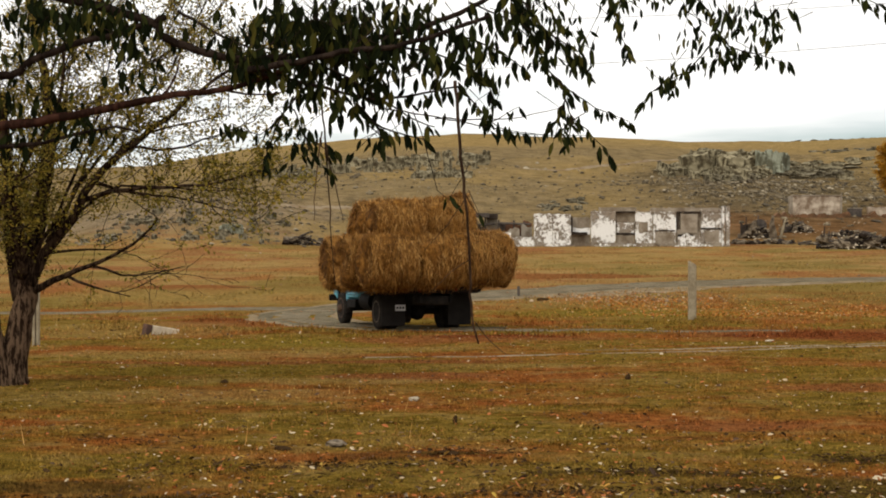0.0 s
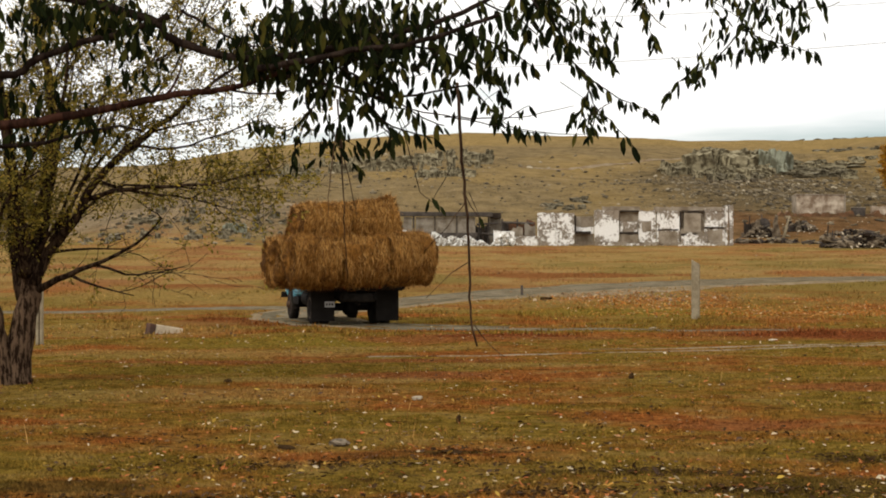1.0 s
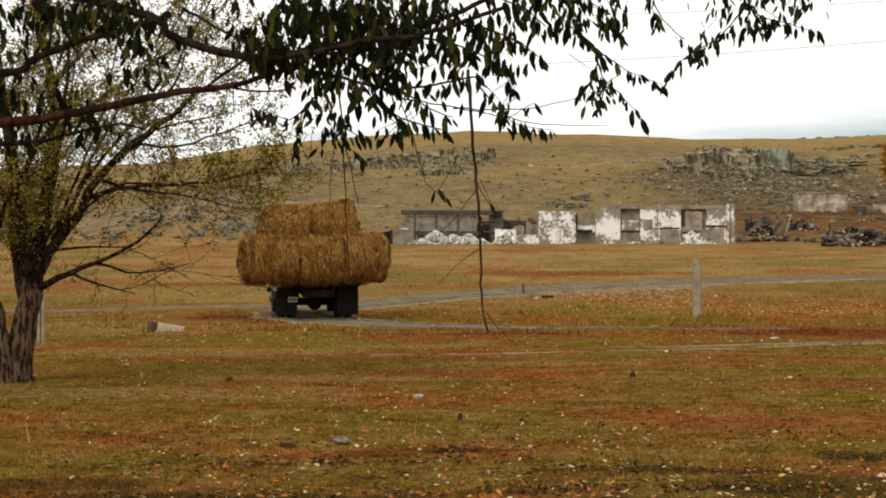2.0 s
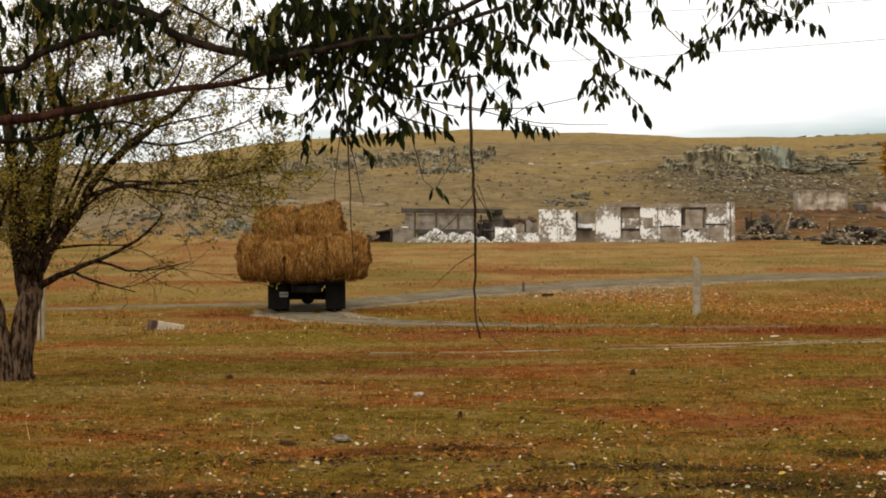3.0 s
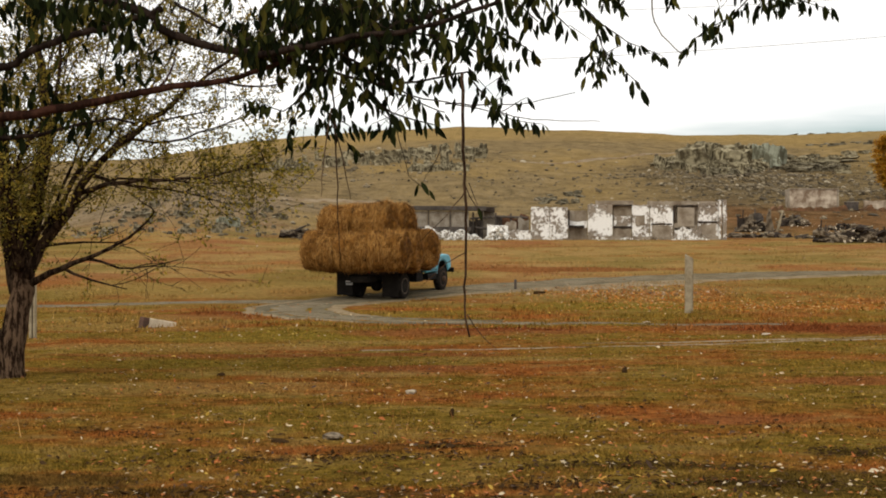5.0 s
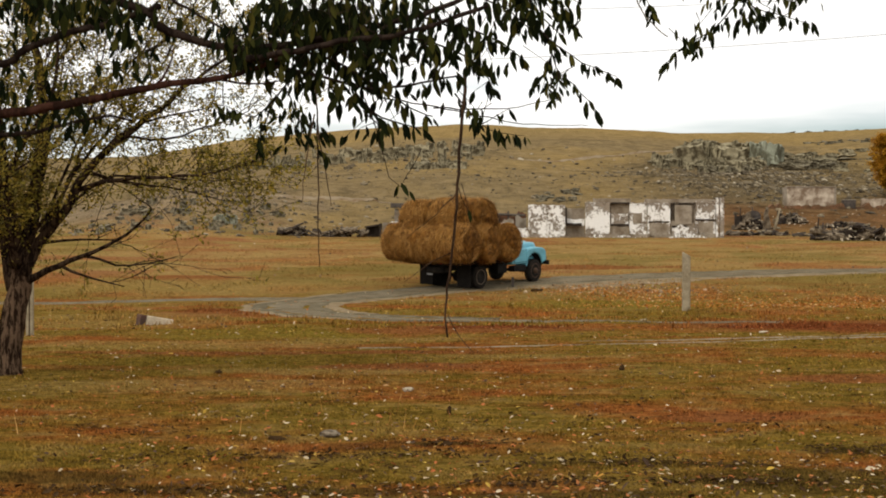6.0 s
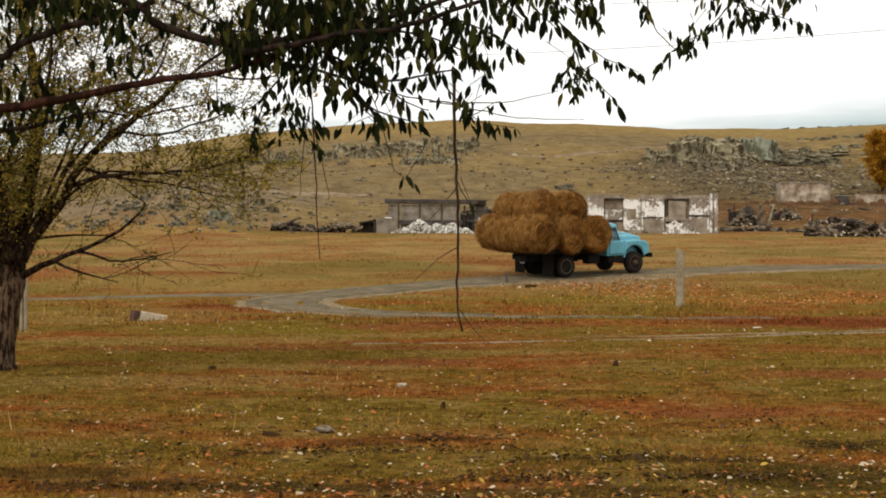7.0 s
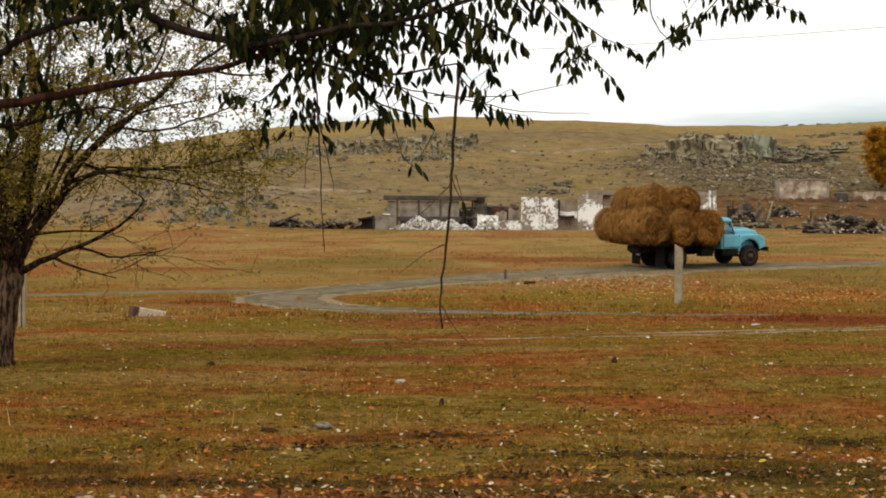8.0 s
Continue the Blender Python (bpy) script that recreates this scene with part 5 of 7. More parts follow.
    for c, n in (((-6.921, 25.200, 3.089), 418), ((-6.876, 25.200, 2.459), 496), ((-6.496, 23.500, 2.344), 310), ((-6.490, 25.100, 3.443), 251), ((-6.516, 25.200, 4.169), 195), ((-6.876, 25.200, 5.069), 496), ((-5.881, 24.800, 5.552), 310), ((-5.559, 23.800, 4.729), 260), ((-3.292, 23.100, 2.916), 298), ((-2.949, 23.000, 2.953), 124), ((-3.673, 23.700, 3.320), 136), ((-3.894, 23.500, 2.890), 186), ((-3.619, 23.900, 4.655), 217), ((-4.320, 24.000, 4.066), 217), ((-5.43, 24.2, 3.47), 117), ((-4.66, 24.0, 3.77), 322), ((-3.89, 24.0, 4.58), 260), ((-3.55, 23.9, 4.79), 260), ((-3.12, 23.2, 3.12), 260), ((-2.78, 23.0, 2.95), 161), ((-3.8, 23.6, 3.29), 223), ((-6.03, 24.6, 5.27), 420), ((-5.43, 24.4, 5.44), 260), ((-5.0, 24.3, 4.24), 117), ((-6.46, 24.6, 4.24), 140), ((-6.75, 24.4, 3.0), 558), ((-6.9, 24.3, 2.75), 372), ((-6.8, 24.2, 2.4), 260), ((-6.5, 24.3, 2.6), 186), ((-4.2, 24.0, 4.0), 260), ((-4.7, 24.1, 3.9), 260), ((-6.3, 24.0, 2.9), 360), ((-6.0, 24.0, 2.5), 260), ((-6.75, 23.9, 2.75), 420), ((-6.35, 23.9, 2.45), 320), ((-6.6, 24.8, 2.2), 260)):
        c = Vector(c) - base
        for k in range(n // 14):
            p = c + Vector((rnd.gauss(0, 0.34), rnd.gauss(0, 0.45), rnd.gauss(0, 0.32)))
            shoot(rnd, twigs, leaves, p, Vector((rnd.gauss(0.3, 1), rnd.gauss(0, 1), rnd.gauss(0.3, 0.6))), rnd.uniform(0.3, 0.7), 0.005, 0, 0.95, 0.054)
    tagged(from_mesh("twig_work", twigs.mesh("twig_work"), M_TWIG, tree, "fine bare twigs"), kind="stuff")
    tagged(from_mesh("foliage", leaves.mesh("foliage"), M_WILLOW, tree, "sparse olive and yellow leaves"), kind="stuff")


build_willow()


def build_larch():
    rnd = random.Random(12)
    x, y = 42.9, 149.0
    base = Vector((x, y, height(x, y) - 0.1))
    tree = thing("larch_tree", Matrix.Translation(base), "golden autumn larch on the slope", "tree")
    s = Soup()
    s.tube([(0, 0, 0), (0.05, 0, 2.5), (0, 0.1, 4.4), (0.05, 0, 6.3)], [0.16, 0.12, 0.07, 0.02], 8)
    from_mesh("trunk", s.mesh("trunk"), M_BARK, tree, "", True)
    twigs, leaves = Soup(), Soup()
    for k in range(150):
        z = rnd.uniform(0.6, 5.8)
        a = rnd.uniform(0, 6.3)
        l = 1.65 * math.sin(math.pi * min(1.0, (6.5 - z) / 6.1)) ** 0.6 * rnd.uniform(0.6, 1.1) + 0.2
        d = Vector((math.cos(a), math.sin(a), rnd.uniform(-0.1, 0.35)))
        p0 = Vector((0, 0, z))
        p1 = p0 + d * l
        twigs.tube([p0, p0.lerp(p1, 0.5) + Vector((0, 0, -0.06)), p1], [0.025, 0.015, 0.006], 4)
        for _ in range(int(110 * l) + 20):
            q = p0.lerp(p1, rnd.uniform(0.15, 1.05)) + Vector((rnd.gauss(0, 0.10), rnd.gauss(0, 0.10), rnd.gauss(-0.05, 0.12)))
            leaves.leaf(q, (rnd.gauss(0, 1), rnd.gauss(0, 1), rnd.gauss(0, 0.6)), (0, 0, 1), rnd.uniform(0.12, 0.24), 0.10)
    tagged(from_mesh("twig_work", twigs.mesh("twig_work"), M_TWIG, tree), kind="stuff")
    tagged(from_mesh("foliage", leaves.mesh("foliage"), M_LARCH, tree, "golden needles"), kind="stuff")


build_larch()


# ---- boughs hanging before the camera ----
SWAY = []
HANG = Vector((-3.4, 5.2, 0.0))


def hang_leaf(rnd, soup, p, d, size):
    a = (Vector((0, 0, -1.0)) + d * 0.55 + Vector((rnd.gauss(0, 0.22), rnd.gauss(0, 0.3), rnd.gauss(0, 0.15)))).normalized()
    l = size * (rnd.uniform(0.7, 1.15) if rnd.random() < 0.85 else rnd.uniform(1.15, 1.45))
    nrm = Vector((rnd.gauss(0, 0.7), -1.0, rnd.gauss(0, 0.5)))
    soup.leaf(p, a, nrm, l, l * rnd.uniform(0.27, 0.38))


def bough(parent, name, lines, rows, label, seed, leafsize=0.058, spacing=0.015, extra=(), bark=None):
    """A bough with its leaves; lines of (start radius, end radius, leafy, points), extra leaf clouds of (centre, spread, count)."""
    rnd = random.Random(seed)
    base = Vector(lines[0][3][0])
    stalks, leaves, woods = Soup(), Soup(), []
    for r0, r1, leafy, pts in lines:
        wood = Soup()
        woods.append(wood)
        line = bent([Vector(p) - base for p in pts], 0.035, 0.0018, rnd)
        n = len(line)
        wood.tube(line, [r0 + (r1 - r0) * i / (n - 1) for i in range(n)], 7)
        if leafy <= 0:
            continue
        run, flip = 0.0, 1
        for i in range(1, n):
            seg = line[i] - line[i - 1]
            run += seg.length
            d = seg.normalized()
            side = d.cross(Vector((0, 1, 0)))
            while run > spacing / leafy:
                run -= spacing / leafy
                flip = -flip
                hang_leaf(rnd, leaves, line[i] + Vector((rnd.gauss(0, 0.004), rnd.gauss(0, 0.02), rnd.gauss(0, 0.004))), side * flip * 0.7 + d * 0.5, leafsize)
    for c, spread, count in extra:
        c = Vector(c) - base
        for _ in range(count):
            p = c + Vector((rnd.gauss(0, spread[0]), rnd.gauss(0, 0.12), rnd.gauss(0, spread[1])))
            if rnd.random() < 0.25:
                q = p + Vector((rnd.gauss(0, 0.05), rnd.gauss(0, 0.03), rnd.uniform(0.02, 0.09)))
                stalks.tube([q, p], [0.0018, 0.0010], 3)
            hang_leaf(rnd, leaves, p, Vector((rnd.gauss(0, 0.5), 0, 0)), leafsize)
    ob = from_mesh(name, woods[0].mesh(name), bark or M_TWIG, parent, label, True)
    ob.matrix_basis = Matrix.Translation(base - HANG)
    for w in woods[1:]:
        from_mesh("side_twig", w.mesh("side_twig"), bark or M_TWIG, ob, "", True)
    if stalks.v:
        tagged(from_mesh("stalk", stalks.mesh("stalk"), M_TWIG, ob), kind="stuff")
    if leaves.v:
        tagged(from_mesh("leafage", leaves.mesh("leafage"), M_LEAF, ob, "dark green pointed leaves, silhouette darkness in their colour"), kind="stuff")
    if rows:
        SWAY.append((ob, rows))
    return ob


def build_overhang():
    tree = thing("elm_tree", Matrix.Translation(HANG), "leafy elm whose dark green boughs hang low over the pasture", "tree")
    s = Soup()
    s.tube([Vector(p) - HANG for p in ((-3.4, 5.2, -0.2), (-3.38, 5.2, 0.9), (-3.3, 5.22, 1.9), (-3.32, 5.3, 3.0), (-3.2, 5.4, 4.6), (-3.1, 5.5, 6.0))], [0.24, 0.17, 0.15, 0.13, 0.09, 0.04], 14)
    from_mesh("trunk", s.mesh("trunk"), M_BARK, tree, "furrowed trunk", True)
    at = (-3.32, 5.25, 1.95)
    up = (-3.28, 5.35, 3.3)
    bough(tree, "limb", [(0.036, 0.008, 0, [at, (-2.4, 5.4, 2.33), (-1.568, 5.600, 2.454), (-1.308, 5.600, 2.492), (-0.988, 5.600, 2.558), (-0.768, 5.600, 2.586), (-0.628, 5.600, 2.626), (-0.488, 5.600, 2.682)]),
                         (0.006, 0.002, 0, [(-0.988, 5.600, 2.558), (-0.938, 5.600, 2.626), (-0.924, 5.600, 2.692)]), (0.005, 0.002, 0, [(-0.768, 5.600, 2.586), (-0.648, 5.600, 2.566), (-0.528, 5.600, 2.582)])], None, "reddish-brown limb", 1, bark=M_LIMB)
    bough(tree, "limb", [(0.03, 0.004, 0, [(-3.3, 5.22, 2.0), (-2.5, 5.5, 2.3), (-1.665, 5.800, 2.392), (-1.500, 5.800, 2.404), (-1.325, 5.850, 2.451), (-1.210, 5.900, 2.476), (-1.125, 5.900, 2.461)])], None, "", 2, extra=[((-1.620, 5.900, 2.582), (0.08, 0.05), 36), ((-1.441, 5.900, 2.561), (0.08, 0.04), 34), ((-1.641, 5.900, 2.434), (0.06, 0.03), 26), ((-1.336, 5.900, 2.476), (0.05, 0.03), 26)])
    bough(tree, "limb", [(0.03, 0.010, 0, [up, (-2.4, 5.4, 2.75), (-1.608, 5.600, 2.638), (-1.448, 5.600, 2.690), (-1.268, 5.600, 2.754), (-1.138, 5.600, 2.786), (-0.968, 5.600, 2.842)])], None, "", 3,
          extra=[((-1.268, 5.600, 2.852), (0.10, 0.035), 64), ((-1.098, 5.600, 2.712), (0.035, 0.05), 40), ((-1.048, 5.600, 2.822), (0.08, 0.04), 36), ((-1.448, 5.600, 2.870), (0.11, 0.03), 62), ((-1.508, 5.600, 2.762), (0.09, 0.05), 34), ((-1.338, 5.600, 2.812), (0.07, 0.04), 26), ((-1.158, 5.600, 2.862), (0.06, 0.03), 34)])
    mass = [(0.0, -25, 14, 0), (0.5, -15, 14, 0), (1.0, -14, 13, 0), (1.5, -6, 1, 0), (3.0, 0, 5, 0), (3.5, 0, 0, 0), (4.0, 3, -5, 0), (4.5, 4, -4, 0), (6.0, -18, 14, 0), (6.5, -12, 10, 0), (7.0, -15, 11, 0), (7.5, -10, 11, 0), (8.0, -5, 6, 0)]
    bough(tree, "limb", [(0.03, 0.008, 0, [up, (-2.5, 5.5, 3.15), (-1.148, 5.600, 2.866), (-0.968, 5.600, 2.766), (-0.708, 5.600, 2.692), (-0.448, 5.600, 2.722), (-0.208, 5.600, 2.772), (0.032, 5.600, 2.842), (0.232, 5.600, 2.942)]),
                         (0.006, 0.003, 0, [(-0.928, 5.600, 2.866), (-0.728, 5.600, 2.752), (-0.608, 5.600, 2.732)])], None, "", 4)
    bough(tree, "bough", [(0.008, 0.003, 0.6, [(-0.688, 5.600, 2.692), (-0.448, 5.600, 2.642), (-0.188, 5.600, 2.582), (-0.008, 5.600, 2.602), (0.132, 5.600, 2.626)]),
                          (0.006, 0.002, 0.8, [(-0.448, 5.600, 2.722), (-0.288, 5.600, 2.662), (-0.048, 5.600, 2.512), (0.032, 5.600, 2.482)]),
                          (0.005, 0.002, 1.0, [(-0.288, 5.600, 2.662), (-0.188, 5.600, 2.502), (-0.008, 5.600, 2.438)]),
                          (0.005, 0.002, 1.0, [(-0.208, 5.600, 2.772), (0.032, 5.600, 2.742), (0.192, 5.600, 2.662), (0.242, 5.600, 2.582)]),
                          (0.005, 0.002, 1.0, [(-0.048, 5.600, 2.842), (0.132, 5.600, 2.802), (0.272, 5.600, 2.742), (0.342, 5.600, 2.692)]),
                          (0.004, 0.002, 1.0, [(0.152, 5.600, 2.922), (0.292, 5.600, 2.862), (0.362, 5.600, 2.802)]),
                          (0.004, 0.002, 0.8, [(0.332, 5.600, 2.942), (0.412, 5.600, 2.842), (0.472, 5.600, 2.782)]),
                          (0.003, 0.001, 0, [(-0.168, 5.600, 2.552), (0.112, 5.600, 2.502), (0.352, 5.600, 2.458), (0.582, 5.600, 2.450)]),
                          (0.003, 0.001, 0, [(0.032, 5.600, 2.512), (0.292, 5.600, 2.512), (0.492, 5.600, 2.552)]),
                          (0.013, 0.007, 0, [(-0.66, 5.560, 2.672), (-0.50, 5.440, 2.684), (-0.40, 5.400, 2.694), (-0.28, 5.400, 2.722), (-0.12, 5.410, 2.738), (0.04, 5.440, 2.786), (0.22, 5.500, 2.860)])], mass, "leafy drooping bough", 5,
          leafsize=0.058, extra=[((-0.618, 5.600, 2.722), (0.045, 0.035), 130), ((-0.488, 5.600, 2.842), (0.065, 0.05), 199), ((-0.33, 5.600, 2.555), (0.07, 0.03), 11), ((-0.18, 5.600, 2.535), (0.07, 0.025), 17), ((-0.06, 5.600, 2.60), (0.06, 0.03), 10), ((0.21, 5.600, 2.70), (0.05, 0.05), 20), ((0.33, 5.600, 2.93), (0.07, 0.03), 31), ((-0.438, 5.600, 2.692), (0.05, 0.04), 92), ((-0.288, 5.600, 2.822), (0.08, 0.06), 315), ((-0.188, 5.600, 2.692), (0.05, 0.04), 96), ((-0.388, 5.600, 2.632), (0.02, 0.035), 10), ((-0.088, 5.600, 2.852), (0.07, 0.05), 114), ((0.012, 5.600, 2.722), (0.06, 0.05), 51), ((0.152, 5.600, 2.782), (0.07, 0.06), 49), ((-0.348, 5.600, 2.622), (0.05, 0.02), 8), ((-0.168, 5.600, 2.442), (0.06, 0.015), 14), ((0.092, 5.600, 2.642), (0.05, 0.05), 10), ((-0.708, 5.600, 2.822), (0.05, 0.03), 23), ((0.292, 5.600, 2.822), (0.05, 0.03), 14)])
    left = [(0.0, -55, 22, 0), (0.5, -8, 4, 0), (1.0, -11, 16, 0), (1.5, -16, 4, 0), (3.0, 6, 0, 0), (3.5, 0, 0, 0), (4.0, 7, -5, 0), (4.5, 9, -11, 0), (6.0, -56, 10, 0), (6.5, -54, 6, 0), (7.0, -56, 5, 0), (7.5, -55, 5, 0), (8.0, -35, -2, 0)]
    bough(tree, "spray", [(0.004, 0.0012, 0.9, [(-0.388, 5.600, 2.622), (-0.448, 5.600, 2.542), (-0.528, 5.600, 2.472), (-0.628, 5.600, 2.512)]), (0.003, 0.001, 0.9, [(-0.448, 5.600, 2.542), (-0.488, 5.600, 2.452), (-0.508, 5.600, 2.382)]),
                          (0.003, 0.001, 0.9, [(-0.408, 5.600, 2.562), (-0.368, 5.600, 2.462), (-0.338, 5.600, 2.392), (-0.268, 5.600, 2.332)])], left, "drooping leafy spray", 6, leafsize=0.046,
          extra=[((-0.628, 5.600, 2.492), (0.025, 0.014), 14), ((-0.512, 5.600, 2.366), (0.012, 0.01), 6), ((-0.388, 5.600, 2.472), (0.04, 0.03), 26), ((-0.288, 5.600, 2.412), (0.05, 0.012), 14)])
    drop = [(t, dx * 0.5, dy, a) for (t, dx, dy, _), a in zip(left, (1, 2, 0, 0, 0, 1, 0, 0, -2, 1, 0, 0, 0))]
    bough(tree, "hanging_twig", [(0.0035, 0.0015, 0, [(-0.364, 5.600, 2.582), (-0.348, 5.600, 2.362), (-0.336, 5.600, 2.052), (-0.328, 5.600, 1.942)]), (0.003, 0.001, 0, [(-0.364, 5.600, 2.482), (-0.388, 5.600, 2.322), (-0.398, 5.600, 2.166)]),
                                 (0.003, 0.001, 0, [(-0.356, 5.600, 2.462), (-0.324, 5.600, 2.302), (-0.294, 5.600, 2.158)])], drop, "bare hanging twig", 7, bark=M_SWITCH)
    nib = [(0.0, 60, 8, 0), (0.5, 0, 12, 0), (1.0, -1, 14, 0), (1.5, 12, 1, 0), (3.0, 5, -1, 0), (3.5, 0, 0, 0), (4.0, 30, -8, 0), (4.5, 18, -8, 0), (6.0, -66, 2, 0), (6.5, -52, -5, 0), (7.0, -34, -5, 0), (7.5, -60, -4, 0), (8.0, -5, -24, 0)]
    bough(tree, "hanging_twig", [(0.0022, 0.001, 0, [(-0.168, 5.600, 2.522), (-0.124, 5.600, 2.402), (-0.078, 5.600, 2.242), (-0.018, 5.600, 2.192)]), (0.0016, 0.0008, 0, [(0.032, 5.600, 2.342), (-0.018, 5.600, 2.242), (-0.038, 5.600, 2.212)])], [(t, dx * 0.6, dy * 0.8, 0) for t, dx, dy, _ in nib], "bare hanging twig with two leaves", 8,
          extra=[((-0.048, 5.600, 2.218), (0.008, 0.005), 3), ((-0.016, 5.600, 2.192), (0.005, 0.003), 1)])
    long_twig = [(0.0, -34.0, 10, 3.74), (0.5, -44.9, 19, 7.75), (1.0, -36.4, 15, 2.99), (1.5, -24.1, -9, 3.74), (3.0, -17.3, 9, 1.0), (3.5, -26.5, 0, 10.52), (4.0, -8.1, -10, 1.25), (4.5, -19.7, 0, 2.24), (6.0, -5.3, 16, -5.24), (6.5, -4.9, 11, -3.99), (7.0, -17.3, 13, 0.75), (7.5, -10.2, 13, -1.49), (8.0, -5.2, 14, -4.74)]
    bough(tree, "hanging_twig", [(0.0065, 0.0035, 0, [(0.122, 5.600, 2.638), (0.124, 5.600, 2.482), (0.130, 5.600, 2.242), (0.132, 5.600, 2.002), (0.128, 5.600, 1.812), (0.144, 5.600, 1.702)]), (0.002, 0.001, 0, [(0.130, 5.600, 2.222), (0.062, 5.600, 2.132), (-0.028, 5.600, 2.042)]),
                                 (0.002, 0.001, 0, [(0.130, 5.600, 2.242), (0.168, 5.600, 2.162), (0.192, 5.600, 2.102)]), (0.002, 0.0008, 0, [(0.132, 5.600, 2.002), (0.062, 5.600, 1.962), (-0.028, 5.600, 1.882)]), (0.002, 0.001, 0, [(0.136, 5.600, 1.782), (0.192, 5.600, 1.702), (0.242, 5.600, 1.658)])],
          long_twig, "long bare hanging twig", 9, bark=M_SWITCH, extra=[((0.176, 5.600, 2.158), (0.004, 0.004), 1)])
    clump = [(0.0, -22, 1, 0), (0.5, -5, 1, 0), (1.0, -10, 0, 0), (1.5, -7, -1, 0), (3.0, 2, 1, 0), (3.5, 0, 0, 0), (4.0, 4, -3, 0), (4.5, 8, -11, 0), (6.0, -30, 23, 0), (6.5, -20, 17, 0), (7.0, -37, 16, 0), (7.5, -26, 16, 0), (8.0, -13, 1, 0)]
    bough(tree, "spray", [(0.003, 0.001, 0.9, [(0.132, 5.600, 2.582), (0.202, 5.600, 2.502), (0.252, 5.600, 2.452), (0.382, 5.600, 2.432)]), (0.002, 0.001, 0.7, [(0.222, 5.600, 2.472), (0.282, 5.600, 2.502), (0.322, 5.600, 2.526)])], clump, "drooping leafy spray", 10, leafsize=0.05,
          extra=[((0.212, 5.600, 2.502), (0.014, 0.02), 12), ((0.282, 5.600, 2.452), (0.03, 0.01), 10)])
    one = [(0.0, -52, 92, 0), (0.5, -33, 86, 0), (1.0, -16, 77, 0), (1.5, -8, 38, 0), (3.0, 2, 27, 0), (3.5, 0, 0, 0), (4.0, 12, 8, 0), (4.5, 38, -25, 0), (6.0, -66, 30, 0), (6.5, -14, 20, 0), (7.0, -15, 30, 0), (7.5, -50, 4, 0), (8.0, -16, 0, 0)]
    bough(tree, "spray", [(0.0045, 0.0012, 1.1, [(0.352, 5.600, 3.182), (0.432, 5.600, 2.982), (0.492, 5.600, 2.842), (0.556, 5.600, 2.758), (0.582, 5.600, 2.662), (0.642, 5.600, 2.602), (0.736, 5.600, 2.498)]), (0.003, 0.001, 1.1, [(0.532, 5.600, 2.786), (0.632, 5.600, 2.706), (0.712, 5.600, 2.666), (0.796, 5.600, 2.632)]),
                          (0.003, 0.001, 1.2, [(0.568, 5.600, 2.712), (0.536, 5.600, 2.642), (0.502, 5.600, 2.602)]), (0.003, 0.001, 1.2, [(0.592, 5.600, 2.652), (0.582, 5.600, 2.582), (0.562, 5.600, 2.546)]), (0.003, 0.001, 1.1, [(0.432, 5.600, 3.002), (0.572, 5.600, 2.902), (0.632, 5.600, 2.822), (0.648, 5.600, 2.792)])],
          [(t, dx - 9, dy - 12, a) for t, dx, dy, a in one], "long drooping leafy spray against the sky", 11, leafsize=0.047, spacing=0.013, extra=[((0.552, 5.600, 2.632), (0.02, 0.035), 22), ((0.602, 5.600, 2.852), (0.03, 0.03), 22), ((0.472, 5.600, 2.862), (0.03, 0.03), 18), ((0.42, 5.600, 3.03), (0.04, 0.04), 40), ((0.54, 5.600, 2.98), (0.05, 0.04), 40), ((0.60, 5.600, 2.90), (0.03, 0.03), 20)])
    two = [(0.0, -65, 80, 0), (0.5, -90, 86, 0), (1.0, -24, 64, 0), (1.5, -22, 36, 0), (3.0, -20, 25, 0), (3.5, 0, 0, 0), (4.0, 18, 3, 0), (4.5, 28, -12, 0), (6.0, -13, 28, 0), (6.5, -8, 24, 0), (7.0, -13, 36, 0), (7.5, -20, 28, 0), (8.0, -23, 20, 0)]
    bough(tree, "spray", [(0.0045, 0.001, 1.2, [(0.912, 5.600, 3.202), (1.092, 5.600, 3.002), (1.082, 5.600, 2.902), (1.002, 5.600, 2.812), (0.912, 5.600, 2.762), (0.828, 5.600, 2.686)]), (0.003, 0.001, 1.3, [(1.092, 5.600, 3.002), (1.152, 5.600, 2.902), (1.252, 5.600, 2.872), (1.362, 5.600, 2.838)]),
                          (0.0025, 0.001, 1.1, [(0.972, 5.600, 2.798), (0.962, 5.600, 2.758), (0.956, 5.600, 2.738)]), (0.0025, 0.001, 1.1, [(1.122, 5.600, 2.922), (1.112, 5.600, 2.862), (1.082, 5.600, 2.822)]), (0.003, 0.001, 1.3, [(0.912, 5.600, 3.202), (0.732, 5.600, 3.122), (0.752, 5.600, 2.992), (0.784, 5.600, 2.910), (0.800, 5.600, 2.862)])],
          two, "long drooping leafy spray against the sky", 12, leafsize=0.045, spacing=0.012, extra=[((1.182, 5.600, 2.872), (0.05, 0.016), 22), ((0.952, 5.600, 2.812), (0.03, 0.02), 16), ((1.052, 5.600, 2.932), (0.05, 0.02), 18), ((1.18, 5.600, 3.0), (0.07, 0.03), 50), ((1.30, 5.600, 2.96), (0.05, 0.03), 34), ((0.78, 5.600, 3.06), (0.04, 0.05), 34), ((1.0, 5.600, 3.05), (0.06, 0.04), 30)])
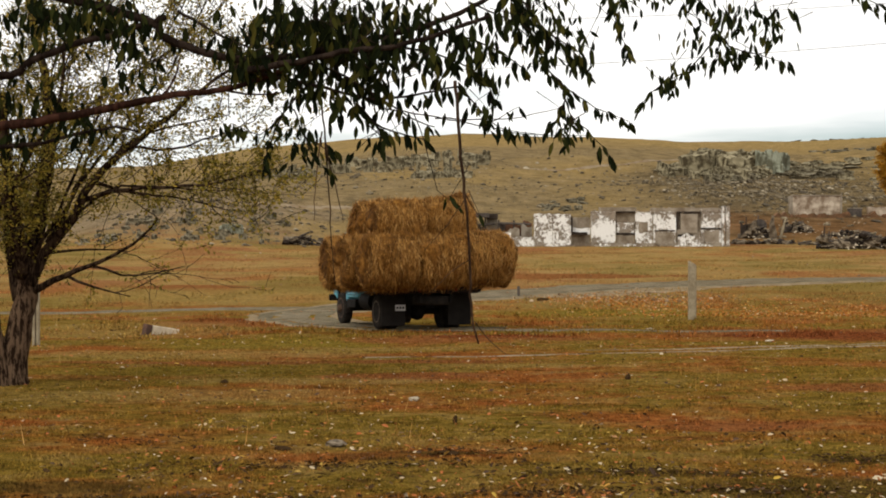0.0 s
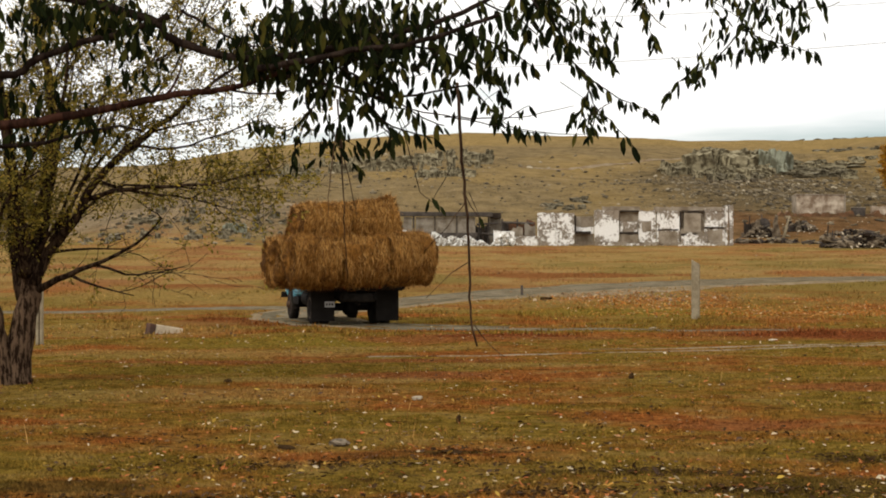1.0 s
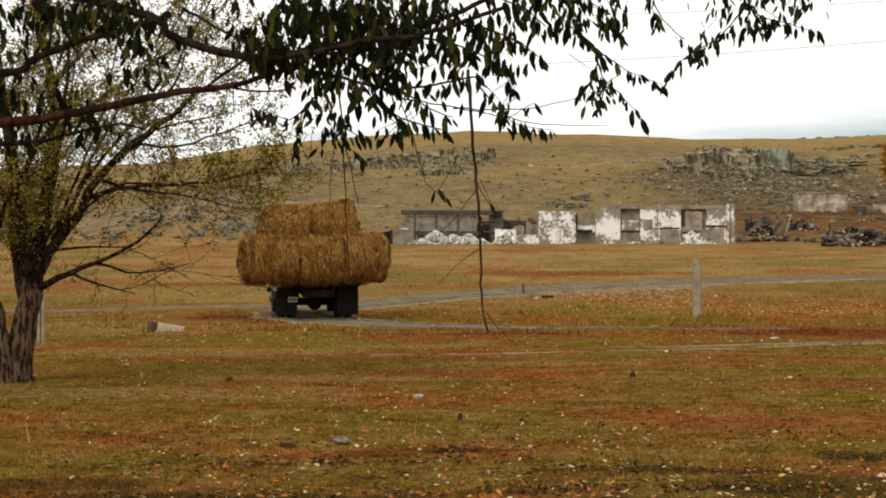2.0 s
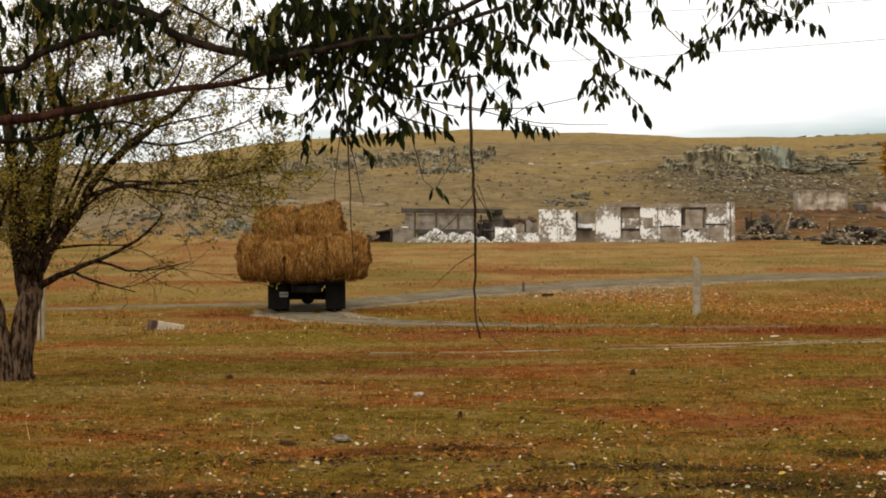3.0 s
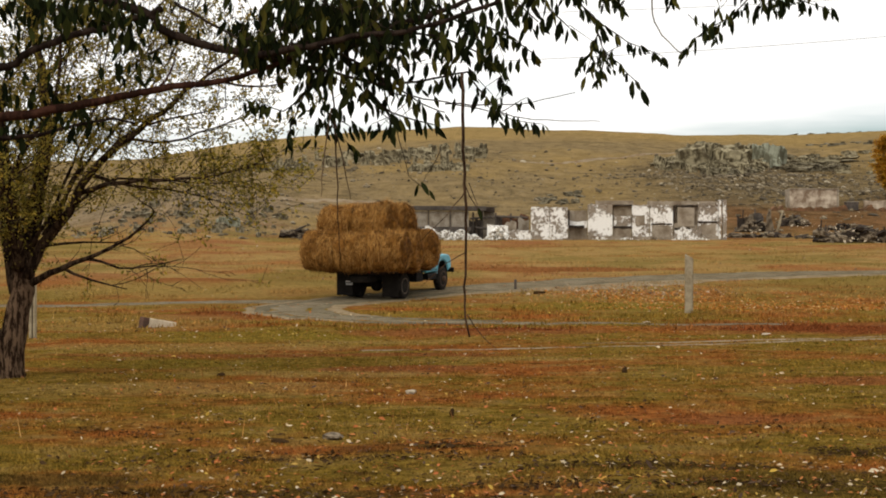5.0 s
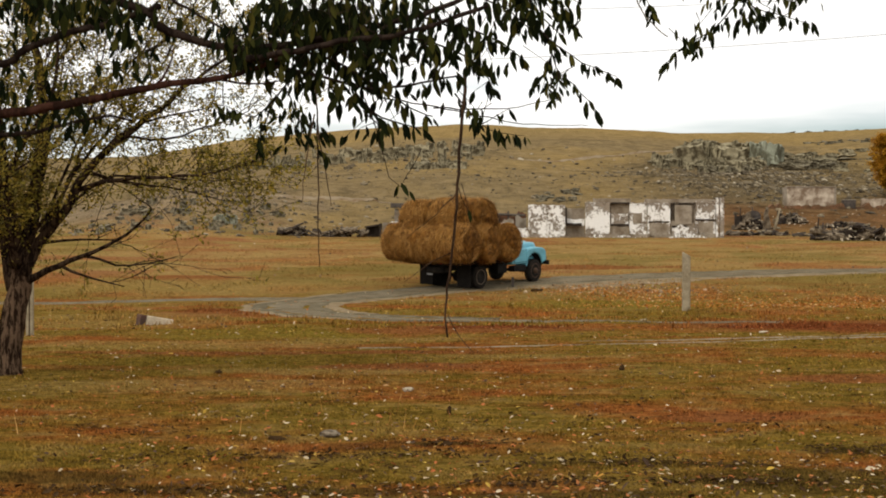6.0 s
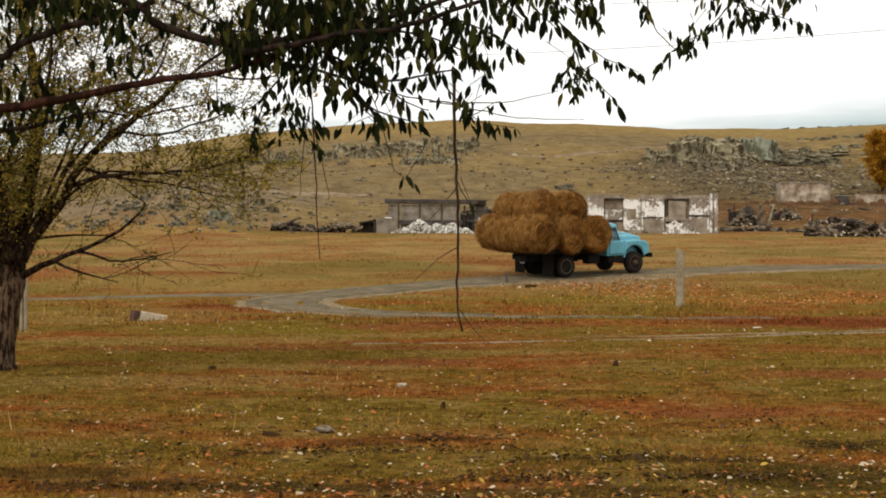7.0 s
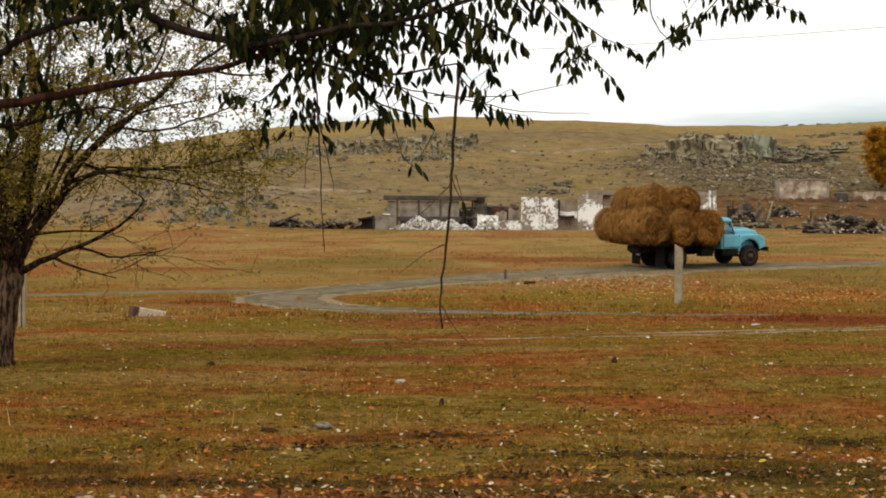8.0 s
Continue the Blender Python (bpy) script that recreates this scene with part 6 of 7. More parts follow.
    arc = [(0.0, -40, -90, 0), (0.5, -40, -80, 0), (1.0, -24, -45, 0), (1.5, -5, -32, 0), (3.0, 14, 0, 0), (3.5, 0, 0, 0), (4.0, 14, 10, 0), (4.5, 28, 26, 0), (6.0, -6, -13, 0), (6.5, 26, 22, 0), (7.0, 26, 22, 0), (7.5, 14, 16, 0), (8.0, 32, 26, 0)]
    bough(tree, "bent_stem", [(0.0040, 0.0018, 0, [(0.80, 5.600, 3.19), (0.735, 5.600, 3.02), (0.724, 5.600, 2.900), (0.732, 5.600, 2.832), (0.762, 5.600, 2.782), (0.802, 5.600, 2.738), (0.838, 5.600, 2.712)])], arc, "pale dry curved stem", 15, bark=M_DRYSTEM)
    bough(tree, "limb", [(0.022, 0.005, 0, [(-3.2, 5.4, 4.4), (-2.0, 5.5, 3.7), (-0.368, 5.600, 3.322), (0.332, 5.600, 3.182), (0.912, 5.600, 3.212)])], None, "", 13)
    bough(tree, "spray", [(0.003, 0.001, 1.1, [(0.952, 5.600, 3.212), (1.512, 5.600, 3.122), (1.872, 5.600, 2.922), (1.812, 5.600, 2.862)])], two, "drooping leafy spray", 14, leafsize=0.047)


build_overhang()


# ---- litter on the grass ----
M_FALLEN = island("fallen_leaf", ((0.0, (0.42, 0.32, 0.19)), (0.10, (0.58, 0.47, 0.31)), (0.2, (0.42, 0.29, 0.15)), (0.22, (0.40, 0.15, 0.04)), (0.55, (0.40, 0.115, 0.03)), (0.57, (0.5, 0.32, 0.05)), (0.7, (0.36, 0.22, 0.06)), (0.72, (0.10, 0.055, 0.03)), (1.0, (0.06, 0.035, 0.02))), 0.85, 0.1)
M_ORANGE = island("orange_fallen_leaf", ((0.0, (0.30, 0.085, 0.014)), (0.6, (0.46, 0.17, 0.026)), (0.88, (0.52, 0.28, 0.07)), (1.0, (0.55, 0.42, 0.25))), 0.85, 0.15)
M_SHOULDER = island("sandy_stone", ((0.0, (0.10, 0.062, 0.034)), (0.55, (0.24, 0.155, 0.088)), (1.0, (0.44, 0.33, 0.21))), 0.95, 0, 0.0)
M_GRASS = grass_material()
M_GRIT = island("track_grit", ((0.0, (0.07, 0.055, 0.035)), (0.6, (0.17, 0.14, 0.095)), (1.0, (0.36, 0.31, 0.22))), 0.95, 0, 0.0)
M_PEBBLE = worn("pale_stone", (0.60, 0.50, 0.36), (0.38, 0.30, 0.20), 8.0, 0.9, 0, 40.0, (0.4, 0.7), 0.01, 0.4)
M_DUNG = worn("dry_dark_clod", (0.070, 0.040, 0.018), (0.034, 0.019, 0.009), 8.0, 0.95, 0, 40.0, (0.4, 0.7), 0.02, 0.3, 0.0)


TRACK_LINE = np.array([(p.x, p.y) for p in spline(BEND + [(36, 74)], 0.5)] + [(p.x, p.y) for p in spline([(-40, 53.0), (-24, 54.0), (-13.6, 54.3), (-8.5, 56.2), (-4.2, 57.2)], 0.5)])


def on_track(x, y):
    return float(np.min((TRACK_LINE[:, 0] - x) ** 2 + (TRACK_LINE[:, 1] - y) ** 2)) < 2.4


def build_litter():
    rnd = random.Random(31)
    soup = Soup()

    def lay(s, x, y, size):
        p = Vector((x, y, height(x, y) + rnd.uniform(0.016, 0.042)))
        a = Vector((rnd.gauss(0, 1), rnd.gauss(0, 0.8), rnd.gauss(0, 0.25)))
        s.leaf(p, a, Vector((rnd.gauss(0, 0.5), rnd.gauss(0, 0.5), 1)), size * 1.15, size * rnd.uniform(0.3, 0.68))
    for _ in range(9000):
        y = 11.5 + 34 * rnd.random() ** 2.3
        x = rnd.uniform(-0.32, 0.32) * y
        if noise.noise(Vector((x * 0.35, y * 0.35, 9))) + 0.35 * rnd.random() < -0.08:
            continue
        lay(soup, x, y, rnd.uniform(0.022, 0.06) if rnd.random() < 0.92 else rnd.uniform(0.06, 0.095))
    for _ in range(1500):
        y = rnd.uniform(35, 64)
        x = rnd.uniform(-0.32, 0.32) * y
        if noise.noise(Vector((x * 0.25, y * 0.25, 2))) < 0.0:
            continue
        lay(soup, x, y, rnd.uniform(0.05, 0.10))
    tagged(from_mesh("fallen_leaves", soup.mesh("fallen_leaves"), M_FALLEN), "pale, orange and brown fallen leaves on the grass", "leaves", kind="stuff")
    soup = Soup()
    for cx, cy, sx, sy, n in ((7.2, 59.0, 1.6, 1.6, 900), (13.0, 53.0, 3.5, 1.1, 2300), (16.0, 57.0, 4.5, 2.6, 1900), (9.5, 55.5, 2.5, 3.0, 900), (7.5, 61.0, 1.8, 1.4, 900), (4.0, 56.0, 3.5, 3.0, 300)):
        for _ in range(n):
            lay(soup, rnd.gauss(cx, sx), rnd.gauss(cy, sy), rnd.uniform(0.045, 0.11))
    tagged(from_mesh("fallen_leaves", soup.mesh("fallen_leaves"), M_ORANGE), "drift of orange fallen leaves beside the track", "leaves", kind="stuff")
    # loose grit on and beside the track
    soup = Soup()
    bits = [rock_mesh(180 + k, 0.7, 1) for k in range(3)]
    data = [([v.co.copy() for v in m.vertices], [tuple(q.vertices) for q in m.polygons]) for m in bits]
    line = spline([(7, 41.0), (1.4, 42.0), (-2.7, 45.4), (-5.0, 50.5), (-5.1, 53.6), (-3.8, 56.7), (0.9, 62.0), (5, 64.9), (10.2, 67.7), (20, 71.2)], 0.1)
    for _ in range(900):
        q = line[rnd.randrange(len(line))]
        x, y = q.x + rnd.gauss(0, 1.5), q.y + rnd.gauss(0, 1.3)
        size = rnd.uniform(0.02, 0.05)
        o = Vector((x, y, height(x, y) + 0.012))
        e = Euler((rnd.uniform(0, 6), rnd.uniform(0, 6), rnd.uniform(0, 6))).to_matrix() * size
        vs, fs = data[rnd.randrange(3)]
        b = len(soup.v)
        soup.v += [o + e @ v for v in vs]
        soup.f += [tuple(b + i for i in f) for f in fs]
    tagged(from_mesh("gravel", soup.mesh("gravel"), M_GRIT), "loose pale grit along the track", "gravel", kind="stuff")
    # grass blades near the camera
    g = np.random.default_rng(7)
    n = 230000
    y = 10.8 + 32 * g.random(n) ** 1.7
    x = g.uniform(-0.31, 0.31, n) * y
    vs, fs = [], []
    for i in range(n):
        px, py = float(x[i]), float(y[i])
        if noise.noise(Vector((px * 1.3, py * 1.3, 4))) < -0.18 and g.random() < 0.8:
            continue
        z = height(px, py)
        l = 0.014 + 0.026 * g.random() ** 2
        a = g.random() * 6.28
        w = 0.0035 + 0.003 * g.random() + 0.00018 * py
        c, s = math.cos(a) * w, math.sin(a) * w
        lean = g.normal(0, 0.02, 2)
        b = len(vs)
        vs += [(px - c, py - s, z - 0.004), (px + c, py + s, z - 0.004), (px + lean[0], py + lean[1], z + l)]
        fs.append((b, b + 1, b + 2))
    me = bpy.data.meshes.new("grass")
    me.from_pydata(vs, [], fs)
    me.update()
    tagged(from_mesh("grass", me, M_GRASS), "short grazed olive and rust autumn grass", "grass", kind="stuff")
    # coarser tussocks further off
    n = 110000
    y = 38 + 84 * g.random(n) ** 1.15
    x = g.uniform(-0.32, 0.32, n) * y
    vs, fs = [], []
    for i in range(n):
        px, py = float(x[i]), float(y[i])
        if noise.noise(Vector((px * 0.5, py * 0.5, 14))) + 0.3 * noise.noise(Vector((px * 0.1, py * 0.1, 3))) < 0.0:
            continue
        z = height(px, py)
        if on_track(px, py):
            continue
        l = 0.035 + 0.12 * g.random() ** 3
        a = g.random() * 6.28
        w = 0.012 + 0.02 * g.random()
        c, s = math.cos(a) * w, math.sin(a) * w
        lean = g.normal(0, 0.04, 2)
        b = len(vs)
        vs += [(px - c, py - s, z - 0.01), (px + c, py + s, z - 0.01), (px + lean[0], py + lean[1], z + l)]
        fs.append((b, b + 1, b + 2))
    me = bpy.data.meshes.new("tussocks")
    me.from_pydata(vs, [], fs)
    me.update()
    tagged(from_mesh("tussock_grass", me, M_GRASS), "coarse dry tussock grass on the far pasture", "grass", kind="stuff")
    # single dry stalks left standing
    soup = Soup()
    for _ in range(520):
        y = rnd.uniform(16, 46)
        x = rnd.uniform(-0.3, 0.3) * y
        if noise.noise(Vector((x * 0.3, y * 0.3, 21))) < 0.0 or on_track(x, y):
            continue
        p = Vector((x, y, height(x, y) - 0.01))
        soup.blade(p, p + Vector((rnd.gauss(0, 0.05), rnd.gauss(0, 0.05), rnd.uniform(0.10, 0.30))), rnd.uniform(0.003, 0.006), Vector((1, 0, 0)))
    tagged(from_mesh("dry_stalks", soup.mesh("dry_stalks"), M_STRAW), "thin dry stalks standing in the grass", "grass", kind="stuff")
    # stony shoulder below the raised track
    soup = Soup()
    for _ in range(900):
        x, y = rnd.gauss(7.0, 2.2), rnd.gauss(61.8, 1.5)
        size = rnd.uniform(0.03, 0.09) if rnd.random() < 0.9 else rnd.uniform(0.1, 0.22)
        o = Vector((x, y, height(x, y) + 0.01))
        e = Euler((rnd.uniform(0, 6), rnd.uniform(0, 6), rnd.uniform(0, 6))).to_matrix() * size
        vs, fs = data[rnd.randrange(3)]
        b = len(soup.v)
        soup.v += [o + e @ v for v in vs]
        soup.f += [tuple(b + i for i in f) for f in fs]
    tagged(from_mesh("gravel", soup.mesh("gravel"), M_SHOULDER), "loose stones on the shoulder of the raised track", "gravel", kind="stuff")
    # pale stones scattered over the far pasture
    soup = Soup()
    for _ in range(130):
        y = 66 + 56 * rnd.random()
        x = rnd.uniform(-0.3, 0.3) * y
        if on_track(x, y):
            continue
        size = rnd.uniform(0.05, 0.12) if rnd.random() < 0.93 else rnd.uniform(0.14, 0.22)
        o = Vector((x, y, height(x, y) + 0.15 * size))
        e = Euler((rnd.uniform(0, 6), rnd.uniform(0, 6), rnd.uniform(0, 6))).to_matrix() * size
        vs, fs = data[rnd.randrange(3)]
        b = len(soup.v)
        soup.v += [o + e @ v for v in vs]
        soup.f += [tuple(b + i for i in f) for f in fs]
    tagged(from_mesh("loose_stones", soup.mesh("loose_stones"), M_SHOULDER), "pale and brown stones lying over the far pasture", "stones", kind="stuff")
    # crumbled earth and dry dung
    soup = Soup()
    bits = [rock_mesh(160 + k, 0.7, 1) for k in range(3)]
    data = [([v.co.copy() for v in m.vertices], [tuple(q.vertices) for q in m.polygons]) for m in bits]
    for cx, cy, sx, sy, n in ((1.9, 14.3, 0.75, 0.16, 150), (4.0, 15.4, 0.28, 0.28, 70), (0.2, 15.7, 0.4, 0.12, 50), (0.9, 13.3, 0.5, 0.12, 60), (-3.2, 16.8, 0.5, 0.3, 50), (-2.6, 14.6, 0.9, 0.3, 60), (3.2, 17.6, 1.2, 0.8, 60), (0, 19, 4.0, 5.0, 320), (0, 14.2, 3.0, 1.1, 180), (2.3, 13.2, 1.2, 0.08, 240), (-2.4, 12.8, 1.0, 0.1, 170), (0.6, 12.1, 1.1, 0.07, 200), (-0.8, 14.9, 0.9, 0.09, 150)):
        for _ in range(n):
            x, y = rnd.gauss(cx, sx), max(11.5, rnd.gauss(cy, sy))
            size = rnd.uniform(0.015, 0.05)
            o = Vector((x, y, height(x, y) + 0.1 * size))
            e = Matrix.Rotation(rnd.uniform(0, 6), 3, "Z") @ Matrix.Diagonal((size * rnd.uniform(1, 2.4), size, size * 0.5))
            vs, fs = data[rnd.randrange(3)]
            b = len(soup.v)
            soup.v += [o + e @ v for v in vs]
            soup.f += [tuple(b + i for i in f) for f in fs]
            lay(soup, x + rnd.gauss(0, 0.05), y + rnd.gauss(0, 0.05), size * 1.6)
    tagged(from_mesh("earth_crumbs", soup.mesh("earth_crumbs"), M_DUNG), "dark crumbs of earth and dung in the grass", "earth", kind="stuff")
    # single stones and clods
    for i, (x, y, w, h, m, lab) in enumerate(((-0.36, 21.45, 0.2, 0.08, M_PEBBLE, "pale flat stone lying in the grass"), (7.6, 36.5, 0.42, 0.05, M_PEBBLE, "pale flat stone lying in the grass"), (-1.08, 16.4, 0.36, 0.07, M_SLAB, "grey flat stone lying in the grass"),
                                                (-1.62, 16.2, 0.26, 0.05, M_DUNG, "dry dark clod in the grass"), (3.0, 25.3, 0.12, 0.12, M_DUNG, "dry dark clod in the grass"),
                                                (0.18, 19.0, 0.09, 0.12, M_DUNG, "dry dark clod in the grass"), (-3.35, 24.5, 0.22, 0.08, M_DUNG, "dry dark clod in the grass"), (0.1, 15.6, 0.3, 0.05, M_DUNG, "dry dark clod in the grass"),
                                                (5.6, 42.2, 0.3, 0.05, M_PEBBLE, "pale flat stone lying in the grass"), (4.0, 60.8, 0.8, 0.15, M_DUNG, "dry dark clod beside the track"))):
        me = rock_mesh(120 + i, 1.0, 2)
        me.materials.append(m)
        ob = tagged(new("stone" if m is not M_DUNG else "clod", me), lab, "stone" if m is not M_DUNG else "clod")
        ob.matrix_basis = pose(x, y, height(x, y) + h * 0.2, 0, 0, i * 47) @ Matrix.Diagonal((w, w * 0.7, h * 1.4, 1))


build_litter()


# ---- lorry ----
def smooth_drive(step=0.1):
    """Poses of the lorry, rear axle on the ground, at even times."""
    t = np.array([d[0] for d in DRIVE])
    out = []
    cols = [np.array([d[k] for d in DRIVE]) for k in (1, 2, 3)]
    slopes = [np.gradient(c, t) for c in cols]
    for k in range(int(round(8.0 / step)) + 1):
        u = min(k * step, 8.0)
        i = min(int(np.searchsorted(t, u, "right")) - 1, len(t) - 2)
        h = t[i + 1] - t[i]
        s = (u - t[i]) / h
        vals = []
        for c, m in zip(cols, slopes):
            vals.append((2 * s ** 3 - 3 * s * s + 1) * c[i] + (s ** 3 - 2 * s * s + s) * h * m[i] + (-2 * s ** 3 + 3 * s * s) * c[i + 1] + (s ** 3 - s * s) * h * m[i + 1])
        x, y, a = vals
        c_, s_ = math.cos(radians(a)), math.sin(radians(a))

        def level(px, py):
            return float(plain(py)) + 0.02
        zr = level(x, y)
        zf = level(x + 3.8 * c_, y + 3.8 * s_)
        zl = (level(x - 0.95 * s_, y + 0.95 * c_) + level(x + 3.8 * c_ - 0.95 * s_, y + 3.8 * s_ + 0.95 * c_)) / 2
        zq = (level(x + 0.95 * s_, y - 0.95 * c_) + level(x + 3.8 * c_ + 0.95 * s_, y + 3.8 * s_ - 0.95 * c_)) / 2
        pitch = -math.degrees(math.atan2(zf - zr, 3.8))
        roll = math.degrees(math.atan2(zl - zq, 1.9))
        out.append((u, pose(x, y, zr, 0, 0, a) @ pose(0, 0, 0, roll, pitch, 0)))
    return out


DRIVEN = smooth_drive()
RADIUS = 0.46


def wheel(parent, x, y, dual, name="wheel"):
    """A lorry wheel on its hub, turning about its y axis."""
    out = 1 if y > 0 else -1
    bm = bmesh.new()
    ends = ((0.0, 1.0),) if not dual else ((0.0, 1.0), (-0.29 * out, 1.0))
    for off, _ in ends:
        prof = [(-0.125, 0.30), (-0.13, 0.40), (-0.12, 0.47), (-0.085, 0.502), (0.0, 0.51), (0.085, 0.502), (0.12, 0.47), (0.13, 0.40), (0.125, 0.30)]
        one = bmesh.new()
        lathe(one, [(o + off, r) for o, r in prof], 36)
        for i in range(24):
            a = 2 * math.pi * i / 24
            m = Matrix.Rotation(a, 4, "Y")
            box(one, (-0.028, off - 0.105, 0.48), (0.028, off + 0.105, 0.516))
            vs = one.verts[-8:]
            bmesh.ops.transform(one, matrix=m, verts=vs)
        me = bpy.data.meshes.new("w")
        one.to_mesh(me)
        one.free()
        bm.from_mesh(me)
    bmesh.ops.scale(bm, vec=(RADIUS / 0.51, 1, RADIUS / 0.51), verts=bm.verts)
    tyre = part(name, bm, M_RUBBER, parent, "dusty black tyre", True)
    tyre.matrix_basis = pose(x, y, RADIUS)
    rim = bmesh.new()
    dish = 0.10 if not dual else -0.06
    lathe(rim, [(-0.11 * out, 0.295), (0.128 * out, 0.30), (0.128 * out, 0.265), (dish * 0.3 * out, 0.235), (dish * out, 0.17), (dish * out, 0.11), ((dish + 0.10) * out, 0.10), ((dish + 0.12) * out, 0.05)], 28)
    part("rim", rim, M_HUBDUST if dual else M_RIM, tyre, "dusty steel rim", True)
    for i in range(8):
        a = 2 * math.pi * i / 8
        nut = bmesh.new()
        c, s = 0.14 * math.cos(a), 0.14 * math.sin(a)
        rod(nut, (c, (dish - 0.01) * out, s), (c, (dish + 0.035) * out, s), 0.018, None, 6)
        part("wheel_nut", nut, M_RIM, tyre)
    return tyre


def loft(sections, caps=True):
    """A skin over cross-sections of equal count."""
    bm = bmesh.new()
    rings = [[bm.verts.new(p) for p in s] for s in sections]
    n = len(rings[0])
    for p, q in zip(rings, rings[1:]):
        for i in range(n):
            bm.faces.new((p[i], p[(i + 1) % n], q[(i + 1) % n], q[i]))
    if caps:
        bm.faces.new(rings[0])
        bm.faces.new(list(reversed(rings[-1])))
    bmesh.ops.recalc_face_normals(bm, faces=bm.faces)
    return bm


def rounded(x, w0, w1, z0, z1, r=0.1, crown=0.0, n=5):
    """A rounded rectangle across the lorry at x: half width w0 below, w1 above."""
    pts = []
    for cx, cz, a0 in ((w1 - r, z1 - r, 0), (-w1 + r, z1 - r, 90), (-w0 + r, z0 + r, 180), (w0 - r, z0 + r, 270)):
        for k in range(n):
            a = radians(a0 + 90 * k / (n - 1))
            y, z = cx + r * math.cos(a), cz + r * math.sin(a)
            if cz > (z0 + z1) / 2:
                z += crown * (1 - (y / max(w1, 0.01)) ** 2)
            pts.append((x, y, z))
    return pts


LOW = ("cab_body", "cab_roof", "rear_pillar", "windscreen_pillar", "side_window", "door", "windscreen", "cab_back", "bench_seat", "bonnet", "bonnet_ridge", "door_seam", "window_seal", "headlight", "grille", "bumper")


def build_truck():
    truck = thing("truck", DRIVEN[0][1], "light blue bonneted flatbed lorry with dark chassis hauling hay bales", "truck")
    # frame
    for y in (0.42, -0.42):
        part("frame_rail", boxed((-1.55, y - 0.04, 0.72), (4.6, y + 0.04, 0.95), 0.01), M_BLACK, truck)
    for x in (-1.45, -0.5, 0.9, 2.0):
        part("cross_member", boxed((x - 0.06, -0.4, 0.76), (x + 0.06, 0.4, 0.9), 0.01), M_BLACK, truck)
    bm = bmesh.new()
    rod(bm, (0, -0.85, RADIUS), (0, 0.85, RADIUS), 0.085, None, 14)
    bmesh.ops.create_uvsphere(bm, u_segments=14, v_segments=10, radius=0.22, matrix=pose(0, 0, RADIUS - 0.02))
    part("rear_axle", bm, M_BLACK, truck)
    bm = bmesh.new()
    rod(bm, (3.8, -0.8, RADIUS - 0.03), (3.8, 0.8, RADIUS - 0.03), 0.06, None, 10)
    part("front_axle", bm, M_BLACK, truck)
    bm = bmesh.new()
    rod(bm, (0.1, 0, 0.55), (2.6, 0, 0.72), 0.05, None, 10)
    part("drive_shaft", bm, M_BLACK, truck)
    for y in (0.55, -0.55):
        bm = bmesh.new()
        for i in range(5):
            l = 0.68 - i * 0.11
            box(bm, (-l, y - 0.04, 0.64 + i * 0.024), (l, y + 0.04, 0.66 + i * 0.024))
        part("leaf_spring", bm, M_BLACK, truck)
    bm = bmesh.new()
    rod(bm, (1.2, 0.78, 0.70), (2.1, 0.78, 0.70), 0.24, None, 20)
    part("fuel_tank", bm, M_BLACK, truck)
    part("tool_box", boxed((1.25, -1.05, 0.5), (1.85, -0.65, 0.9), 0.02), M_BLACK, truck)
    bm = bmesh.new()
    lathe(bm, [(-0.12, 0.28), (-0.12, 0.47), (-0.06, 0.5), (0.06, 0.5), (0.12, 0.47), (0.12, 0.28)], 28, "z")
    bmesh.ops.transform(bm, matrix=pose(-1.15, 0.0, 0.78), verts=bm.verts)
    part("spare_wheel", bm, M_RUBBER, truck, "", True)
    # wheels
    wheels = []
    for y in (0.92, -0.92):
        wheels.append(wheel(truck, 3.8, y, False))
    for y in (1.03, -1.03):
        wheels.append(wheel(truck, 0.0, y, True))
    # flatbed
    for i in range(11):
        y = -1.2 + i * 0.2182
        part("bed_board", boxed((-1.6, y + 0.004, 1.10), (2.05, y + 0.214, 1.15), 0.006), M_BED, truck)
    for x in (-1.5, -0.75, 0.3, 1.2, 1.95):
        part("bed_bearer", boxed((x - 0.05, -1.18, 0.97), (x + 0.05, 1.18, 1.098), 0.008), M_BED, truck)
    for y in (1.215, -1.215):
        part("bed_side_rail", boxed((-1.62, y - 0.015, 1.0), (2.07, y + 0.015, 1.2), 0.006), M_BED, truck)
    part("tail_rail", boxed((-1.65, -1.19, 1.0), (-1.62, 1.19, 1.2), 0.006), M_BED, truck)
    part("headboard", boxed((2.07, -1.18, 1.0), (2.12, 1.18, 1.75), 0.01), M_BED, truck)
    for y in (0.93, -0.93):
        part("mud_flap", boxed((-0.80, y - 0.33, 0.11), (-0.775, y + 0.33, 1.0), 0.004), M_FLAP, truck, "hanging dark rubber mud flap")
        bm = bmesh.new()
        rod(bm, (-0.77, y, 0.96), (-0.4, y * 0.5, 0.9), 0.02, None, 6)
        part("flap_bracket", bm, M_BLACK, truck)
    part("registration_plate", boxed((-0.816, 0.60, 0.50), (-0.803, 0.88, 0.66), 0.003), M_PLATE, truck, "pale plate with worn dark bars")
    for k in range(3):
        part("plate_bar", boxed((-0.822, 0.64 + k * 0.08, 0.55), (-0.817, 0.69 + k * 0.08, 0.61)), M_BLACK, bpy.data.objects["registration_plate"])
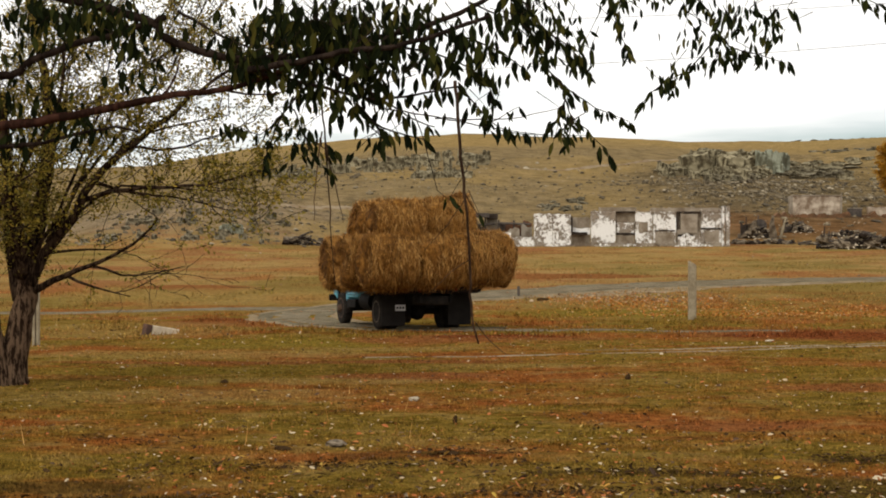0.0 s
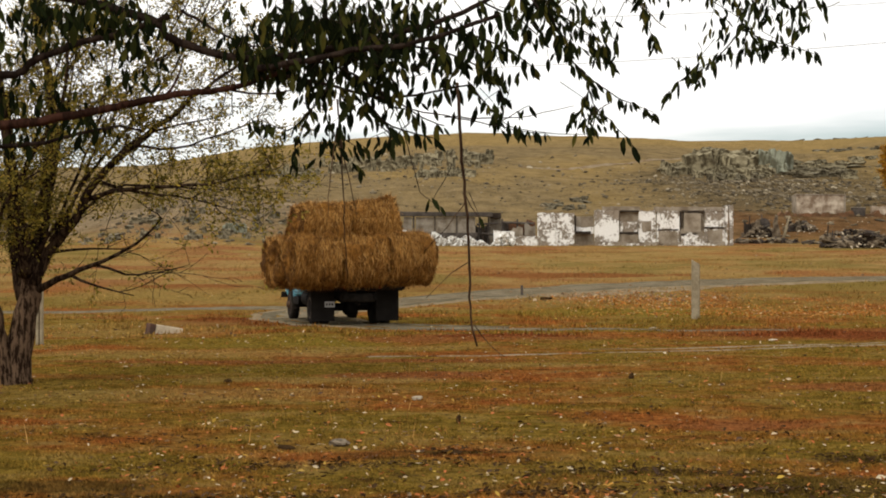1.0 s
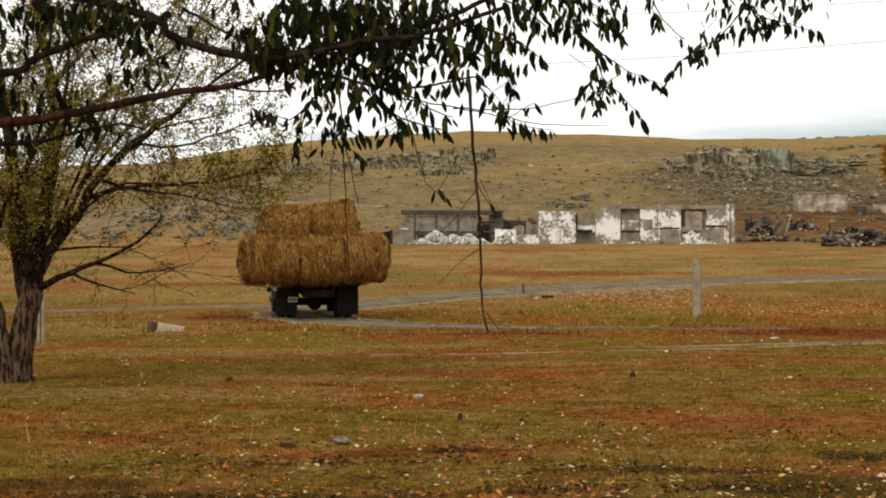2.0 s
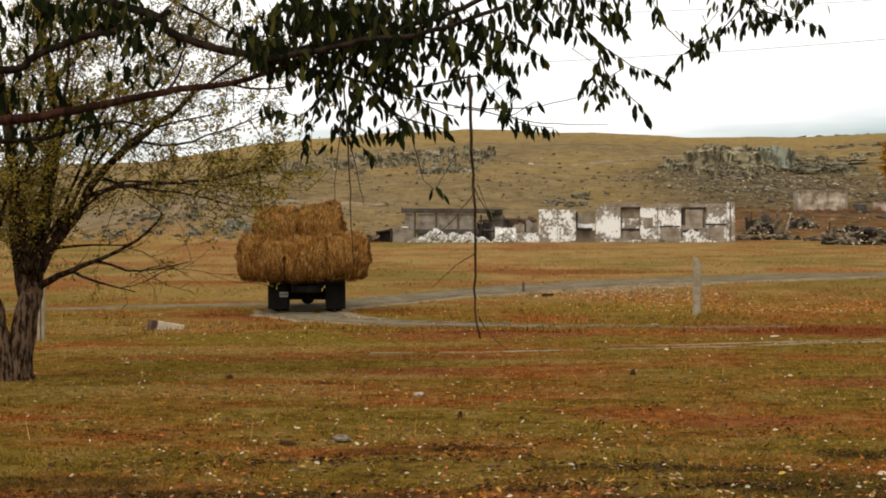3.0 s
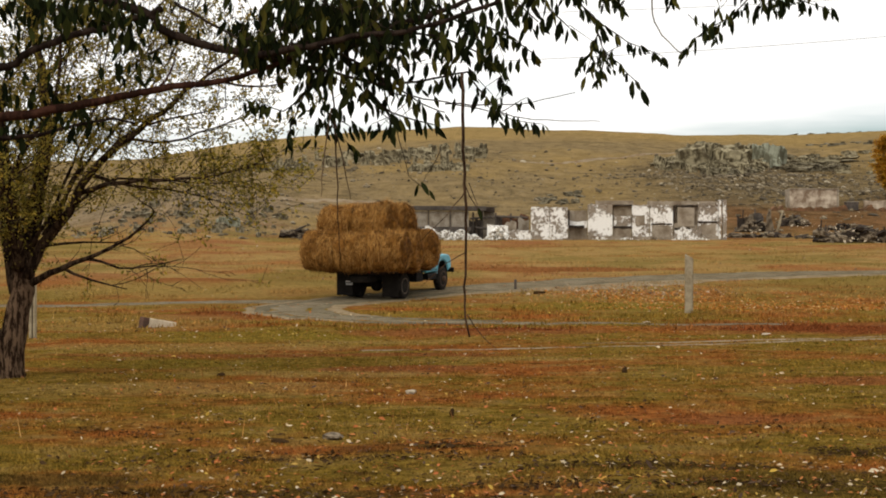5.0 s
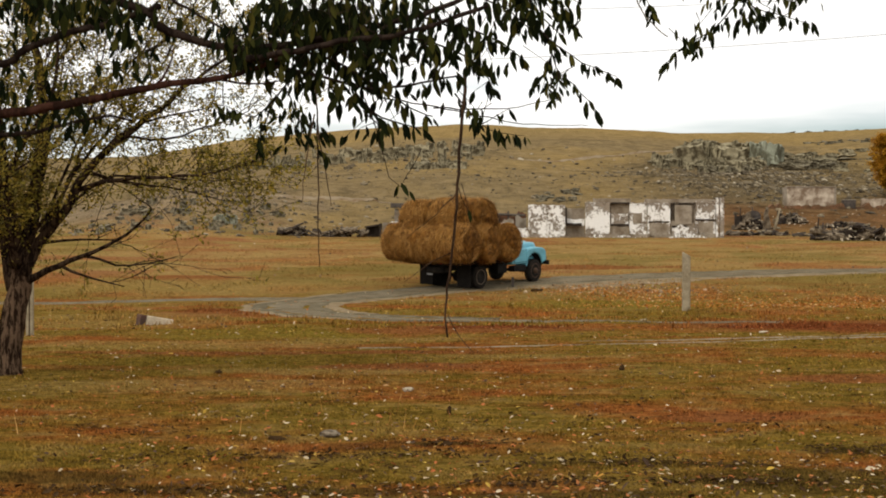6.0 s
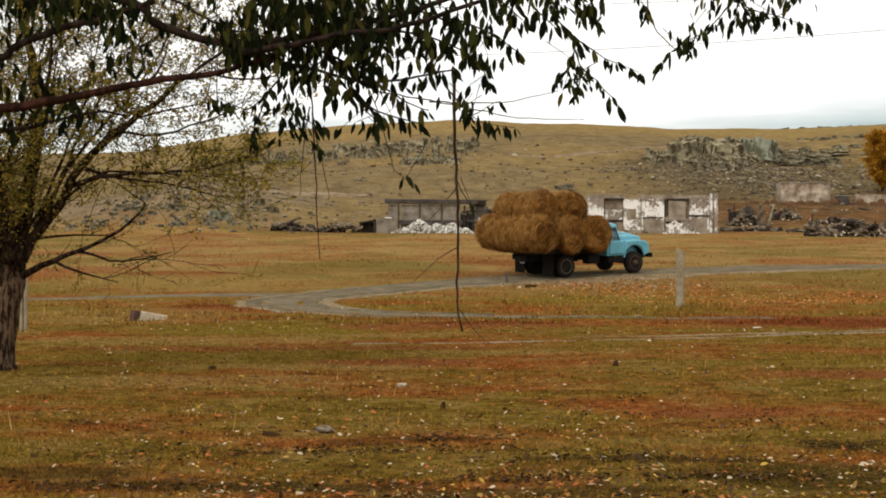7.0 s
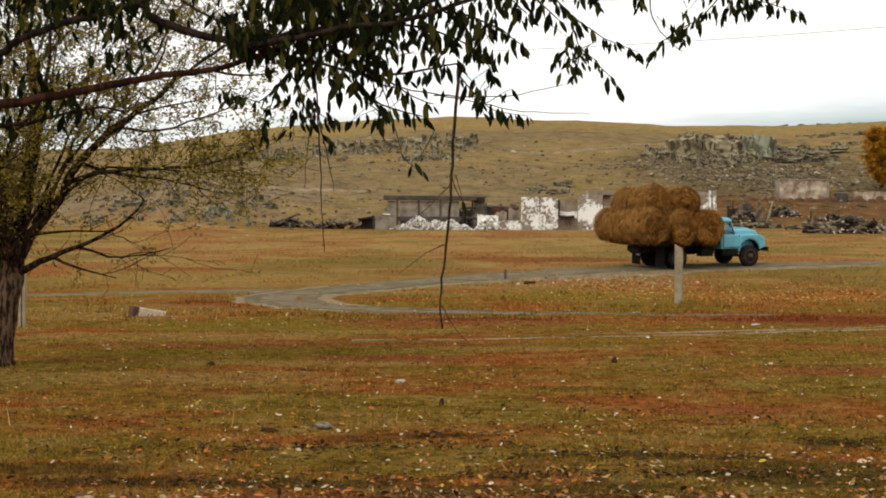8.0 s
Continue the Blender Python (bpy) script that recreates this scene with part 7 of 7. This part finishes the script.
    for y in (0.5, -0.5):
        bm = bmesh.new()
        rod(bm, (-1.63, y, 1.06), (-1.68, y, 1.06), 0.035, None, 14)
        part("tail_lamp", bm, M_LAMP, truck, "small round red tail lamp")
    bm = bmesh.new()
    rod(bm, (-1.5, 0.02, 0.80), (-1.62, 0.02, 0.80), 0.035, None, 10)
    part("tow_hook", bm, M_TIN, truck)
    # cab: a rounded shell with a lower body and a glazed upper part
    secs = [rounded(2.30, 0.98, 0.98, 0.90, 1.56, 0.06), rounded(2.36, 1.0, 1.0, 0.88, 1.58, 0.05), rounded(3.30, 1.0, 0.98, 0.88, 1.58, 0.05), rounded(3.42, 0.96, 0.92, 0.92, 1.56, 0.06)]
    part("cab_body", loft(secs), M_BLUE, truck, "rounded light blue steel cab", True)
    secs = [rounded(2.28, 0.90, 0.86, 2.18, 2.36, 0.08, 0.05), rounded(2.36, 0.96, 0.90, 2.17, 2.39, 0.09, 0.06), rounded(2.76, 0.96, 0.90, 2.17, 2.40, 0.09, 0.06), rounded(2.92, 0.90, 0.84, 2.18, 2.34, 0.08, 0.04)]
    part("cab_roof", loft(secs), M_BLUE, truck, "", True)
    for y in (1, -1):
        bm = bmesh.new()
        rod(bm, (2.34, 0.94 * y, 1.54), (2.37, 0.88 * y, 2.22), 0.06, None, 10)
        part("rear_pillar", bm, M_BLUE, truck, "", True)
        bm = bmesh.new()
        rod(bm, (3.06, 0.91 * y, 1.54), (2.86, 0.86 * y, 2.22), 0.035, None, 10)
        part("windscreen_pillar", bm, M_BLUE, truck, "", True)
        bm = bmesh.new()
        bm.faces.new([bm.verts.new(p) for p in ((2.40, 0.925 * y, 1.57), (3.02, 0.925 * y, 1.57), (2.85, 0.875 * y, 2.19), (2.42, 0.875 * y, 2.19))])
        g = part("side_window", bm, M_GLASS, truck, "clear door glass")
        g.visible_shadow = False
        door = part("door", boxed((2.42, 1.0 * y - 0.014, 0.98), (3.22, 1.0 * y + 0.014, 1.53), 0.008), M_BLUE, truck, "light blue cab door")
        part("door_handle", boxed((2.48, 1.02 * y - 0.012, 1.44), (2.60, 1.02 * y + 0.012, 1.465), 0.004), M_TIN, door, "small pale handle")
        part("running_board", boxed((2.34, 0.9 * y - 0.14, 0.50), (3.18, 0.9 * y + 0.14, 0.73), 0.02), M_BLACK, truck)
        for xa, xb, za, zb in ((2.40, 2.418, 0.96, 1.55), (3.222, 3.24, 0.96, 1.55), (2.40, 3.24, 0.955, 0.978)):
            part("door_seam", boxed((xa, 1.0 * y - 0.012, za), (xb, 1.0 * y + 0.008, zb)), M_BLACK, truck)
        for pa, pb in (((2.40, 1.57), (3.02, 1.57)), ((3.02, 1.57), (2.85, 2.18)), ((2.42, 2.18), (2.85, 2.18)), ((2.40, 1.57), (2.42, 2.18))):
            bm = bmesh.new()
            rod(bm, (pa[0], (0.93 if pa[1] < 2 else 0.88) * y, pa[1]), (pb[0], (0.93 if pb[1] < 2 else 0.88) * y, pb[1]), 0.014, None, 6)
            part("window_seal", bm, M_BLACK, truck)
    bm = bmesh.new()
    bm.faces.new([bm.verts.new(p) for p in ((3.08, -0.86, 1.57), (3.08, 0.86, 1.57), (2.88, 0.82, 2.19), (2.88, -0.82, 2.19))])
    part("windscreen", bm, M_GLASS, truck, "clear windscreen").visible_shadow = False
    part("cab_back", boxed((2.27, -0.86, 1.55), (2.31, 0.86, 2.2), 0.01), M_BLUE, truck)
    part("bench_seat", boxed((2.34, -0.8, 1.1), (2.60, 0.8, 1.78), 0.06), M_BED, truck)
    # bonnet and wings
    secs = [rounded(3.04, 0.88, 0.82, 0.95, 1.74, 0.10, 0.05), rounded(3.34, 0.80, 0.71, 0.95, 1.78, 0.09, 0.05), rounded(3.7, 0.74, 0.66, 0.95, 1.79, 0.09, 0.06), rounded(4.2, 0.68, 0.58, 0.95, 1.775, 0.09, 0.055), rounded(4.46, 0.64, 0.54, 0.95, 1.73, 0.09, 0.045), rounded(4.58, 0.62, 0.50, 0.96, 1.60, 0.10, 0.03)]
    part("bonnet", loft(secs), M_BLUE, truck, "rounded light blue bonnet", True)
    secs = [rounded(x, w, w * 0.6, 1.70, z, 0.025) for x, w, z in ((3.12, 0.20, 1.84), (3.8, 0.22, 1.895), (4.2, 0.18, 1.87), (4.44, 0.12, 1.81))]
    part("bonnet_ridge", loft(secs), M_BLUE, truck, "", True)
    for y in (1, -1):
        outline = [(3.20, 0.66), (3.20, 1.30), (3.42, 1.37), (3.75, 1.40), (4.1, 1.40), (4.36, 1.37), (4.50, 1.31), (4.60, 1.20), (4.63, 0.84), (4.42, 0.78)]
        for k in range(9):
            t = radians(14 + 158 * k / 8)
            outline.append((3.8 + 0.56 * math.cos(t), 0.57 + 0.62 * math.sin(t)))
        bm = bmesh.new()
        inner = [bm.verts.new((px, 0.50 * y, pz)) for px, pz in outline]
        outer = [bm.verts.new((px, 1.03 * y, pz)) for px, pz in outline]
        bm.faces.new(inner)
        cap = bm.faces.new(list(reversed(outer)))
        for k in range(len(outline)):
            j = (k + 1) % len(outline)
            bm.faces.new((inner[k], outer[k], outer[j], inner[j]))
        bmesh.ops.recalc_face_normals(bm, faces=bm.faces)
        bmesh.ops.bevel(bm, geom=list(cap.edges)[:], offset=0.07, segments=3, profile=0.6, affect="EDGES")
        part("front_wing", bm, M_BLUE, truck, "light blue wing arched over the wheel")
        bm = bmesh.new()
        arc = [(math.cos(radians(6 + 168 * k / 14)), math.sin(radians(6 + 168 * k / 14))) for k in range(15)]
        rows_in = [[bm.verts.new((3.8 + rx * c, yy * y, 0.57 + rz * s)) for c, s in arc] for yy, rx, rz in ((0.49, 0.545, 0.605), (0.985, 0.545, 0.605), (0.985, 0.53, 0.59), (0.51, 0.53, 0.59))]
        for p, q in zip(rows_in, rows_in[1:]):
            for k in range(14):
                bm.faces.new((p[k], p[k + 1], q[k + 1], q[k]))
        bm.faces.new(rows_in[0])
        bmesh.ops.recalc_face_normals(bm, faces=bm.faces)
        part("arch_liner", bm, M_BLACK, truck, "black inner wheel arch")
        bm = bmesh.new()
        rod(bm, (4.56, 0.80 * y, 1.12), (4.645, 0.80 * y, 1.12), 0.115, 0.10, 18)
        part("headlight", bm, M_LIGHT, truck, "round glass headlight")
    part("grille", boxed((4.56, -0.5, 0.92), (4.62, 0.5, 1.36), 0.02), M_TIN, truck, "pale pressed grille")
    for k in range(5):
        part("grille_slot", boxed((4.615, -0.44, 0.96 + k * 0.075), (4.624, 0.44, 0.99 + k * 0.075)), M_BLACK, bpy.data.objects["grille"])
    part("bumper", boxed((4.64, -1.12, 0.74), (4.72, 1.15, 0.95), 0.03), M_BLACK, truck, "dark steel bumper")
    for y in (0.42, -0.42):
        part("bumper_bracket", boxed((4.4, y - 0.03, 0.68), (4.66, y + 0.03, 0.78)), M_BLACK, truck)
    # the cab sits low between the wings
    for ob in truck.children:
        if ob.name.split(".")[0] in LOW:
            ob.data.transform(Matrix.Diagonal((1, 1, 0.885, 1)))
            for sub in ob.children:
                sub.data.transform(Matrix.Diagonal((1, 1, 0.885, 1)))
    return truck, wheels


def bale_mesh(seed, slump=0.0):
    """A rolled hay bale, axis along y: shaggy, lumpy, coiled at its ends; slump pulls a ridge up at one end of its top."""
    def ridge(p):
        end = min(1.0, max(0.0, (0.25 - p.y) / 0.75))
        return Vector((p.x, p.y, p.z + slump * end * max(0.0, 1 - abs(p.x) / 0.42) * max(0.0, p.z) / 0.7))

    rnd = random.Random(seed)
    bm = bmesh.new()
    seg, half = 44, 0.655
    prof = [(-half, 0.02), (-half, 0.12), (-half * 1.01, 0.24), (-half * 1.01, 0.36), (-half, 0.47), (-half * 0.985, 0.55), (-half * 0.93, 0.63), (-half * 0.82, 0.69)] + [(half * k / 6, 0.72) for k in range(-4, 5)] + [(half * 0.82, 0.69), (half * 0.93, 0.63), (half * 0.985, 0.55), (half, 0.47), (half * 1.01, 0.36), (half * 1.01, 0.24), (half, 0.12), (half, 0.02)]
    lathe(bm, prof, seg)
    for v in bm.verts:
        p = v.co
        d = 0.17 * noise.noise(p * 1.8 + Vector((seed * 3.1, 0, 0))) + 0.10 * noise.noise(p * 4.2 + Vector((0, seed, 0))) + 0.04 * noise.noise(p * 9 + Vector((0, 0, seed)))
        if abs(p.y) > half * 0.9:
            r = math.hypot(p.x, p.z)
            p.y += math.copysign(0.05 * math.sin(r * 24 + math.atan2(p.z, p.x)) - 0.16 * max(0.0, 1 - r / 0.34), p.y)
        radial = Vector((p.x, 0.35 * p.y, p.z))
        v.co = p + (radial.normalized() if radial.length > 0.01 else Vector((0, 1, 0))) * d
        v.co = ridge(v.co)
    me = bpy.data.meshes.new("hay_roll")
    bm.to_mesh(me)
    bm.free()
    soup = Soup()
    for _ in range(9500):
        end = rnd.random() < 0.3
        a = rnd.uniform(0, 2 * math.pi)
        if end:
            s = rnd.choice((-1, 1))
            r = 0.70 * math.sqrt(rnd.random())
            p = Vector((r * math.cos(a), s * (0.652 - 0.10 * max(0.0, r - 0.5) / 0.2), r * math.sin(a)))
            nrm = Vector((0, s, 0))
            d = Vector((-math.sin(a), 0, math.cos(a))) * rnd.uniform(0.08, 0.10 + 0.3 * r) + nrm * rnd.uniform(0.0, 0.10) + Vector((rnd.gauss(0, 0.05), 0, rnd.gauss(0, 0.05)))
        else:
            y = rnd.uniform(-0.63, 0.63)
            fall = 0.715 - 0.06 * max(0.0, abs(y) - 0.5) / 0.13
            p = Vector((fall * math.cos(a), y, fall * math.sin(a)))
            nrm = Vector((math.cos(a), 0, math.sin(a)))
            d = Vector((-math.sin(a), 0, math.cos(a))) * rnd.uniform(0.12, 0.34) * rnd.choice((-1, 1)) + nrm * rnd.uniform(0.02, 0.08) + Vector((0, rnd.gauss(0, 0.07), 0))
            if rnd.random() < 0.22:
                d = d * 0.7 + nrm * rnd.uniform(0.05, 0.16)
        side = d.cross(nrm)
        if side.length < 1e-6:
            continue
        p = ridge(p)
        soup.blade(p, p + d, rnd.uniform(0.004, 0.011), side.normalized())
    stalks = soup.mesh("stray_hay")
    for m in (me, stalks):
        m.transform(Matrix.Diagonal((0.96, 1, 0.95, 1)))
    return me, stalks


TRUCK, WHEELS = build_truck()
BALES = []


def build_bales():
    """Three rows of three below, two rows of two above."""
    rnd = random.Random(5)
    kinds = [bale_mesh(k) for k in range(4)] + [bale_mesh(8, 0.25)]
    spots = []
    for x in (-1.68, -0.14, 1.38):
        for k in range(3):
            spots.append((x + rnd.uniform(-0.08, 0.08), (1.34 if x < -1 else 1.56) - 1.31 * k, 1.77 + rnd.uniform(-0.03, 0.03) + (0.07 if k == 2 and x < -1 else 0)))
    for x in (-1.05, 0.55):
        for k in range(2):
            spots.append((x + rnd.uniform(-0.05, 0.05), 0.92 - 1.36 * k, 2.69 + (0.06 if k else 0.0)))
    for i, (x, y, z) in enumerate(spots):
        local = pose(x, y, z, rnd.uniform(-2, 2), rnd.uniform(0, 360) if i != 10 else 0, rnd.uniform(-7, 7))
        m = TRUCK.matrix_basis @ local
        low = z < 2.3
        bale = thing("hay_bale", m, "shaggy golden-brown round hay bale lying on the lorry bed" if low else "shaggy golden-brown round hay bale stacked on other bales", "hay bale", "hay bales on the lorry")
        body, stalks = kinds[i % 4 if i != 10 else 4]
        from_mesh("hay_roll", body, M_HAY, bale, "", True)
        tagged(from_mesh("stray_hay", stalks, M_STRAW, bale, "stray hay stalks"), kind="stuff")
        BALES.append((bale, local))


build_bales()


def motions():
    """All that moves: the lorry, its wheels, its load and the swaying boughs."""
    walk(TRUCK, DRIVEN)
    for bale, local in BALES:
        walk(bale, [(t, m @ local) for t, m in DRIVEN])
    for ob, rows in SWAY:
        home = ob.matrix_basis.copy()
        walk(ob, [(t, Matrix.Translation((dx * 0.002, 0, -dz * 0.002)) @ home @ pose(0, 0, 0, 0, -a, 0)) for t, dx, dz, a in rows])
    rolled = [0.0]
    for (_, a), (_, b) in zip(DRIVEN, DRIVEN[1:]):
        rolled.append(rolled[-1] + (b.translation - a.translation).length / RADIUS)
    for w in WHEELS:
        x, y, z = w.matrix_basis.translation
        walk(w, [(t, pose(x, y, z, 0, math.degrees(a), 0)) for (t, _), a in zip(DRIVEN, rolled)])


motions()
